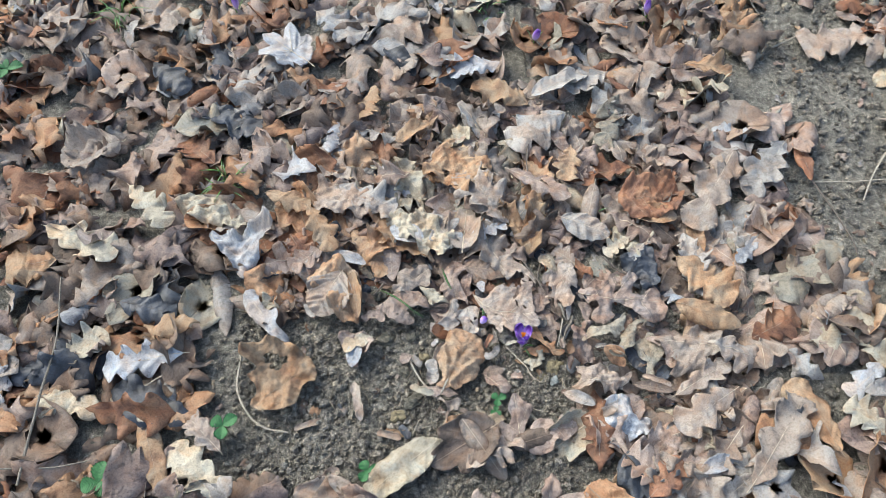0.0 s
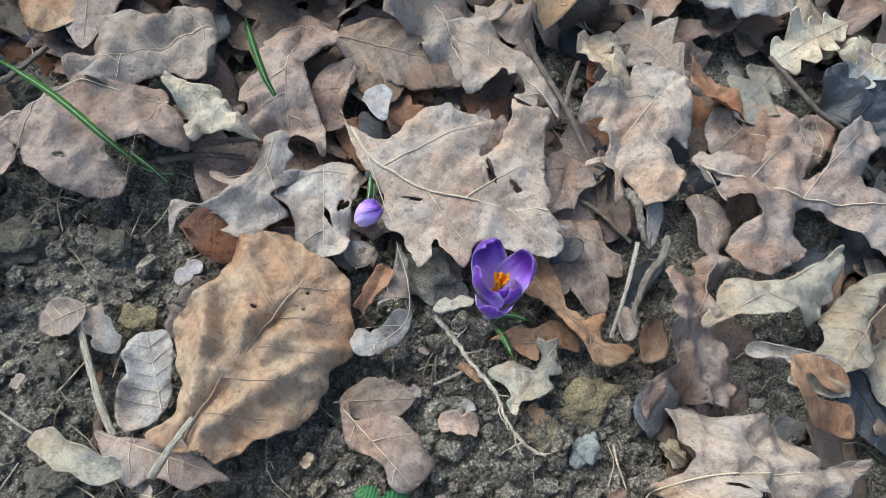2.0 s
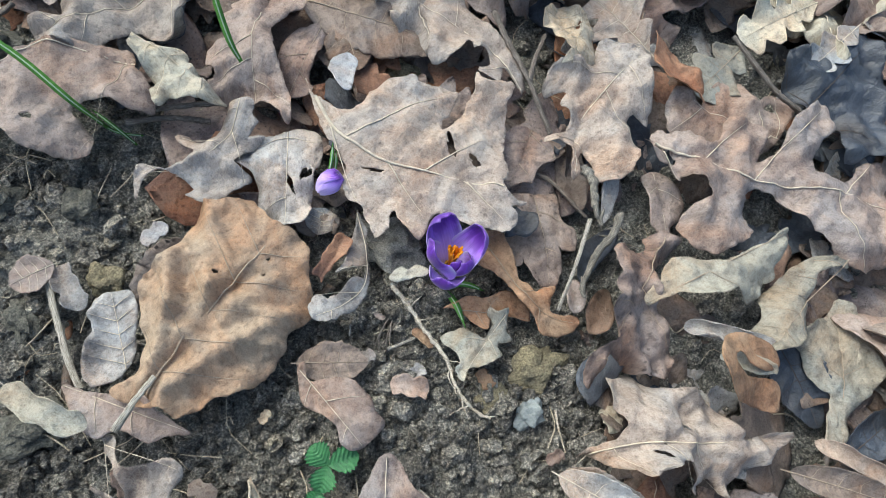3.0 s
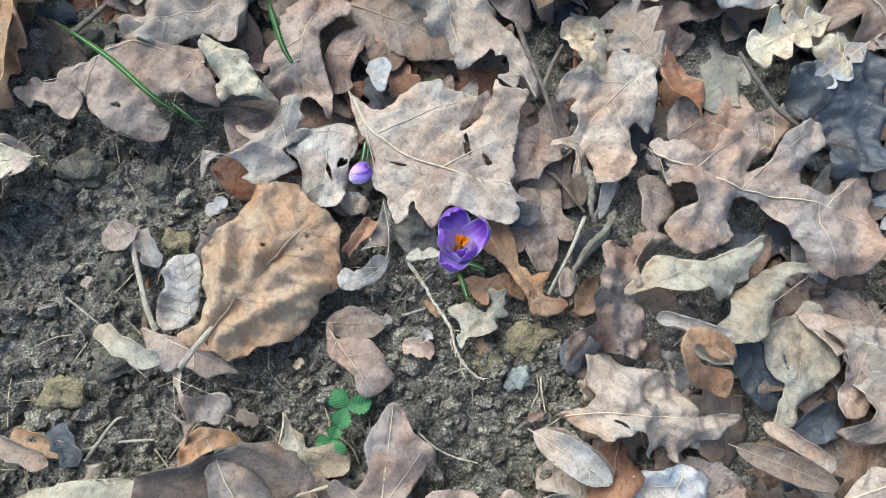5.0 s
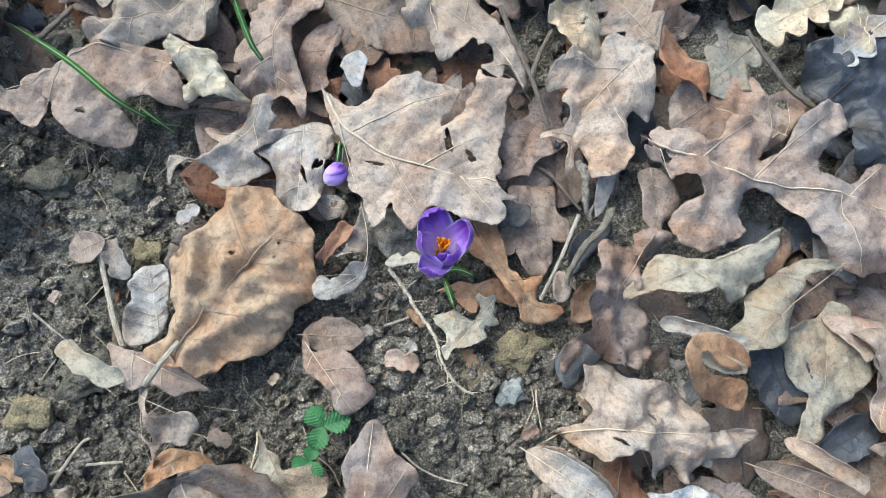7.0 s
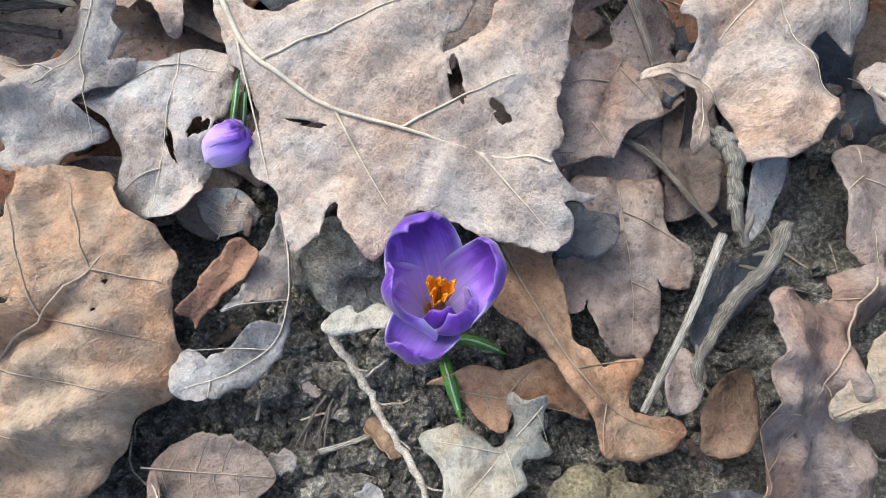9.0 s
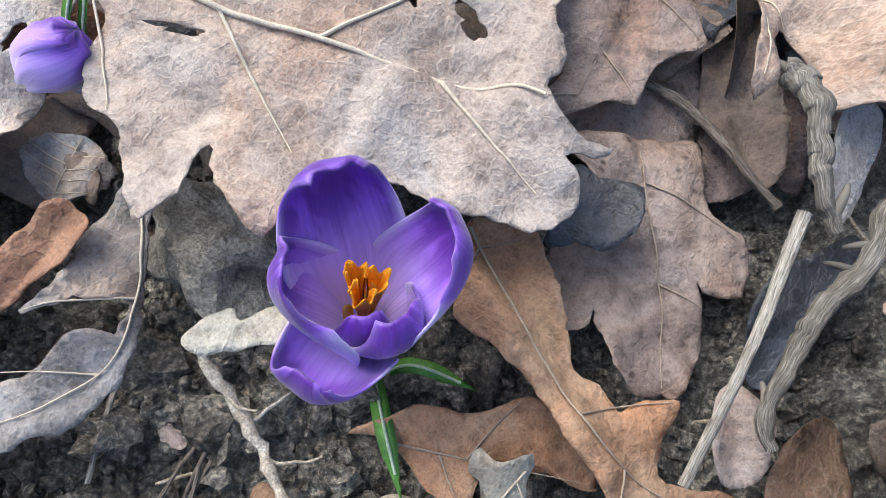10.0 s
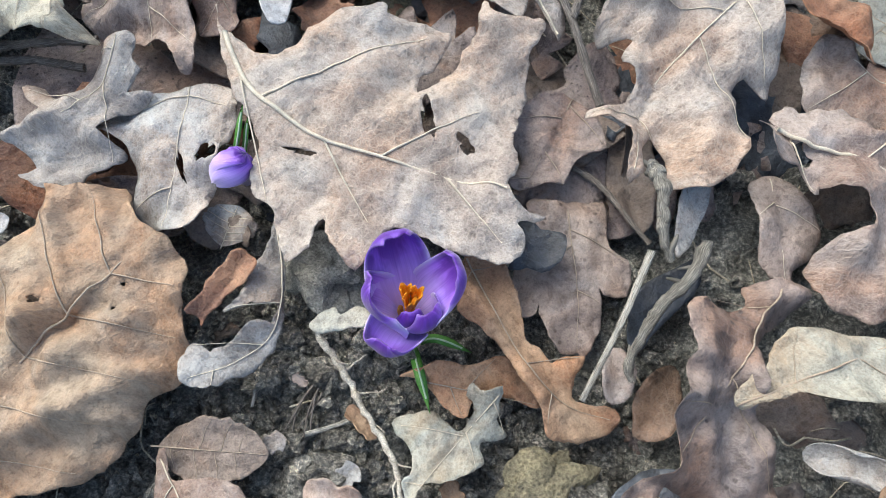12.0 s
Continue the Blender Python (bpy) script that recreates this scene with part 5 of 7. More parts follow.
cut_leaf("oak_leaf", -0.1220, 0.2970, 0.0140, -4.9, 0.1064, "orange", 657, ripple=2.0, cup=-0.4, step=0.003, gaps=((0.34, 0.03, 0.056, 0.70), (0.97, -0.00, 0.085, 0.70),), right=((-0.02, 0.02), (0.27, -0.13), (0.45, -0.26), (0.65, -0.42), (0.71, -0.23), (0.94, -0.17), (1.05, 0.17)), left=((0.91, 0.50), (0.75, 0.72), (0.40, 0.71), (0.14, 0.42)))
cut_leaf("oak_leaf", -0.3160, 0.2830, 0.0140, -21.3, 0.1213, "tan", 658, ripple=1.8, cup=-0.5, step=0.003, right=((-0.02, -0.01), (0.30, -0.25), (0.55, -0.27), (0.66, -0.14), (0.87, -0.18), (1.00, 0.03)), left=((0.79, 0.26), (0.62, 0.25), (0.45, 0.35), (0.31, 0.25), (0.11, 0.29), (0.13, 0.11)))
cut_leaf("leaf_scrap", 0.0780, 0.0500, -0.0020, -111.4, 0.0247, "grey", 659, ripple=1.6, cup=0.6, ribs=False, right=((0.00, 0.00), (0.07, -0.19), (0.21, -0.31), (0.71, -0.16), (1.00, 0.00)), left=((0.66, 0.09), (0.32, 0.08)))
cut_leaf("leaf_scrap", 0.0510, 0.0710, -0.0100, -78.7, 0.0357, "brown", 660, ripple=2.4, cup=0.4, ribs=False, right=((0.00, 0.00), (0.32, -0.12), (0.71, -0.17), (0.99, -0.05)), left=((0.99, 0.12), (0.42, 0.23), (0.04, 0.19)))
cut_leaf("leaf_scrap", 0.0530, -0.0000, -0.0040, -82.9, 0.0161, "pink", 661, ripple=1.6, cup=0.5, ribs=False, right=((0.00, 0.00), (0.41, -0.24), (0.92, -0.18), (0.95, 0.13)), left=((0.54, 0.31), (0.15, 0.23)))
cut_leaf("leaf_scrap", 0.0720, -0.0030, -0.0080, -116.6, 0.0224, "brown", 662, ripple=2.0, cup=0.5, ribs=False, right=((0.00, 0.00), (0.20, -0.20), (0.60, -0.30), (1.02, -0.04)), left=((0.80, 0.30), (0.24, 0.22)))
cut_leaf("leaf_scrap", 0.0650, 0.0110, -0.0100, 59.5, 0.0197, "wet", 663, ripple=2.0, cup=0.3, ribs=False, right=((0.13, -0.22), (0.77, -0.31), (1.10, -0.06)), left=((0.74, 0.14), (0.25, 0.38), (-0.14, 0.33), (-0.44, 0.15), (-0.51, -0.13)))
cut_leaf("leaf_scrap", 0.0610, -0.0450, -0.0040, 47.1, 0.0191, "wet", 664, ripple=1.8, cup=0.3, ribs=False, right=((0.06, -0.37), (0.58, -0.39), (1.07, -0.22)), left=((0.79, 0.23), (0.24, 0.44), (-0.17, 0.34), (-0.41, -0.02), (-0.46, -0.35)))
leaf("oval", -0.0593, 0.1279, 0.0000, -69.5, 0.0351, 0.0255, "brown", 111, cup=-0.5, ripple=1.55)
leaf("strip", -0.0477, 0.0970, -0.0040, -46.2, 0.0232, 0.0159, "rust", 113, cup=0.5, ripple=1.55)
leaf("oval", -0.0754, 0.1295, 0.0000, -14.8, 0.0721, 0.0367, "brown", 114, cup=-0.5, bow=0.4, ripple=1.55)
leaf("oak", 0.0950, 0.1158, 0.0040, 135.0, 0.0399, 0.0408, "tan", 125, lobes=3, depth=0.57, ripple=1.55)
leaf("oak", 0.1474, 0.1258, 0.0000, -134.5, 0.0401, 0.0340, "green", 127, lobes=3, depth=0.57, ripple=1.55)
leaf("oak", 0.1903, 0.1546, 0.0060, -149.5, 0.0547, 0.0277, "cream", 134, lobes=4, ripple=2.48, depth=0.57)
leaf("oak", 0.2086, 0.1397, 0.0080, -137.9, 0.0404, 0.0222, "grey", 135, lobes=3, cup=0.8, depth=0.57, ripple=1.55)
leaf("strip", 0.0972, -0.0225, 0.0120, -10.3, 0.0429, 0.0141, "grey", 139, cup=1.9, ripple=2.48)
leaf("oval", 0.1483, -0.0192, -0.0060, -67.0, 0.0481, 0.0260, "wet", 141, ripple=1.55)
leaf("oval", 0.1774, -0.0763, -0.0060, 33.9, 0.0368, 0.0196, "wet", 144, cup=0.5, ripple=1.55)
leaf("strip", 0.1571, -0.0697, 0.0040, -26.3, 0.0421, 0.0115, "tan", 146, cup=1.5, ripple=1.55)
leaf("oval", -0.1680, -0.0034, -0.0060, -148.5, 0.0187, 0.0165, "pink", 149, ripple=1.55)
leaf("strip", -0.1675, -0.0035, -0.0080, -54.8, 0.0224, 0.0105, "grey", 150, cup=0.8, ripple=1.55)
leaf("strip", -0.1718, -0.0544, 0.0100, -24.9, 0.0352, 0.0114, "cream", 151, cup=1.0, bend=-0.5, ripple=1.55)
leaf("oval", -0.0669, -0.0411, -0.0060, 2.6, 0.0302, 0.0185, "brown", 158, cup=-0.3, ripple=1.55)
leaf("strip", -0.0180, -0.0246, -0.0080, -39.1, 0.0119, 0.0045, "orange", 162, cup=1.0, ripple=2.48)
leaf("strip", -0.0349, -0.0180, -0.0100, -26.8, 0.0051, 0.0026, "pink", 163, cup=0.8, ripple=2.48)
leaf("oval", -0.0614, 0.0160, -0.0080, 78.8, 0.0134, 0.0168, "grey", 165, ripple=3.1)
leaf("strip", -0.0270, -0.0479, -0.0100, -8.3, 0.0174, 0.0090, "pink", 166, ns=24, nu=9, cup=0.7, bow=0.6, ripple=2.33)
leaf("strip", 0.0115, -0.0413, -0.0100, -56.9, 0.0098, 0.0059, "orange", 167, ns=24, nu=9, cup=0.7, bow=0.6, ripple=2.33)
leaf("strip", -0.0338, -0.0352, -0.0100, -153.0, 0.0073, 0.0054, "tan", 168, ns=24, nu=9, cup=0.7, bow=0.6, ripple=2.33)
leaf("strip", -0.0130, -0.0400, -0.0100, -129.9, 0.0095, 0.0064, "grey", 169, ns=24, nu=9, cup=0.7, bow=0.6, ripple=2.33)
leaf("strip", -0.1341, -0.0835, -0.0100, -57.0, 0.0146, 0.0065, "purple", 170, ns=24, nu=9, cup=0.7, bow=0.6, ripple=2.33)
leaf("strip", -0.1299, -0.1160, -0.0100, 42.1, 0.0083, 0.0063, "tan", 171, ns=24, nu=9, cup=0.7, bow=0.6, ripple=2.33)
leaf("strip", -0.1908, -0.1038, -0.0100, -55.5, 0.0232, 0.0112, "wet", 172, ns=24, nu=9, cup=0.7, bow=0.6, ripple=2.33)
leaf("strip", -0.1912, -0.0357, -0.0100, 62.6, 0.0065, 0.0045, "tan", 173, ns=24, nu=9, cup=0.7, bow=0.6, ripple=2.33)
leaf("strip", 0.0411, -0.0797, -0.0100, 30.6, 0.0090, 0.0056, "purple", 174, ns=24, nu=9, cup=0.7, bow=0.6, ripple=2.33)
leaf("strip", -0.0797, -0.0658, -0.0100, 59.5, 0.0065, 0.0038, "cream", 175, ns=24, nu=9, cup=0.7, bow=0.6, ripple=2.33)
leaf("strip", -0.1358, 0.0083, -0.0100, 44.4, 0.0137, 0.0070, "pale", 176, ns=24, nu=9, cup=0.7, bow=0.6, ripple=2.33)
leaf("strip", -0.1054, -0.0900, -0.0100, -20.2, 0.0121, 0.0075, "tan", 177, ns=24, nu=9, cup=0.7, bow=0.6, ripple=2.33)
leaf("strip", 0.0675, -0.0554, -0.0100, -62.1, 0.0129, 0.0081, "cream", 178, ns=24, nu=9, cup=0.7, bow=0.6, ripple=2.33)


# ---- the litter further out ----
leaf("oval", -0.2603, 0.1326, 0.0100, -120.2, 0.0806, 0.0763, "tan", 179, cup=-0.6, ripple=2.79, bow=0.6)
leaf("oval", -0.2460, 0.1283, 0.0160, -84.8, 0.0763, 0.0214, "orange", 180, cup=1.2, ripple=1.55)
leaf("oak", -0.2856, 0.1816, 0.0080, -145.9, 0.0652, 0.0464, "pink", 181, lobes=3, depth=0.57, ripple=1.55)
leaf("oval", -0.2732, 0.1660, 0.0140, -26.7, 0.0558, 0.0216, "pale", 182, cup=0.7, ripple=1.55)
leaf("oak", -0.2452, 0.2122, 0.0040, -59.1, 0.1020, 0.0467, "orange", 183, lobes=3, depth=0.34, cup=-0.5, ripple=1.55)
leaf("oval", -0.1859, 0.2147, 0.0020, -90.1, 0.1012, 0.0355, "pink", 184, cup=-0.4, ripple=1.55)
leaf("oval", -0.1331, 0.1732, 0.0120, 149.6, 0.0575, 0.0391, "pale", 185, cup=0.5, ripple=2.63)
leaf("oak", -0.1258, 0.2272, 0.0060, -56.4, 0.0777, 0.0579, "grey", 186, lobes=3, depth=0.57, ripple=1.55)
leaf("oak", -0.0606, 0.1728, 0.0080, 24.4, 0.0646, 0.0377, "pale", 187, lobes=3, depth=0.68, ripple=1.55)
leaf("oval", 0.0874, 0.1969, 0.0120, -29.9, 0.0810, 0.0508, "grey", 189, pleat=0.002, cup=-0.5, ripple=1.55)
leaf("oval", 0.2714, 0.1795, 0.0140, 171.5, 0.0723, 0.0412, "orange", 190, cup=0.9, ripple=1.55)
leaf("oak", -0.2197, 0.0252, 0.0060, -162.8, 0.0473, 0.0279, "cream", 191, lobes=2, cup=0.6, depth=0.57, ripple=1.55)
leaf("oval", -0.2432, 0.0215, 0.0040, -104.5, 0.0400, 0.0233, "pale", 192, ripple=1.55)
leaf("strip", -0.2516, -0.0366, -0.0060, -81.7, 0.0571, 0.0138, "tan", 193, cup=0.9, ripple=2.79)
leaf("strip", -0.1898, -0.1226, -0.0060, 161.6, 0.0351, 0.0107, "tan", 194, cup=1.0, ripple=1.55)
leaf("oak", -0.2824, 0.0970, 0.0040, -139.4, 0.0421, 0.0340, "grey", 195, lobes=3, depth=0.57, ripple=1.55)
leaf("oval", 0.0412, -0.0843, 0.0060, -27.4, 0.0456, 0.0193, "grey", 198, cup=1.1, ripple=1.55)
leaf("oval", 0.1425, -0.0820, 0.0060, -15.7, 0.0553, 0.0178, "brown", 200, cup=1.2, ripple=1.55)
leaf("star", -0.3039, 0.5520, 0.0180, 136.7, 0.1209, 0.0949, "pale", 201, ns=40, nu=10, veins=0, ripple=1.55)
leaf("oak", 0.0358, 0.5274, 0.0180, -166.4, 0.1008, 0.0712, "pale", 202, ns=40, nu=10, veins=0, lobes=4, cup=0.5, bow=0.4, ripple=3.1, depth=0.57)
leaf("oak", 0.0705, 0.4234, 0.0180, 148.7, 0.1095, 0.0727, "orange", 203, ns=40, nu=10, veins=0, depth=0.47, lobes=3, cup=-0.7, bow=0.7, ripple=3.1)
leaf("oak", -0.5018, 0.4737, 0.0120, -28.5, 0.1300, 0.0618, "wet", 204, ns=40, nu=10, veins=0, depth=0.47, lobes=4, cup=0.2, bow=0.2, ripple=3.1)
leaf("oak", 0.0036, 0.1957, 0.0080, 121.9, 0.1250, 0.0850, "tan", 206, ns=40, nu=10, veins=0, lobes=4, cup=0.5, bow=0.7, ripple=3.1, depth=0.57)
leaf("oak", 0.0162, 0.2898, 0.0200, -33.9, 0.1102, 0.0438, "pink", 207, ns=40, nu=10, veins=0, depth=0.47, lobes=3, cup=-0.7, bow=0.2, ripple=3.1)
leaf("oak", 0.4036, 0.3041, 0.0120, -127.7, 0.1905, 0.0750, "tan", 209, ns=40, nu=10, veins=0, lobes=3, cup=-0.4, bow=0.7, ripple=3.1, depth=0.57)
leaf("oak", -0.3094, 0.2489, 0.0200, -66.1, 0.0950, 0.0437, "orange", 212, ns=40, nu=10, veins=0, depth=0.47, lobes=4, cup=0.2, bow=0.7, ripple=3.1)
leaf("oak", -0.4224, -0.1791, 0.0000, 136.3, 0.1088, 0.0645, "cream", 216, ns=40, nu=10, veins=0, lobes=4, cup=0.2, bow=0.2, ripple=3.1, depth=0.57)
leaf("oval", -0.5430, -0.0501, 0.0020, -71.6, 0.1311, 0.0353, "orange", 217, ns=40, nu=10, veins=0, cup=-0.7, bow=0.4, ripple=3.1)
leaf("oak", -0.4311, -0.1198, 0.0060, 131.4, 0.0683, 0.0386, "tan", 218, ns=40, nu=10, veins=0, depth=0.47, lobes=4, cup=0.5, bow=0.7, ripple=3.1)
leaf("oak", -0.5876, -0.0514, 0.0080, 161.2, 0.1035, 0.0634, "cream", 219, ns=40, nu=10, veins=0, lobes=3, cup=-0.7, bow=0.2, ripple=3.1, depth=0.57)
leaf("oak", -0.4880, 0.0234, 0.0120, -172.6, 0.1134, 0.0539, "pale", 220, ns=40, nu=10, veins=0, lobes=4, cup=0.2, bow=0.4, ripple=3.1, depth=0.57)
leaf("oak", -0.5868, 0.1122, 0.0120, -20.0, 0.0913, 0.0513, "wet", 221, ns=40, nu=10, veins=0, depth=0.47, lobes=3, cup=-0.4, bow=0.7, ripple=3.1)
leaf("oak", -0.6569, 0.0263, 0.0140, 31.3, 0.0711, 0.0560, "cream", 222, ns=40, nu=10, veins=0, depth=0.47, lobes=4, cup=0.5, bow=0.2, ripple=3.1)
leaf("oval", -0.1380, -0.1294, -0.0040, -148.4, 0.1310, 0.0527, "cream", 223, ns=40, nu=10, veins=0, cup=0.5, bow=0.4, ripple=3.1)
leaf("oak", 0.5090, 0.0548, 0.0040, -93.0, 0.1152, 0.0597, "cream", 225, ns=40, nu=10, veins=0, lobes=3, cup=-0.4, bow=0.2, ripple=3.1, depth=0.57)
leaf("star", 0.4828, -0.0486, 0.0020, 178.8, 0.0829, 0.0818, "pink", 226, ns=40, nu=10, veins=0, ripple=1.55)
leaf("oak", 0.2481, 0.1074, 0.0160, -50.4, 0.1075, 0.0700, "orange", 228, ns=40, nu=10, veins=0, depth=0.47, lobes=4, cup=0.2, bow=0.2, ripple=3.1)
leaf("oval", 0.2277, 0.0321, 0.0180, -28.7, 0.0988, 0.0428, "orange", 229, ns=40, nu=10, veins=0, cup=-0.7, bow=0.4, ripple=3.1)
leaf("oak", 0.4999, 0.3158, 0.0040, -135.3, 0.1456, 0.0678, "grey", 230, ns=40, nu=10, veins=0, lobes=4, cup=0.5, bow=0.7, ripple=3.1, depth=0.57)
leaf("oak", 0.5361, 0.3966, 0.0080, -136.0, 0.1148, 0.0664, "pink", 231, ns=40, nu=10, veins=0, lobes=3, cup=-0.7, bow=0.2, ripple=3.1, depth=0.57)
leaf("oval", 0.5185, 0.3262, 0.0040, -92.2, 0.0944, 0.0266, "rust", 232, ns=40, nu=10, veins=0, cup=-0.4, bow=0.4, ripple=3.1)
leaf("oak", 0.5259, 0.1194, 0.0020, -145.5, 0.1641, 0.0775, "green", 233, ns=40, nu=10, veins=0, lobes=3, cup=-0.4, bow=0.7, ripple=3.1, depth=0.57)
leaf("oak", 0.3945, 0.1373, 0.0100, -138.0, 0.0683, 0.0266, "pale", 234, ns=40, nu=10, veins=0, depth=0.47, lobes=4, cup=0.5, bow=0.2, ripple=3.1)
leaf("oak", 0.5160, -0.0816, 0.0000, -149.9, 0.0869, 0.0430, "pale", 235, ns=40, nu=10, veins=0, lobes=3, cup=-0.7, bow=0.4, ripple=3.1, depth=0.57)
leaf("oak", 0.4720, -0.1843, 0.0020, 130.4, 0.0638, 0.0502, "cream", 236, ns=40, nu=10, veins=0, depth=0.47, lobes=4, cup=0.2, bow=0.7, ripple=3.1)
leaf("oak", 0.7747, 0.5441, 0.0040, -175.5, 0.1747, 0.0957, "tan", 237, ns=40, nu=10, veins=0, lobes=3, cup=-0.4, bow=0.2, ripple=3.1, depth=0.57)
leaf("oval", -0.1693, 0.5811, 0.0140, -55.0, 0.0891, 0.0369, "wet", 238, ns=40, nu=10, veins=0, cup=0.9, bow=0.4, ripple=3.1)
leaf("oak", -0.5810, 0.5831, 0.0140, -50.2, 0.1039, 0.0623, "wet", 239, ns=40, nu=10, veins=0, depth=0.47, lobes=3, cup=-0.7, bow=0.7, ripple=3.1)
leaf("oak", 0.1950, -0.1035, 0.0080, 24.7, 0.0989, 0.0341, "tan", 240, ns=40, nu=10, veins=0, depth=0.47, lobes=4, cup=0.2, bow=0.2, ripple=3.1)
leaf("oak", 0.2803, -0.1036, 0.0080, -153.5, 0.1054, 0.0581, "tan", 241, ns=40, nu=10, veins=0, lobes=3, cup=-0.4, bow=0.4, ripple=3.1, depth=0.57)
leaf("oak", 0.2628, -0.2328, 0.0100, 45.7, 0.1591, 0.0620, "tan", 242, ns=40, nu=10, veins=0, depth=0.47, lobes=4, cup=0.5, bow=0.7, ripple=3.1)
leaf("oak", 0.3969, -0.2023, 0.0120, 107.7, 0.1114, 0.0655, "orange", 243, ns=40, nu=10, veins=0, depth=0.47, lobes=3, cup=-0.7, bow=0.2, ripple=3.1)
leaf("oak", 0.1612, -0.2217, 0.0040, 135.2, 0.0703, 0.0636, "pink", 244, ns=40, nu=10, veins=0, lobes=4, cup=0.2, bow=0.4, ripple=3.1, depth=0.57)
leaf("oak", 0.1274, -0.2330, 0.0060, 36.3, 0.0718, 0.0478, "rust", 245, ns=40, nu=10, veins=0, depth=0.47, lobes=3, cup=-0.4, bow=0.7, ripple=3.1)
leaf("oak", 0.2705, -0.1590, 0.0100, -136.8, 0.0892, 0.0481, "tan", 246, ns=40, nu=10, veins=0, lobes=4, cup=0.5, bow=0.2, ripple=3.1, depth=0.57)
leaf("oval", 0.2003, -0.2089, 0.0120, 15.0, 0.0524, 0.0241, "pale", 247, ns=40, nu=10, veins=0, cup=0.5, bow=0.4, ripple=3.1)
leaf("oak", 0.3308, -0.0296, 0.0020, 20.0, 0.0854, 0.0605, "rust", 248, ns=40, nu=10, veins=0, lobes=4, cup=0.2, bow=0.7, ripple=3.1, depth=0.57)
leaf("oak", 0.5002, 0.0763, 0.0020, 116.3, 0.0963, 0.0757, "pink", 249, ns=40, nu=10, veins=0, lobes=3, cup=-0.4, bow=0.2, ripple=3.1, depth=0.57)
leaf("oval", 0.0800, 0.4469, 0.0120, 21.4, 0.1183, 0.0482, "grey", 250, ns=40, nu=10, veins=0, cup=0.9, bow=0.4, ripple=3.1)
leaf("strip", -0.3368, -0.0940, -0.0120, 11.7, 0.0400, 0.0113, "tan", 251, ns=40, nu=10, veins=0, cup=1.2, ripple=1.55)
leaf("strip", -0.2128, -0.1100, -0.0120, -12.7, 0.0317, 0.0109, "orange", 252, ns=40, nu=10, veins=0, cup=1.2, ripple=1.55)
leaf("strip", -0.3182, -0.1787, -0.0120, 31.1, 0.0491, 0.0184, "tan", 253, ns=40, nu=10, veins=0, cup=1.2, ripple=1.55)
leaf("oak", -0.5927, 0.3153, 0.0160, -49.4, 0.1081, 0.0523, "cream", 254, ns=40, nu=10, veins=0, lobes=4, cup=0.5, bow=0.7, ripple=3.1, depth=0.57)
leaf("oak", -0.3770, 0.2845, 0.0160, -25.1, 0.0791, 0.0406, "orange", 255, ns=40, nu=10, veins=0, depth=0.47, lobes=3, cup=-0.7, bow=0.2, ripple=3.1)
leaf("oak", -0.2603, 0.2874, 0.0120, -32.9, 0.1050, 0.0612, "grey", 256, ns=40, nu=10, veins=0, lobes=4, cup=0.2, bow=0.4, ripple=3.1, depth=0.57)
leaf("oak", -0.6910, 0.1940, 0.0100, -170.2, 0.0751, 0.0920, "orange", 257, ns=40, nu=10, veins=0, depth=0.47, lobes=3, cup=-0.4, bow=0.7, ripple=3.1)
leaf("oak", -0.7145, 0.2527, 0.0160, -29.8, 0.1324, 0.0618, "cream", 258, ns=40, nu=10, veins=0, lobes=4, cup=0.5, bow=0.2, ripple=3.1, depth=0.57)
leaf("oval", -0.6185, 0.4113, 0.0120, -157.3, 0.0990, 0.0855, "tan", 259, ns=40, nu=10, veins=0, cup=0.5, bow=0.4, ripple=3.1)
leaf("oak", -0.4624, 0.3521, 0.0100, 134.1, 0.0725, 0.0585, "rust", 260, ns=40, nu=10, veins=0, depth=0.47, lobes=4, cup=0.2, bow=0.7, ripple=3.1)
leaf("oak", -0.3698, 0.3754, 0.0140, -142.9, 0.0680, 0.0675, "pink", 261, ns=40, nu=10, veins=0, lobes=3, cup=-0.4, bow=0.2, ripple=3.1, depth=0.57)
leaf("oval", -0.1632, 0.3684, 0.0140, 31.3, 0.0712, 0.0338, "orange", 262, ns=40, nu=10, veins=0, cup=0.9, bow=0.4, ripple=3.1)
leaf("oak", 0.1330, 0.4057, 0.0100, -149.7, 0.1279, 0.0872, "grey", 263, ns=40, nu=10, veins=0, lobes=3, cup=-0.7, bow=0.7, ripple=3.1, depth=0.57)
leaf("oak", 0.1273, 0.3286, 0.0160, -108.3, 0.0702, 0.0461, "orange", 264, ns=40, nu=10, veins=0, depth=0.47, lobes=4, cup=0.2, bow=0.2, ripple=3.1)
leaf("oak", 0.2309, 0.3969, 0.0100, -128.5, 0.0877, 0.0487, "green", 265, ns=40, nu=10, veins=0, lobes=3, cup=-0.4, bow=0.4, ripple=3.1, depth=0.57)
leaf("oak", 0.3637, 0.4888, 0.0180, -18.8, 0.0869, 0.0444, "orange", 266, ns=40, nu=10, veins=0, depth=0.47, lobes=4, cup=0.5, bow=0.7, ripple=3.1)
leaf("oak", 0.3347, 0.4903, 0.0120, -169.4, 0.0994, 0.0760, "tan", 267, ns=40, nu=10, veins=0, lobes=3, cup=-0.7, bow=0.2, ripple=3.1, depth=0.57)
leaf("oak", 0.2205, 0.4888, 0.0100, -157.3, 0.0854, 0.0718, "grey", 268, ns=40, nu=10, veins=0, lobes=4, cup=0.2, bow=0.4, ripple=3.1, depth=0.57)
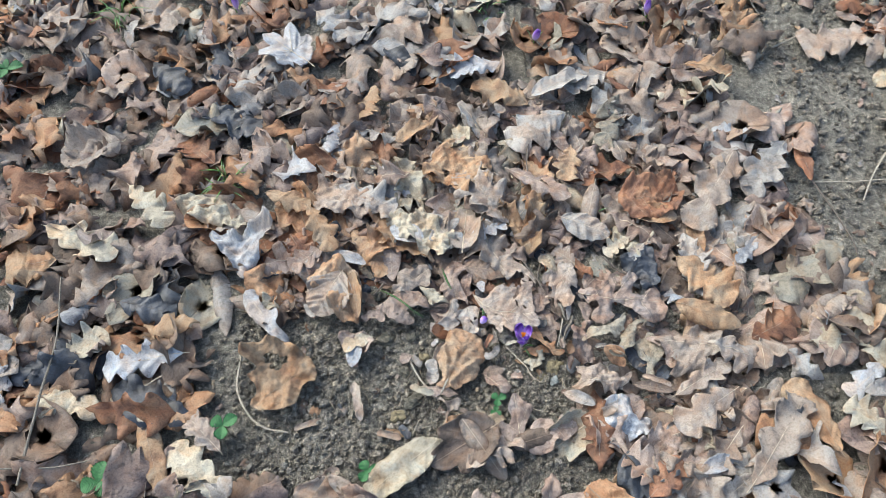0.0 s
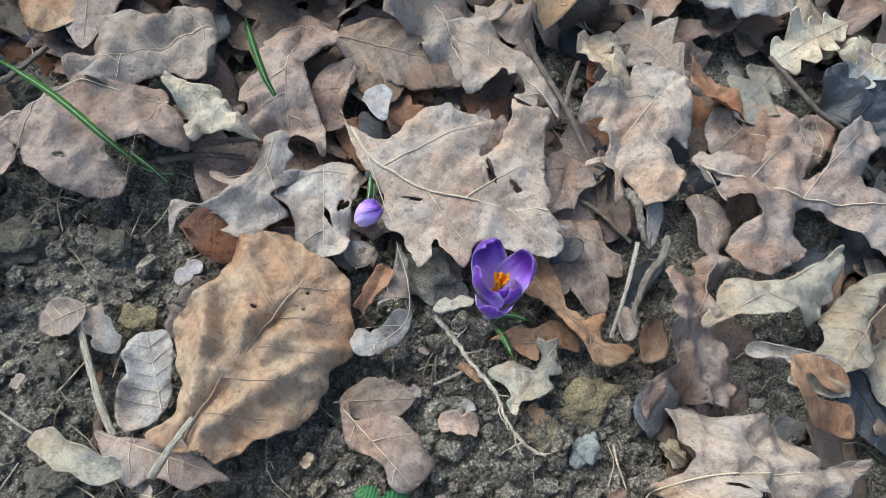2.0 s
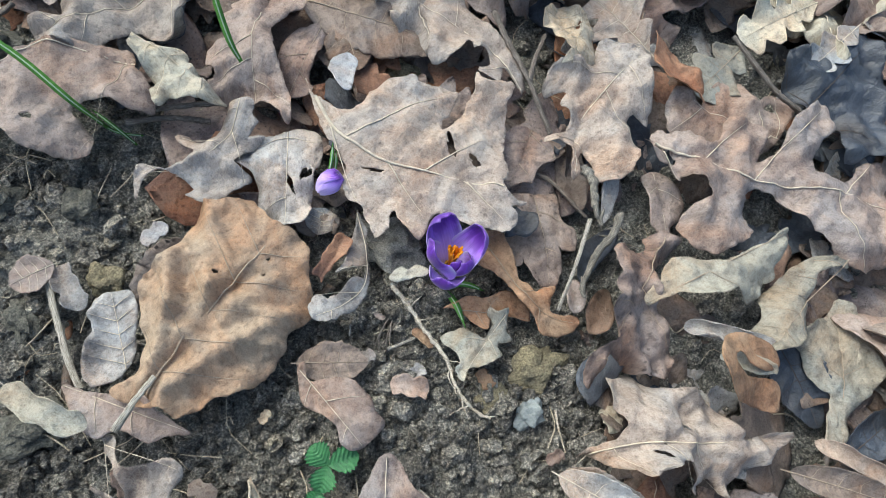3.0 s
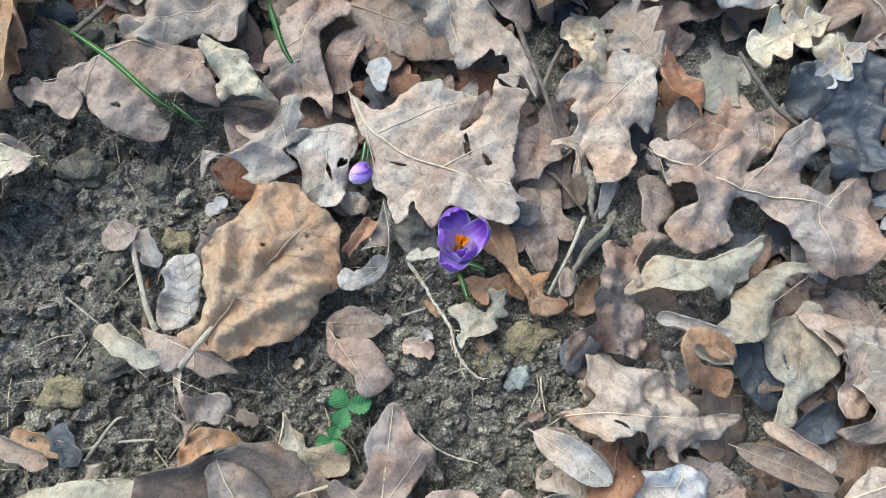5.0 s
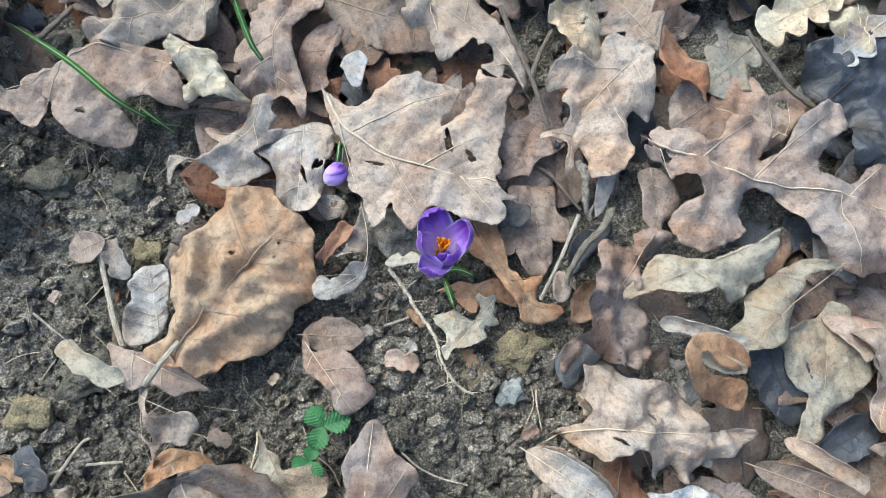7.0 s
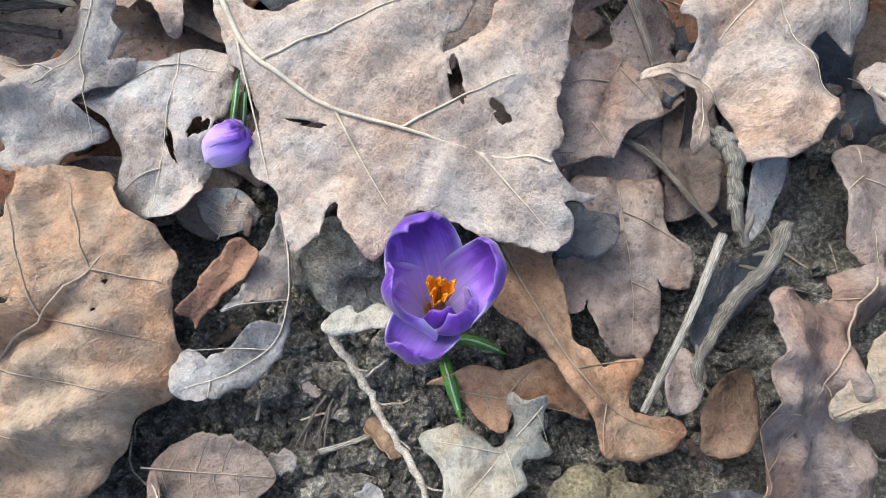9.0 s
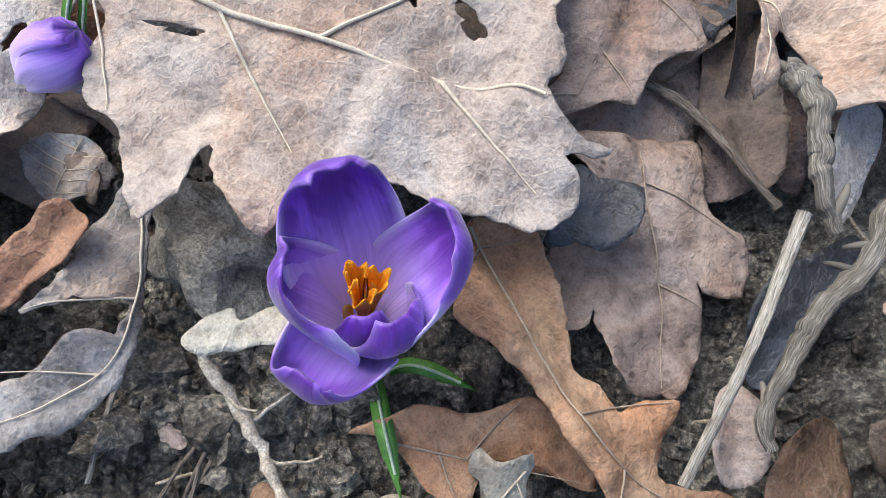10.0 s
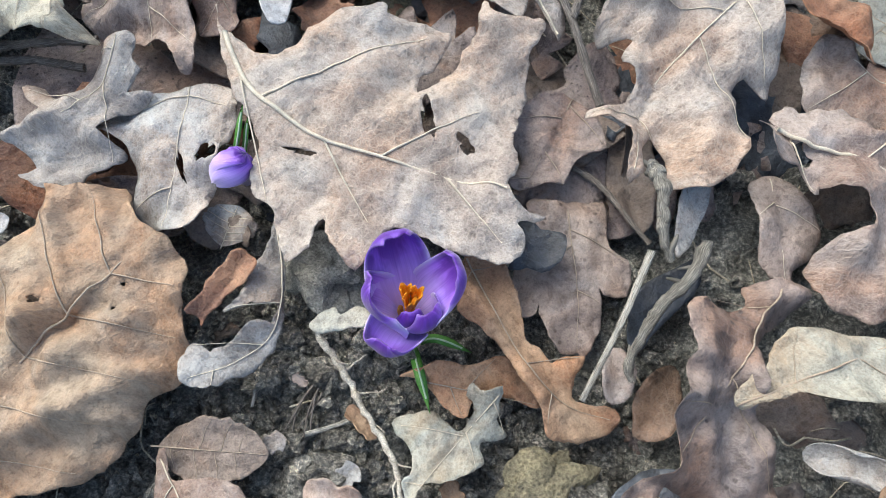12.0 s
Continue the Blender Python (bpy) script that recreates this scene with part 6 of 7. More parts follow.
leaf("oak", -0.0786, 0.6693, 0.0120, -138.7, 0.1226, 0.1011, "tan", 269, ns=40, nu=10, veins=0, lobes=3, cup=-0.4, bow=0.7, ripple=3.1, depth=0.57)
leaf("oak", -0.2907, 0.6877, 0.0120, -44.5, 0.1143, 0.0881, "grey", 270, ns=40, nu=10, veins=0, lobes=4, cup=0.5, bow=0.2, ripple=3.1, depth=0.57)
leaf("oval", -0.6035, 0.6854, 0.0120, 6.7, 0.0726, 0.0898, "tan", 271, ns=40, nu=10, veins=0, cup=0.5, bow=0.4, ripple=3.1)
leaf("oak", -0.7946, 0.7314, 0.0120, -42.2, 0.0978, 0.0905, "tan", 272, ns=40, nu=10, veins=0, lobes=4, cup=0.2, bow=0.7, ripple=3.1, depth=0.57)


# ---- the open crocus ----
def petal_material():
    m, n, lk, b = nodes_of("crocus_petal")
    c = n.new("ShaderNodeUVMap")
    c.uv_map = "leaf_plane"
    sep = n.new("ShaderNodeSeparateXYZ")
    lk.new(c.outputs[0], sep.inputs[0])
    along = ramp(n, lk, sep.outputs["X"], [(0.0, (0.72, 0.67, 0.76)), (0.28, (0.60, 0.46, 0.86)), (0.5, (0.50, 0.32, 0.85)), (0.60, (0.36, 0.16, 0.74)), (0.74, (0.15, 0.02, 0.48)), (0.94, (0.10, 0.012, 0.36)), (1.0, (0.24, 0.10, 0.55))])
    st = n.new("ShaderNodeMapping")
    st.inputs["Scale"].default_value = (1.5, 26, 1)
    lk.new(c.outputs[0], st.inputs["Vector"])
    veins = noise_tex(n, lk, st.outputs[0], 1.0, 4, 0.6, 0.3)
    col = blend(n, lk, 0.75, along, ramp(n, lk, veins, [(0.3, (0.72, 0.66, 0.85)), (0.62, (1.15, 1.15, 1.1))]), "MULTIPLY")
    fr = n.new("ShaderNodeMath")
    fr.operation = "FRACT"
    lk.new(sep.outputs["Y"], fr.inputs[0])
    rim = ramp(n, lk, fr.outputs[0], [(0.02, (1,)), (0.09, (0,)), (0.91, (0,)), (0.98, (1,))])
    blot = ramp(n, lk, noise_tex(n, lk, c.outputs[0], 3.2, 3, 0.5, 0.5), [(0.42, (0,)), (0.54, (1,))])
    tip = ramp(n, lk, sep.outputs["X"], [(0.45, (0,)), (0.72, (1,))])
    dk = n.new("ShaderNodeMath")
    dk.operation = "MULTIPLY"
    lk.new(blot, dk.inputs[0])
    lk.new(tip, dk.inputs[1])
    col = blend(n, lk, dk.outputs[0], col, (0.085, 0.008, 0.27))
    rm = n.new("ShaderNodeMath")
    rm.operation = "MULTIPLY"
    lk.new(rim, rm.inputs[0])
    lk.new(ramp(n, lk, sep.outputs["X"], [(0.0, (0.75,)), (0.58, (0.75,)), (0.76, (0.12,))]), rm.inputs[1])
    col = blend(n, lk, rm.outputs[0], col, (0.62, 0.54, 0.84))
    lk.new(col, b.inputs["Base Color"])
    b.inputs["Roughness"].default_value = 0.45
    b.inputs["Subsurface Weight"].default_value = 0.0
    b.inputs["Sheen Weight"].default_value = 0.3
    bump(n, lk, b, veins, 0.35, 0.0003)
    return m


PETAL = petal_material()
STIGMA = plain_material("stigma_orange", (1.0, 0.32, 0.010), (1.0, 0.50, 0.03), 700, 0.5, 0.8, 0.0004)
ANTHER = plain_material("anther_yellow", (0.80, 0.52, 0.06), (0.70, 0.40, 0.04), 700, 0.6, 0.8, 0.0004)
TUBE = plain_material("crocus_tube", (0.55, 0.50, 0.62), (0.42, 0.36, 0.52), 300, 0.5, 0.3)


def tepal(length, width, flare, curl, fold, seed, turn=0.0, nv=40, nu=25):
    """A cupped petal that rises from the origin and leans out towards +x. flare: how far out the middle stands; curl: how the tip bends in."""
    v, u = np.linspace(0, 1, nv), np.linspace(-1, 1, nu)
    V, U = np.meshgrid(v, u, indexing="ij")
    half = width / 2 * (np.sin(np.pi * np.clip(V, 0, 1) ** 0.8 * 0.93 + 0.03) ** 0.62) * (0.25 + 0.75 * np.clip(V * 2.2, 0, 1))
    lat = U * half
    ang = np.radians(90 - flare * np.sin(np.pi * np.clip(V * 0.75, 0, 1)) + curl * np.clip(V - 0.55, 0, 1) ** 1.3 * 3.2)
    step = length / (nv - 1)
    x = np.cumsum(np.cos(ang), axis=0) * step
    z = np.cumsum(np.sin(ang), axis=0) * step
    rc = width / 2 / (fold * (0.5 + 0.7 * V))
    # one margin may roll in further than the other
    t = lat / rc * (1 + np.clip(turn * U, 0, 1) * V)
    y = rc * np.sin(t)
    inn = rc * (1 - np.cos(t))
    x, z = x - inn * np.sin(ang), z + inn * np.cos(ang)
    wave = 0.09 * width * np.vectorize(lambda a, b: noise.noise((a * 2.4 + seed, b * 1.5, seed * 1.7)))(V, U) * (0.3 + np.abs(U)) * V
    top = np.stack([x + wave, y, z], -1)
    nrm = np.cross(np.gradient(top, axis=0), np.gradient(top, axis=1))
    nrm /= np.linalg.norm(nrm, axis=2)[..., None] + 1e-12
    low = top + nrm * 0.00035
    N = nv * nu
    faces = []
    for i in range(nv - 1):
        for j in range(nu - 1):
            a = i * nu + j
            faces += [(a, a + 1, a + nu + 1, a + nu), (a + N, a + nu + N, a + nu + 1 + N, a + 1 + N)]
    rim = [i * nu for i in range(nv)] + [(nv - 1) * nu + j for j in range(1, nu)] + [i * nu + nu - 1 for i in range(nv - 2, -1, -1)]
    faces += [(p, q, q + N, p + N) for p, q in zip(rim[:-1], rim[1:])]
    uv = np.stack([V, U * 0.498 + 0.5 + seed], -1).reshape(-1, 2)
    return np.concatenate([top.reshape(-1, 3), low.reshape(-1, 3)]), faces, np.tile(uv, (2, 1))


def blade_leaf(points, width, parent, label=""):
    """A narrow grass-like leaf with a pale stripe, as a keeled ribbon."""
    p = smooth_path(points, 18)
    d = np.gradient(p, axis=0)
    d /= np.linalg.norm(d, axis=1)[:, None]
    a = np.cross(d, (0, 0, 1.0))
    a /= np.linalg.norm(a, axis=1)[:, None] + 1e-9
    nrm = np.cross(a, d)
    k = np.linspace(0, 1, 18)
    wv = width / 2 * np.clip(np.minimum(0.6 + k, (1 - k) * 4), 0.06, 1)
    vs = np.concatenate([p - a * wv[:, None] + nrm * 0.0003, p - nrm * 0.0003, p + a * wv[:, None] + nrm * 0.0003, p - nrm * 0.0007])
    f = []
    for i in range(17):
        for q, r in ((0, 1), (1, 2), (2, 3), (3, 0)):
            f.append((q * 18 + i, r * 18 + i, r * 18 + i + 1, q * 18 + i + 1))
    ob = mesh_object("leaf_blade", vs, f, GREEN, parent, label)
    st = tube(p[1:-2] + nrm[1:-2] * 0.0001, 0.00028, 4)
    mesh_object("pale_stripe", *st, GREEN_STRIPE, ob)
    return ob


def placed(ob, m):
    ob.matrix_local = m
    return ob


crocus = new("crocus_flower")
crocus.location = (-0.0038, -0.0034, SOIL_Z + 0.001)
tagged(crocus, "open violet crocus with orange stigma growing from bare soil", "flower", "crocuses")
HEAD = pose(-0.0008, 0.0015, 0.0105, -17, 3, 0) @ Matrix.Scale(1.10, 4)
for k, (az, ln, wd, flare, curl, fold, lift, turn) in enumerate(((120, 0.0365, 0.0195, 47, 92, 1.0, 0, 0), (30, 0.0340, 0.0165, 46, 78, 1.05, 0, -0.9), (-108, 0.0275, 0.0185, 64, 70, 1.4, -0.001, 0),
                                                                 (190, 0.0285, 0.0175, 45, 66, 1.2, 0.001, 0.9), (-80, 0.0200, 0.0125, 38, 84, 1.1, 0.002, 0), (-44, 0.0240, 0.0150, 44, 78, 1.4, 0.001, 0.5))):
    v, f, uv = tepal(ln, wd, flare, curl, fold, k, turn)
    placed(mesh_object("petal", v, f, PETAL, crocus, uv=uv), HEAD @ pose(0, 0, lift, 0, 0, az) @ pose(0.0012, 0, 0))
mesh_object("flower_tube", *tube(smooth_path([(0, -0.003, -0.004), (-0.0005, -0.001, 0.001), (-0.0008, 0.0015, 0.0115)], 10), np.linspace(0.0014, 0.0026, 10), 10), TUBE, crocus)
rng = np.random.RandomState(5)
arms = []
for k in range(3):
    # each branch is a rolled funnel with a frilled mouth
    a = 2.1 * k + 0.4
    V, U = np.meshgrid(np.linspace(0, 1, 12), np.linspace(-1, 1, 25), indexing="ij")
    r = 0.00040 + 0.00115 * V ** 1.5 * (1 + 0.22 * np.sin(9 * U + k) + 0.12 * np.sin(23 * U + 2 * k))
    th = U * 2.5 + a
    x = 0.0006 * math.cos(a) + 0.0010 * V * math.cos(a) + r * np.cos(th)
    y = 0.0006 * math.sin(a) + 0.0010 * V * math.sin(a) + r * np.sin(th)
    z = 0.010 + 0.0105 * V + 0.0009 * V ** 3 * np.sin(11 * U + 3 * k)
    outer = np.stack([x, y, z], -1).reshape(-1, 3)
    inner = np.stack([x - 0.00022 * np.cos(th), y - 0.00022 * np.sin(th), z], -1).reshape(-1, 3)
    f = []
    for p in range(11):
        for q in range(24):
            c = p * 25 + q
            f += [(c, c + 1, c + 26, c + 25), (c + 300, c + 325, c + 326, c + 301)]
    edge = [11 * 25 + q for q in range(25)]
    f += [(p, q, q + 300, p + 300) for p, q in zip(edge[:-1], edge[1:])]
    arms.append((np.concatenate([outer, inner]), f))
placed(mesh_object("stigma", *joined(arms), STIGMA, crocus), HEAD @ pose(0.0002, -0.0004, 0.0010))
for k in range(3):
    a = 2.1 * k + 1.4
    st = tube(smooth_path([(0.0008 * math.cos(a), 0.0008 * math.sin(a), 0.006), (0.0018 * math.cos(a), 0.0018 * math.sin(a), 0.011),
                           (0.0020 * math.cos(a), 0.0020 * math.sin(a), 0.0150)], 10), np.interp(np.linspace(0, 1, 10), [0, 0.35, 0.45, 0.9, 1], [0.0003, 0.0003, 0.0008, 0.0007, 0.0002]), 7)
    placed(mesh_object("stamen", *st, ANTHER, crocus), HEAD)
blade_leaf([(0.001, -0.001, -0.003), (0.002, -0.004, 0.004), (0.0045, -0.0100, 0.0105), (0.0088, -0.0205, 0.0110)], 0.0030, crocus)
blade_leaf([(0.002, -0.001, -0.003), (0.006, 0.0004, 0.005), (0.0105, 0.0, 0.0075), (0.0185, -0.0022, 0.0055)], 0.0026, crocus)


# ---- the bud, sprouts, twigs and stones ----
def closed_petals(parent, m, size, fat):
    """Three petals wrapped round each other into a closed bud."""
    for k in range(3):
        nv, nu = 16, 9
        V, U = np.meshgrid(np.linspace(0, 1, nv), np.linspace(-1, 1, nu), indexing="ij")
        a = 2.094 * k + U * 1.25 + 1.1 * V ** 2
        r = fat * (np.sin(np.pi * (V ** 1.05 * 0.92 + 0.03)) ** 0.62 * (1 + 0.06 * U) + 0.055 * V ** 2 * np.sin(7 * a + 3 * V) + 0.03 * np.sin(4 * a - 9 * V)) * np.clip(1.12 - 0.55 * np.clip(V - 0.7, 0, 1), 0, 1) + fat * 0.24 * np.clip((V - 0.84) / 0.16, 0, 1) * (1 + 0.4 * np.sin(5 * a)) + 0.0002 * k
        r[-1] *= 0.12
        pts = np.stack([r * np.cos(a), r * np.sin(a), V * size + 0.0006 * np.sin(7 * U + k)], -1)
        low = np.stack([r * 0.94 * np.cos(a), r * 0.94 * np.sin(a), V * size], -1)
        N = nv * nu
        f = []
        for i in range(nv - 1):
            for j in range(nu - 1):
                q = i * nu + j
                f += [(q, q + 1, q + nu + 1, q + nu), (q + N, q + nu + N, q + nu + 1 + N, q + 1 + N)]
        rim = [i * nu for i in range(nv)] + [(nv - 1) * nu + j for j in range(1, nu)] + [i * nu + nu - 1 for i in range(nv - 2, -1, -1)]
        f += [(p, q, q + N, p + N) for p, q in zip(rim[:-1], rim[1:])]
        uv = np.stack([V * 0.5 + 0.2, U * 0.36 + 0.5 + k], -1).reshape(-1, 2)
        placed(mesh_object("petal", np.concatenate([pts.reshape(-1, 3), low.reshape(-1, 3)]), f, PETAL, parent, uv=np.tile(uv, (2, 1))), m)


def closed_crocus(x, y, z, height, tilt):
    ob = new("crocus_bud")
    ob.location = (x, y, SOIL_Z)
    tagged(ob, "closed violet crocus bud standing in the leaf litter", "flower", "crocuses")
    mesh_object("flower_tube", *tube(smooth_path([(0, 0, -0.004), (0, 0.001, height * 0.3), (0, 0, height * 0.55)], 8), np.linspace(0.0018, 0.0024, 8), 8), TUBE, ob)
    closed_petals(ob, pose(0, 0, height * 0.5, tilt, tilt * 0.5, 0), height * 0.62, 0.0062)
    for a in (0.4, 2.4, 4.4):
        c, s = math.cos(a), math.sin(a)
        blade_leaf([(0.001 * c, 0.001 * s, -0.002), (0.006 * c, 0.006 * s, height * 0.5), (0.018 * c, 0.018 * s, height * 0.8)], 0.003, ob)


bud = new("crocus_bud")
bud.location = (-0.0555, 0.0335, SOIL_Z)
tagged(bud, "small closed lilac crocus bud leaning beside the oak leaf", "flower", "crocuses")
mesh_object("flower_tube", *tube(smooth_path([(-0.002, 0.006, -0.003), (-0.002, 0.004, 0.008), (-0.0025, 0.0, 0.027)], 8), np.linspace(0.0016, 0.0022, 8), 8), TUBE, bud)
closed_petals(bud, pose(-0.0060, -0.0024, 0.0235, -30, 60, 8), 0.0122, 0.0049)
blade_leaf([(-0.003, 0.006, -0.003), (-0.0022, 0.0062, 0.021), (-0.0012, 0.012, 0.0275), (-0.0012, 0.0195, 0.0285)], 0.0017, bud)
blade_leaf([(-0.001, 0.006, -0.003), (0.0, 0.0064, 0.020), (0.0006, 0.0110, 0.026), (0.0004, 0.0165, 0.027)], 0.0015, bud)

WOOD = {"bark": BARK_FIBRE, "straw": FIBRE, "lichen": LICHEN_FIBRE, "root": ROOT}
TWIG_NAME = {"bark": "twig", "straw": "dry_stalk", "lichen": "twig", "root": "rootlet"}
count = 0


def twig(points, r0, r1, kind, label):
    """A bent twig or stalk with knots along it."""
    global count
    count += 1
    rng = np.random.RandomState(count)
    n = 80
    p = smooth_path(points, n)
    rough = {"lichen": 0.27, "bark": 0.2}.get(kind, 0.1)
    for i in range(n):
        for k in range(2):
            p[i, k] += r0 * rough * 1.6 * noise.noise((i * 0.085, count * 3.3, k * 9.0)) + r0 * rough * 0.5 * noise.noise((i * 0.45, count, k * 5.0))
    r = np.linspace(r0, r1, n) * (1 + rough * np.array([0.9 * noise.noise((i * 0.19, count, 1.5)) + 0.6 * noise.noise((i * 0.8, count, 7.5)) for i in range(n)]))
    ob = mesh_object(TWIG_NAME[kind], *tube(p, r.clip(r1 * 0.45), 15, True, {"lichen": 0.07, "bark": 0.1, "straw": 0.16}.get(kind, 0.05), 0.035), WOOD[kind],
                     uv=np.stack(np.meshgrid(np.linspace(0, np.linalg.norm(np.diff(p, axis=0), axis=1).sum(), n), np.arange(15) / 15 * 6.28 * r0, indexing="ij"), -1).reshape(-1, 2))
    if kind == "lichen":
        for i in rng.randint(4, n - 6, 4):
            d = rng.normal(0, 1, 3) * (1, 1, 0.3)
            d /= np.linalg.norm(d)
            q = smooth_path([p[i], p[i] + d * r0 * 1.6, p[i] + d * r0 * 2.6 + (0, 0, -r0 * 0.5)], 8)
            mesh_object("side_shoot", *tube(q, np.linspace(r0 * 0.45, r0 * 0.18, 8), 7), WOOD[kind], ob)
    return tagged(ob, label, "twig" if kind != "straw" else "stalk", "twigs and stalks")


def rootlet(points, r0, r1):
    p = smooth_path(points, 50)
    rng = np.random.RandomState(3)
    p += rng.normal(0, 0.00022, p.shape)
    ob = mesh_object("dead_root", *tube(p, np.linspace(r0, r1, 50) * rng.uniform(0.8, 1.3, 50), 7), ROOT)
    tagged(ob, "pale branching dead root on bare soil", "root")
    for k in range(11):
        i = 3 + k * 4
        q = [p[i]]
        d = np.array([rng.uniform(-1, 1), rng.uniform(-1.3, 0.2), 0.0])
        for _ in range(5):
            d += rng.normal(0, 0.5, 3) * (1, 1, 0)
            q.append(q[-1] + d / (np.linalg.norm(d) + 1e-6) * rng.uniform(0.001, 0.0026) + (0, 0, rng.uniform(-0.0006, 0.0003)))
        mesh_object("fine_root", *tube(smooth_path(q, 14), np.linspace(0.0004, 0.00018, 14), 5), ROOT, ob)


def grass(points, width, label):
    ob = new("wild_grass")
    p0 = Vector(points[0])
    ob.location = p0
    tagged(ob, label, "grass")
    blade_leaf([tuple(Vector(p) - p0) for p in points], width, ob)


def lump(rx, ry, rz, seed, detail=2, rough=0.22):
    bm = bmesh.new()
    bmesh.ops.create_icosphere(bm, subdivisions=detail, radius=1)
    for v in bm.verts:
        k = 1 + rough * noise.noise(v.co * 1.3 + Vector((seed * 3.7, 0, 0))) * 2 + rough * 0.5 * noise.noise(v.co * 3.1 + Vector((seed, 5, 0))) + (rough * 0.3 * noise.noise(v.co * 8 + Vector((seed, 2, 0))) if detail > 2 else 0)
        v.co = Vector((v.co.x * rx, v.co.y * ry, v.co.z * rz)) * k
    vs = [tuple(v.co) for v in bm.verts]
    fs = [tuple(q.index for q in f.verts) for f in bm.faces]
    bm.free()
    return vs, fs


ROCK = {"grey": STONE, "blue": STONE_BLUE, "yellow": STONE_YELLOW, "pale": STONE_PALE}


def stone(x, y, z, rx, ry, rz, kind, label):
    ob = mesh_object("stone", *lump(rx, ry, rz, x * 100 + y * 37, 4, 0.34), ROCK[kind], smooth=False)
    ob.matrix_world = pose(x, y, z - rz * 0.3, 6, -5, x * 900)
    tagged(ob, label, "stone", "stones")


def toothed(length, width, seed):
    """A small pointed leaflet with a toothed edge and sunken veins."""
    ns, nu = 29, 9
    s = np.linspace(0, 1, ns)
    half = width / 2 * np.sin(np.pi * s ** 0.8) ** 0.8 * (1 + 0.08 * np.where(np.arange(ns) % 4 < 2, 1, -1))
    S, U = np.meshgrid(s, np.linspace(-1, 1, nu), indexing="ij")
    x = S * length + np.abs(U) * half[:, None] * 0.35
    y = U * half[:, None]
    z = 0.12 * length * np.sin(np.pi * S) + 0.25 * np.abs(y) + 0.03 * width * np.cos(S * 44 - np.abs(U) * 5)
    top = np.stack([x, y, z], -1).reshape(-1, 3)
    N = ns * nu
    f = []
    for i in range(ns - 1):
        for j in range(nu - 1):
            a = i * nu + j
            f += [(a, a + nu, a + nu + 1, a + 1), (a + N, a + 1 + N, a + nu + 1 + N, a + nu + N)]
    rim = [i * nu for i in range(ns)] + [(ns - 1) * nu + j for j in range(1, nu)] + [i * nu + nu - 1 for i in range(ns - 2, -1, -1)]
    f += [(p, q, q + N, p + N) for p, q in zip(rim[:-1], rim[1:])]
    return np.concatenate([top, top - (0, 0, 0.0003)]), f


def seedling(x, y, z, size, turn):
    ob = new("green_seedling")
    ob.location = (x, y, SOIL_Z)
    tagged(ob, "small fresh green seedling with toothed leaflets on soil", "seedling", "seedlings")
    h = z - SOIL_Z + 0.004
    mesh_object("stem", *tube(smooth_path([(0, 0, -0.002), (0.001, 0, h * 0.6), (0, 0, h)], 8), 0.0007, 6), GREEN, ob)
    for k, a in enumerate((0, 115, 235)):
        placed(mesh_object("leaflet", *toothed(size * (0.62, 0.5, 0.52)[k], size * 0.5, k), GREEN_DARK, ob), pose(0, 0, h, 0, 0, turn + a))


def tuft(x, y, z, size, n):
    ob = new("grass_tuft")
    ob.location = (x, y, SOIL_Z)
    tagged(ob, "sparse tuft of green grass in the leaf litter", "grass", "grass tufts")
    rng = np.random.RandomState(int(abs(x) * 1000))
    for _ in range(n):
        a, h = rng.uniform(0, 6.28), size * rng.uniform(0.5, 1)
        c, s, o = math.cos(a), math.sin(a), rng.normal(0, size * 0.18, 2)
        blade_leaf([(o[0], o[1], 0), (o[0] + c * h * 0.25, o[1] + s * h * 0.25, h * 0.6), (o[0] + c * h * 0.8, o[1] + s * h * 0.8, h * 0.75)], 0.0022, ob)


BARE = [(-0.185, 0.004, 0.058, 0.048),
        (-0.165, -0.086, 0.050, 0.034),
        (-0.079, -0.079, 0.050, 0.037),
        (-0.011, -0.041, 0.043, 0.035),
        (0.026, -0.075, 0.040, 0.039),
        (-0.025, -0.114, 0.078, 0.027),
        (-0.369, -0.010, 0.105, 0.061),
        (-0.275, -0.116, 0.132, 0.089),
        (-0.142, -0.189, 0.098, 0.045),
        (0.018, -0.190, 0.069, 0.045),
        (-0.238, 0.012, 0.074, 0.049),
        (0.642, 0.377, 0.091, 0.216),
        (0.638, 0.570, 0.076, 0.095),
        (0.582, 0.126, 0.064, 0.138),
        (0.401, -0.134, 0.040, 0.052),
        (-0.443, -0.115, 0.092, 0.047),
        (0.507, 0.231, 0.057, 0.072)]
twig([(0.0146, 0.1257, 0.0120), (0.0230, 0.1089, 0.0100), (0.0317, 0.0930, 0.0080), (0.0430, 0.0677, 0.0040)], 0.0014, 0.0011, 'bark', 'forked brown twig among oak leaves')
twig([(0.0412, 0.1177, 0.0080), (0.0359, 0.1052, 0.0080), (0.0323, 0.0924, 0.0080)], 0.001, 0.0012, 'bark', 'short side twig lying on litter')
twig([(0.0592, 0.0253, 0.0080), (0.0518, 0.0040, 0.0070), (0.0438, -0.0161, 0.0040)], 0.001, 0.0007, 'straw', 'straight pale dead stalk on the litter')
twig([(0.0580, 0.0500, 0.0050), (0.0612, 0.0440, 0.0080), (0.0612, 0.0370, 0.0080), (0.0622, 0.0300, 0.0080), (0.0645, 0.0240, 0.0060)], 0.0023, 0.0011, 'lichen', 'knobbly pale lichen-covered root')
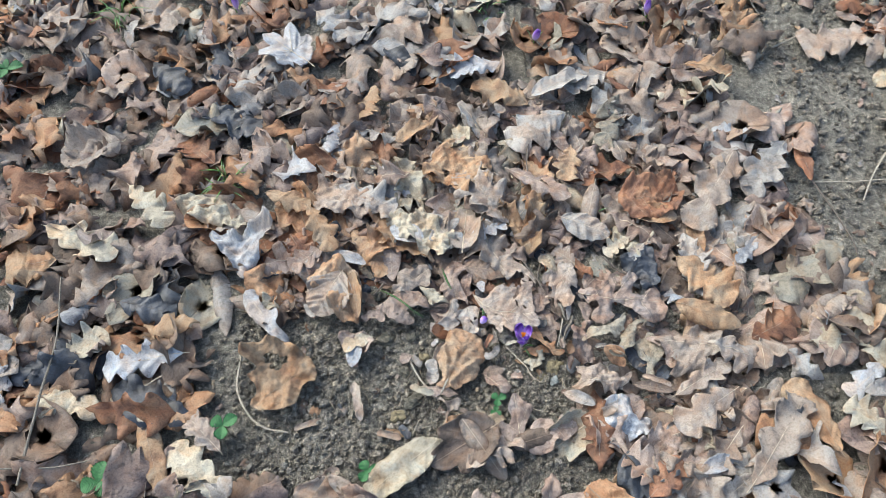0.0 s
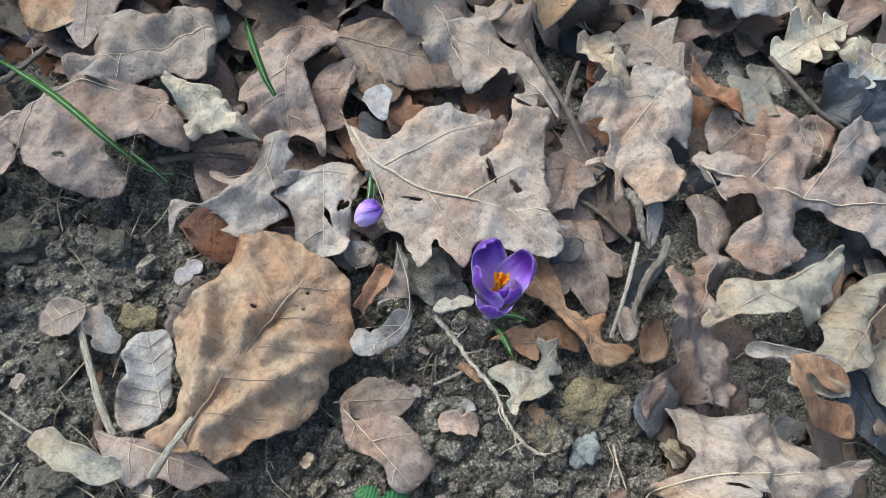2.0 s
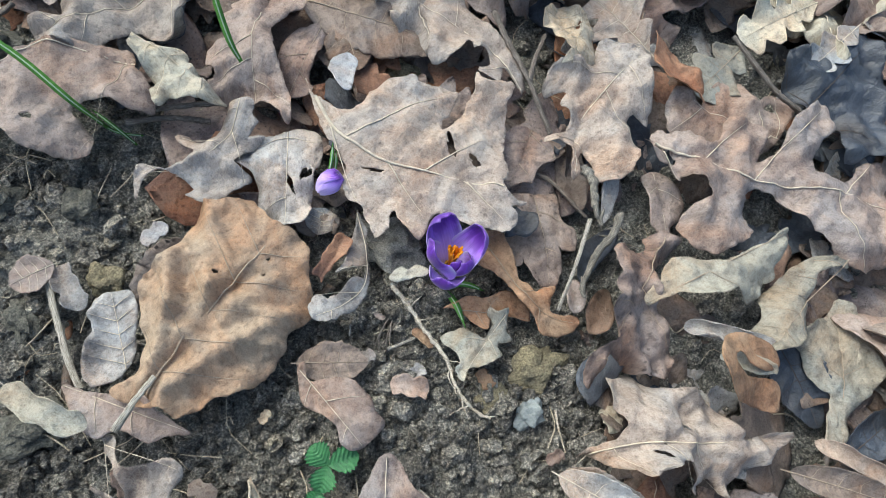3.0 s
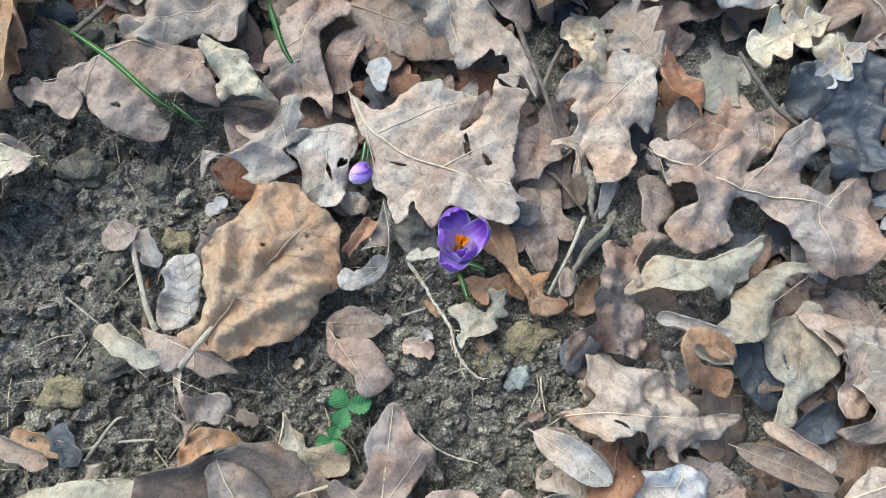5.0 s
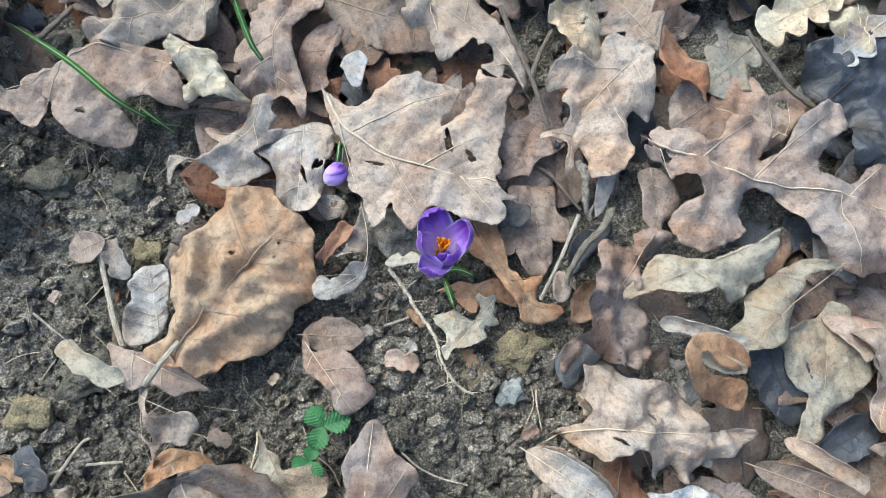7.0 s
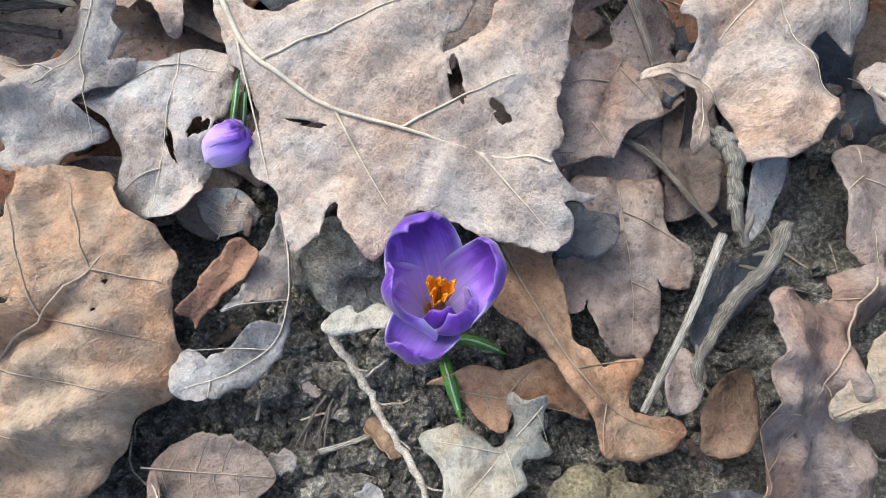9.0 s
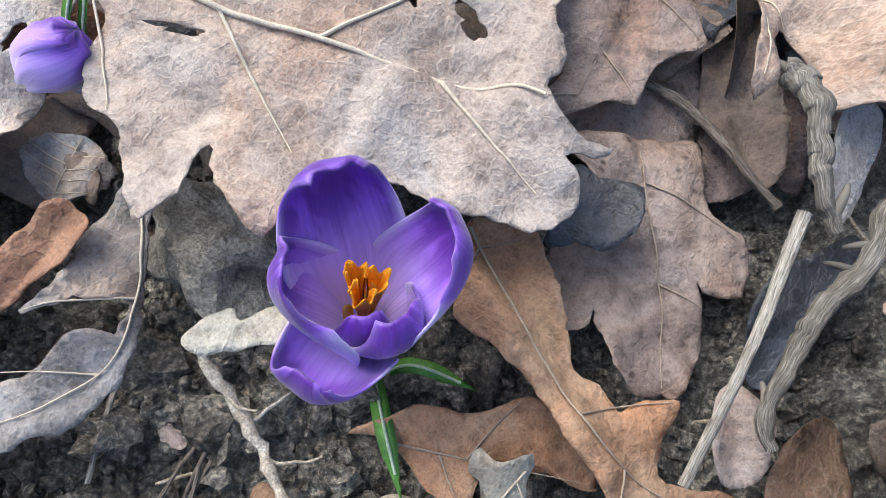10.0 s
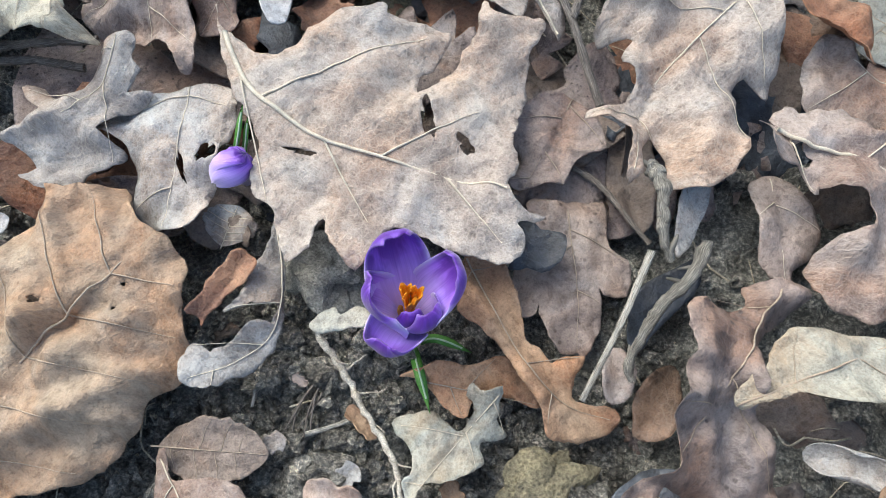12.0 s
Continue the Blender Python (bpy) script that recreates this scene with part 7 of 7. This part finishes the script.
twig([(0.0770, 0.0310, 0.0010), (0.0712, 0.0210, 0.0040), (0.0642, 0.0120, 0.0040), (0.0590, 0.0040, 0.0040), (0.0560, -0.0040, 0.0030), (0.0572, -0.0095, 0.0020)], 0.0019, 0.0011, 'lichen', 'gnarled grey decayed twig')
twig([(0.0386, 0.0523, -0.0070), (0.0473, 0.0473, -0.0070), (0.0546, 0.0390, -0.0060), (0.0622, 0.0314, -0.0070)], 0.001, 0.0008, 'bark', 'dark twig under the leaves')
twig([(0.1335, 0.1217, 0.0160), (0.1427, 0.1109, 0.0140), (0.1569, 0.0965, 0.0100), (0.1712, 0.0887, 0.0060)], 0.0011, 0.0014, 'bark', 'dark curved leaf stalk on litter')
twig([(-0.1698, -0.0107, -0.0080), (-0.1631, -0.0280, -0.0080), (-0.1558, -0.0437, -0.0060), (-0.1498, -0.0543, -0.0040)], 0.0016, 0.0012, 'straw', 'pale dry stalk on bare soil')
twig([(-0.1302, -0.0706, 0.0120), (-0.1245, -0.0598, 0.0120), (-0.1184, -0.0497, 0.0100)], 0.0014, 0.001, 'straw', 'grey bent leaf stalk')
twig([(-0.1981, -0.0418, -0.0100), (-0.1888, -0.0477, -0.0100), (-0.1802, -0.0531, -0.0100)], 0.0007, 0.0003, 'straw', 'thin straw on soil')
twig([(-0.0452, -0.0279, -0.0120), (-0.0450, -0.0196, -0.0120), (-0.0443, -0.0112, -0.0120)], 0.0004, 0.0004, 'straw', 'thin straw on soil')
twig([(-0.2156, 0.0934, 0.0020), (-0.2075, 0.1007, 0.0040), (-0.1984, 0.1105, 0.0060)], 0.0016, 0.0012, 'bark', 'grey twig under leaves')
twig([(-0.0142, -0.0908, -0.0040), (-0.0059, -0.0968, -0.0060), (0.0048, -0.1013, -0.0100), (0.0176, -0.1035, -0.0120)], 0.0006, 0.0003, 'root', 'thin white root on soil')
twig([(-0.1083, -0.0966, -0.0100), (-0.1012, -0.1080, -0.0060), (-0.0894, -0.1140, -0.0040), (-0.0824, -0.1059, -0.0020), (-0.0809, -0.0936, -0.0040), (-0.0822, -0.0878, -0.0080)], 0.0005, 0.0005, 'root', 'thin curling pale tendril')
twig([(0.0466, -0.0573, -0.0130), (0.0477, -0.0651, -0.0130), (0.0505, -0.0753, -0.0130)], 0.0006, 0.0003, 'root', 'thin pale rootlet on soil')
twig([(-0.1779, -0.1154, -0.0120), (-0.1644, -0.1105, -0.0120), (-0.1441, -0.1070, -0.0120)], 0.0007, 0.0006, 'straw', 'dry grass straw on soil')
twig([(-0.1751, -0.1200, -0.0110), (-0.1656, -0.1017, -0.0110), (-0.1611, -0.0975, -0.0110)], 0.0009, 0.0006, 'straw', 'dry grass straw on soil')
twig([(-0.1479, 0.0620, -0.0040), (-0.1288, 0.0658, -0.0040), (-0.1118, 0.0653, -0.0040)], 0.0014, 0.0012, 'bark', 'brown twig under leaves')
twig([(-0.1414, 0.0660, 0.0000), (-0.1280, 0.0690, 0.0000), (-0.1076, 0.0727, 0.0000)], 0.0013, 0.0012, 'bark', 'reddish twig under leaves')
twig([(-0.4124, 0.0083, -0.0060), (-0.4144, -0.0325, -0.0040), (-0.3980, -0.0699, -0.0060), (-0.3748, -0.0897, -0.0080), (-0.3442, -0.0985, -0.0100)], 0.0016, 0.0011, 'straw', 'curved pale stalk on soil')
twig([(-0.6835, -0.1413, 0.0200), (-0.6725, -0.0246, 0.0250), (-0.6612, 0.0551, 0.0280), (-0.6691, 0.1529, 0.0300)], 0.0018, 0.0012, 'lichen', 'long thin grey stem across the litter')
twig([(-0.7114, -0.1165, 0.0160), (-0.6453, -0.1219, 0.0180), (-0.5966, -0.1169, 0.0160)], 0.0012, 0.001, 'lichen', 'thin grey stem across the litter')
twig([(0.5211, 0.2365, -0.0060), (0.5828, 0.2309, -0.0060), (0.6492, 0.2293, -0.0060)], 0.0012, 0.0012, 'straw', 'long dry straw on soil')
twig([(0.5198, 0.2490, -0.0040), (0.5387, 0.1692, -0.0040), (0.5469, 0.1053, -0.0040), (0.5304, 0.0568, -0.0040)], 0.0012, 0.001, 'bark', 'thin bent twig on soil')
twig([(0.6718, 0.2836, -0.0060), (0.6309, 0.2402, -0.0060), (0.5950, 0.1926, -0.0060)], 0.0016, 0.0012, 'straw', 'dry stalk on soil')
twig([(0.5515, 0.5355, -0.0040), (0.6161, 0.5633, -0.0040)], 0.0016, 0.0014, 'straw', 'pale stalk on soil')
twig([(-0.5524, -0.0257, 0.0040), (-0.5270, -0.0094, 0.0040), (-0.5097, -0.0011, 0.0040)], 0.0012, 0.001, 'straw', 'pale stalk on litter')
twig([(0.0575, 0.3408, 0.0160), (0.0483, 0.3010, 0.0160), (0.0458, 0.2675, 0.0160)], 0.0012, 0.001, 'bark', 'thin twig in litter')
twig([(-0.0285, -0.0199, -0.0090), (-0.0319, -0.0265, -0.0100), (-0.0326, -0.0335, -0.0110)], 0.00035, 0.00022, 'bark', 'thin reddish rootlet on soil')
twig([(-0.0267, -0.0202, -0.0090), (-0.0288, -0.0273, -0.0100), (-0.0291, -0.0343, -0.0110)], 0.00035, 0.00022, 'bark', 'thin reddish rootlet on soil')
twig([(-0.0299, -0.0223, -0.0090), (-0.0328, -0.0288, -0.0100), (-0.0346, -0.0329, -0.0110)], 0.00035, 0.00022, 'bark', 'thin reddish rootlet on soil')
twig([(-0.0273, -0.0228, -0.0090), (-0.0277, -0.0290, -0.0100), (-0.0274, -0.0341, -0.0110)], 0.00035, 0.00022, 'bark', 'thin reddish rootlet on soil')
twig([(-0.0256, -0.0216, -0.0090), (-0.0274, -0.0259, -0.0100), (-0.0307, -0.0314, -0.0110)], 0.00035, 0.00022, 'bark', 'thin reddish rootlet on soil')
twig([(-0.0285, -0.0333, -0.0100), (-0.0209, -0.0302, -0.0090), (-0.0145, -0.0267, -0.0100)], 0.0007, 0.0005, 'straw', 'bit of pale straw on soil')
rootlet([(-0.0287, -0.0058, -0.0020), (-0.0191, -0.0167, -0.0050), (-0.0123, -0.0260, -0.0060), (-0.0031, -0.0380, -0.0060), (0.0014, -0.0495, -0.0070), (0.0088, -0.0580, -0.0080), (0.0166, -0.0620, -0.0090)], 0.0011, 0.0006)
grass([(-0.1544, 0.0584, -0.0040), (-0.1626, 0.0594, 0.0180), (-0.1811, 0.0717, 0.0300), (-0.2042, 0.0829, 0.0400)], 0.0028, 'long fresh green grass blade over the leaves')
grass([(-0.0988, 0.0885, 0.0100), (-0.1028, 0.0929, 0.0180), (-0.1073, 0.1027, 0.0260), (-0.1107, 0.1119, 0.0340)], 0.003, 'fresh green grass blade over the leaves')
grass([(-0.1442, 0.0549, -0.0120), (-0.1507, 0.0580, -0.0020), (-0.1602, 0.0635, 0.0040)], 0.0016, 'short green grass blade on soil')
grass([(-0.1420, 0.0596, -0.0120), (-0.1502, 0.0575, -0.0060), (-0.1594, 0.0601, -0.0020)], 0.0013, 'withering grass blade on soil')
stone(-0.1791, -0.0261, -0.0120, 0.006, 0.0085, 0.004, 'grey', 'small grey-green pebble on soil')
stone(0.0349, -0.0591, -0.0130, 0.0062, 0.0058, 0.0035, 'blue', 'pale bluish pebble on soil')
stone(0.0379, -0.0389, -0.0120, 0.0115, 0.0085, 0.004, 'yellow', 'flat yellowish stone on soil')
stone(-0.0277, 0.0124, -0.0070, 0.014, 0.0105, 0.007, 'pale', 'rough stone under the oak leaf')
stone(-0.1683, -0.0689, -0.0120, 0.0135, 0.009, 0.006, 'grey', 'grey stone half buried in soil')
stone(0.0179, -0.0524, -0.0130, 0.0065, 0.0055, 0.0035, 'yellow', 'small tan stone on soil')
stone(-0.1923, -0.0893, -0.0120, 0.009, 0.008, 0.005, 'yellow', 'small tan stone on soil')
stone(-0.2017, 0.0264, -0.0120, 0.011, 0.0095, 0.007, 'grey', 'earthy lump of stone on soil')
stone(-0.1635, 0.0264, -0.0120, 0.0065, 0.0065, 0.005, 'grey', 'small earthy pebble on soil')
stone(-0.1492, -0.0081, -0.0120, 0.006, 0.0075, 0.005, 'yellow', 'small earthy pebble on soil')
stone(-0.2079, 0.0967, -0.0060, 0.01, 0.008, 0.006, 'grey', 'small pebble among leaves')
stone(-0.0271, 0.1027, -0.0120, 0.0085, 0.008, 0.005, 'yellow', 'small stone among leaves')
seedling(-0.0512, -0.0817, -0.0060, 0.021, 20)
seedling(-0.0565, -0.0984, -0.0080, 0.015, -40)
seedling(-0.4279, -0.0870, 0.0100, 0.036, 30)
seedling(-0.5853, -0.1452, 0.0080, 0.044, 80)
seedling(-0.8343, 0.5873, 0.0120, 0.044, 10)
seedling(-0.2383, -0.1621, -0.0060, 0.03, 0)
tuft(-0.4439, 0.3152, 0.0040, 0.055, 22)
tuft(-0.6568, 0.7207, 0.0040, 0.08, 16)
tuft(0.0355, 0.6735, 0.0060, 0.06, 9)
tuft(0.1512, 0.2072, 0.0100, 0.03, 6)
closed_crocus(0.1081, 0.5831, 0.0060, 0.05, 12)
closed_crocus(0.3294, 0.6253, 0.0060, 0.055, -8)
closed_crocus(-0.4402, 0.7102, 0.0060, 0.055, 5)
TWIG_GAP = (0.073, 0.020)


# ---- the many: leaves scattered over the floor, scraps and crumbs ----
def bare(x, y):
    """How bare the soil is at a spot, 0 to 1."""
    k = 0.0
    for cx, cy, rx, ry in BARE:
        k = max(k, 1.25 - 0.8 * (((x - cx) / rx) ** 2 + ((y - cy) / ry) ** 2) ** 0.5)
    return min(1.0, max(0.0, k * 2 + 0.5 * noise.noise((x * 25, y * 25, 0))))


def near(x, y):
    """Inside the stretch round the crocus where each leaf is laid by name."""
    return -0.27 < x < 0.22 and -0.13 < y < 0.16


def fast_mesh(name, verts, quads, mats, index=None, uv=None, smooth=True):
    me = bpy.data.meshes.new(name)
    me.vertices.add(len(verts))
    me.vertices.foreach_set("co", np.asarray(verts, np.float32).ravel())
    k = quads.shape[1]
    me.loops.add(quads.size)
    me.loops.foreach_set("vertex_index", quads.astype(np.int32).ravel())
    me.polygons.add(len(quads))
    me.polygons.foreach_set("loop_start", np.arange(0, quads.size, k, dtype=np.int32))
    me.polygons.foreach_set("loop_total", np.full(len(quads), k, np.int32))
    me.polygons.foreach_set("use_smooth", np.full(len(quads), smooth, bool))
    for m in mats:
        me.materials.append(m)
    if index is not None:
        me.polygons.foreach_set("material_index", np.asarray(index, np.int32))
    if uv is not None:
        layer = me.uv_layers.new(name="leaf_plane")
        layer.data.foreach_set("uv", np.asarray(uv, np.float32)[quads.ravel()].ravel())
    me.update(calc_edges=True)
    me.validate()
    return new(name, me)


rng = np.random.RandomState(11)
HUES = ["tan"] * 9 + ["pink"] * 9 + ["grey"] * 4 + ["russet"] * 2 + ["orange"] + ["ochre"] + ["cream"] * 2 + ["brown"] * 6 + ["green"] * 2 + ["rust"] * 2 + ["purple"] * 2 + ["pale"] + ["wet"]


def oak_outline(rng):
    """Lobes and bays of an oak leaf at random, out on one side and back on the other."""
    n, wide, deep = rng.randint(3, 6), rng.uniform(0.24, 0.36), rng.uniform(0.38, 0.62)
    sides = []
    for sg in (-1, 1):
        side = [(0.02, sg * 0.015), (0.10, sg * 0.05)]
        for k in range(n):
            u = (k + 0.5 + rng.uniform(-0.12, 0.12)) / n
            reach = wide * (0.55 + 0.45 * math.sin(math.pi * min(1, u * 1.15))) * rng.uniform(0.82, 1.15) * (0.75 if k == n - 1 else 1)
            x = 0.16 + 0.74 * u
            side += [(x - 0.03, sg * reach * 0.86), (x + 0.035, sg * reach), (x + 0.065, sg * reach * 0.78)]
            if k < n - 1:
                side.append((0.16 + 0.74 * (k + 1) / n - 0.01, sg * reach * (1 - deep) * rng.uniform(0.8, 1.2)))
        sides.append(side)
    return sides[0] + [(1.0, 0.0)], sides[1][::-1]


def tris(faces):
    """Faces of three or four corners, all as triangles."""
    return np.array([f[:3] for f in faces] + [(f[0], f[2], f[3]) for f in faces if len(f) == 4])


OLD = ["brown", "rust", "russet", "purple", "brown"]


def hue_at(x):
    """The litter is redder and more decayed on one side."""
    return OLD[rng.randint(len(OLD))] if x < -0.22 and rng.rand() < 0.38 else HUES[rng.randint(len(HUES))]


MASTERS = []
for k in range(28):
    kind = ("oak", "oak", "oval", "oak", "oak", "oak", "star")[k % 7]
    ln = rng.uniform(0.065, 0.125)
    bow, cup, twist = rng.uniform(0.2, 1.1) * rng.choice([1, 1, -0.5]), rng.uniform(0.2, 1.3) * rng.choice([-1, 1]), rng.uniform(-40, 40)
    if kind == "oak" and k % 4:
        right, left = oak_outline(rng)
        how = dict(bow=bow * 0.7, cup=cup * 0.9, twist=twist * 0.6, ripple=rng.uniform(1.4, 2.6), veins=0, ribw=0.8)
        MASTERS.append((kind, ln, cut_data(ln, right, left, 500 + k, step=0.0042, **how), cut_data(ln, right, left, 500 + k, step=0.0125, ribs=False, **how)))
        continue
    wd = ln * (rng.uniform(0.55, 0.75) if kind == "oak" else rng.uniform(0.4, 0.6) if kind == "oval" else 0.95)
    how = dict(lobes=rng.randint(3, 5), depth=rng.uniform(0.4, 0.62), bow=bow, cup=cup * 1.2, twist=twist, ripple=rng.uniform(2.0, 3.6),
               pleat=0.001 if kind == "oval" else 0, veins=0)
    MASTERS.append((kind, ln, leaf_data(kind, ln, wd, 500 + k, ns=30 if kind != "star" else 24, nu=9, **how), leaf_data(kind, ln, wd, 500 + k, ns=17 if kind != "star" else 12, nu=4, ribs=False, **how)))


def spot():
    while True:
        x, y = rng.uniform(-1.6, 1.3), rng.uniform(-0.66, 1.6)
        rim = min(x + 1.6, 1.3 - x, y + 0.66, 1.6 - y) / 0.45 + 0.9 * noise.noise((x * 2.5, y * 2.5, 8.0))
        if rng.rand() > rim:
            continue
        if not near(x, y) and rng.rand() > bare(x, y) * 0.97:
            return x, y


spots = [spot() for _ in range(3500)]
spots.sort(key=lambda p: math.hypot(p[0] + 0.02, p[1] - 0.05))
first = {}
for x, y in spots[:290]:
    k, hue = rng.randint(len(MASTERS)), hue_at(x)
    kind, ln, (blade, rib, side), coarse = MASTERS[k]
    m = pose(x, y, SOIL_Z + rng.uniform(0.002, 0.020), rng.normal(0, 14), rng.normal(0, 12), rng.uniform(0, 360)) @ pose(-ln / 2, 0, 0)
    if (k, hue) in first:
        copy_thing(first[k, hue], m)
        continue
    mat, word = LEAF[hue]
    ob = mesh_object({"oak": "oak_leaf", "oval": "beech_leaf", "star": "maple_leaf"}[kind], blade[0], blade[1], mat, uv=blade[2])
    ob.matrix_world = m
    mesh_object("midrib", *rib, RIB[RIB_OF[hue]], ob)
    first[k, hue] = tagged(ob, f"{word} dry {SPECIES[kind]} in the woodland litter", "leaf", "fallen leaves")

MATS = list(LEAF)
vs, qs, ix, uvs, off = [], [], [], [], 0
ready, fine = [], []
for kind, ln, fine_one, (blade, rib, side) in MASTERS:
    ready.append((blade[0] - (ln / 2, 0, 0), tris(blade[1]), blade[2]))
    fine.append((fine_one[0][0] - (ln / 2, 0, 0), tris(fine_one[0][1]), fine_one[0][2]))


def pour(x, y, z, scale, tilt, hue, k, source, flat=1.0):
    global off
    v, q, uv = source[k]
    m = np.array(pose(x, y, z, rng.normal(0, tilt), rng.normal(0, tilt), rng.uniform(0, 360)).to_3x3()) * scale
    vs.append((v * (1, 1, flat)) @ m.T + (x, y, z))
    qs.append(q + off)
    ix.append(np.full(len(q), MATS.index(hue)))
    uvs.append(uv + rng.uniform(0, 20, 2))
    off += len(v)


for x, y in spots[290:]:
    pour(x, y, SOIL_Z + rng.uniform(0.0, 0.026), rng.uniform(0.85, 1.25), 17, hue_at(x), rng.randint(len(MASTERS)), ready)
# the litter thins out round the trodden stretch
for _ in range(1700):
    x, y = rng.normal(-0.15, 1.5), rng.normal(0.45, 1.4)
    if -1.35 < x < 1.05 and -0.42 < y < 1.35:
        continue
    pour(x, y, ground_height(x, y) + 0.012, rng.uniform(0.9, 1.3), 17, HUES[rng.randint(len(HUES))], rng.randint(len(MASTERS)), ready)
tagged(fast_mesh("leaf_litter", np.concatenate(vs), np.concatenate(qs), [LEAF[h][0] for h in MATS], np.concatenate(ix), np.concatenate(uvs)),
       "thick litter of dry brown oak and beech leaves", "leaf litter", kind="stuff")

# broken scraps and half-rotten leaves in the gaps, hued dark to deepen their shade
vs, qs, ix, uvs, off = [], [], [], [], 0
for _ in range(600):
    x, y = rng.uniform(-0.36, 0.32), rng.uniform(-0.2, 0.27)
    b = bare(x, y)
    if rng.rand() < b * 0.8:
        continue
    if math.hypot(x - TWIG_GAP[0], y - TWIG_GAP[1]) < 0.042:
        continue
    big = b < 0.3 and not (-0.085 < x < 0.07 and -0.06 < y < 0.045)
    size = rng.uniform(0.3, 0.85) if big else rng.uniform(0.06, 0.18)
    pour(x, y, SOIL_Z + rng.uniform(0.0005, 0.009 if big else 0.002), size, 14,
         ("brown", "brown", "purple", "grey", "brown", "rust", "brown", "wet", "purple")[rng.randint(9)], rng.randint(len(MASTERS)), fine if size > 0.55 else ready, 0.35)
for _ in range(900):
    x, y = rng.uniform(-1.0, 1.05), rng.uniform(-0.4, 1.1)
    if not near(x, y) and rng.rand() < bare(x, y):
        pour(x, y, ground_height(x, y) + rng.uniform(0.001, 0.004), rng.uniform(0.06, 0.36), 14, HUES[rng.randint(len(HUES))], rng.randint(len(MASTERS)), ready)
tagged(fast_mesh("leaf_scraps", np.concatenate(vs), np.concatenate(qs), [LEAF[h][0] for h in MATS], np.concatenate(ix), np.concatenate(uvs)),
       "half-rotten leaf scraps between the leaves, coloured darker for the shade there", "leaf litter", kind="stuff")

# bits of straw and stalk
sv, sq, so = [], [], 0
for _ in range(600):
    x, y = rng.uniform(-0.9, 0.9), rng.uniform(-0.35, 0.9)
    if rng.rand() < 0.5:
        x, y = rng.uniform(-0.3, 0.25), rng.uniform(-0.16, 0.16)
    if rng.rand() > 0.25 + bare(x, y):
        continue
    a, ln, r = rng.uniform(0, 6.28), rng.uniform(0.005, 0.03), rng.uniform(0.00015, 0.00038)
    z = SOIL_Z + 0.004
    q = smooth_path([(x, y, z), (x + 0.5 * ln * math.cos(a), y + 0.5 * ln * math.sin(a), z + rng.uniform(0, 0.002)),
                     (x + ln * math.cos(a + rng.normal(0, 0.3)), y + ln * math.sin(a + rng.normal(0, 0.5)), z - 0.001)], 6)
    v, f = tube(q, r, 5, cap=False)
    sv.append(v)
    sq.append(np.array(f) + so)
    so += len(v)
tagged(fast_mesh("straw_bits", np.concatenate(sv), np.concatenate(sq), [STRAW]), "bits of pale straw strewn on soil", "straw", kind="stuff")

# crumbs of earth
seeds = [lump(1, rng.uniform(0.7, 1), 0.7, k * 1.7, 1 if k < 12 else 2, 0.36 if k < 12 else 0.42) for k in range(20)]
seeds = [(np.array(v), np.array(f)) for v, f in seeds]
vs, qs, off = [], [], 0
for _ in range(27000):
    x, y = rng.uniform(-0.42, 0.3), rng.uniform(-0.24, 0.24)
    if rng.rand() > 0.1 + 0.9 * bare(x, y):
        continue
    r = min(0.0070, 0.0016 * math.exp(rng.normal(0, 0.62)))
    close = abs(x + 0.005) < 0.08 and abs(y + 0.012) < 0.063
    v, f = seeds[rng.randint(12) if r < (0.0010 if close else 0.0028) else 12 + rng.randint(8)]
    m = np.array(pose(0, 0, 0, rng.uniform(0, 360), rng.uniform(0, 360), rng.uniform(0, 360)).to_3x3()) * r
    vs.append(v @ m.T + (x, y, ground_height(x, y) + r * 0.25))
    qs.append(f + off)
    off += len(v)
small = [(np.array(v), np.array(f)) for v, f in (lump(1, rng.uniform(0.6, 1), 0.7, k * 2.3 + 50, 1, 0.4) for k in range(6))]
for _ in range(6500):
    x, y = rng.uniform(-0.085, 0.075), rng.uniform(-0.075, 0.05)
    r = min(0.0024, 0.00075 * math.exp(rng.normal(0, 0.5)))
    v, f = small[rng.randint(6)]
    m = np.array(pose(0, 0, 0, rng.uniform(0, 360), rng.uniform(0, 360), rng.uniform(0, 360)).to_3x3()) * r
    vs.append(v @ m.T + (x, y, ground_height(x, y) + r * 0.3))
    qs.append(f + off)
    off += len(v)
for _ in range(30000):
    x, y = rng.uniform(-1.0, 1.0), rng.uniform(-0.4, 1.0)
    if near(x, y) or rng.rand() > bare(x, y):
        continue
    r = min(0.010, 0.0028 * math.exp(rng.normal(0, 0.6)))
    v, f = seeds[rng.randint(12)]
    m = np.array(pose(0, 0, 0, rng.uniform(0, 360), rng.uniform(0, 360), rng.uniform(0, 360)).to_3x3()) * r
    vs.append(v @ m.T + (x, y, ground_height(x, y) + r * 0.2))
    qs.append(f + off)
    off += len(v)
tagged(fast_mesh("soil_crumbs", np.concatenate(vs), np.concatenate(qs), [CLOD], smooth=False), "loose grey-brown crumbs of earth", "soil", kind="stuff")
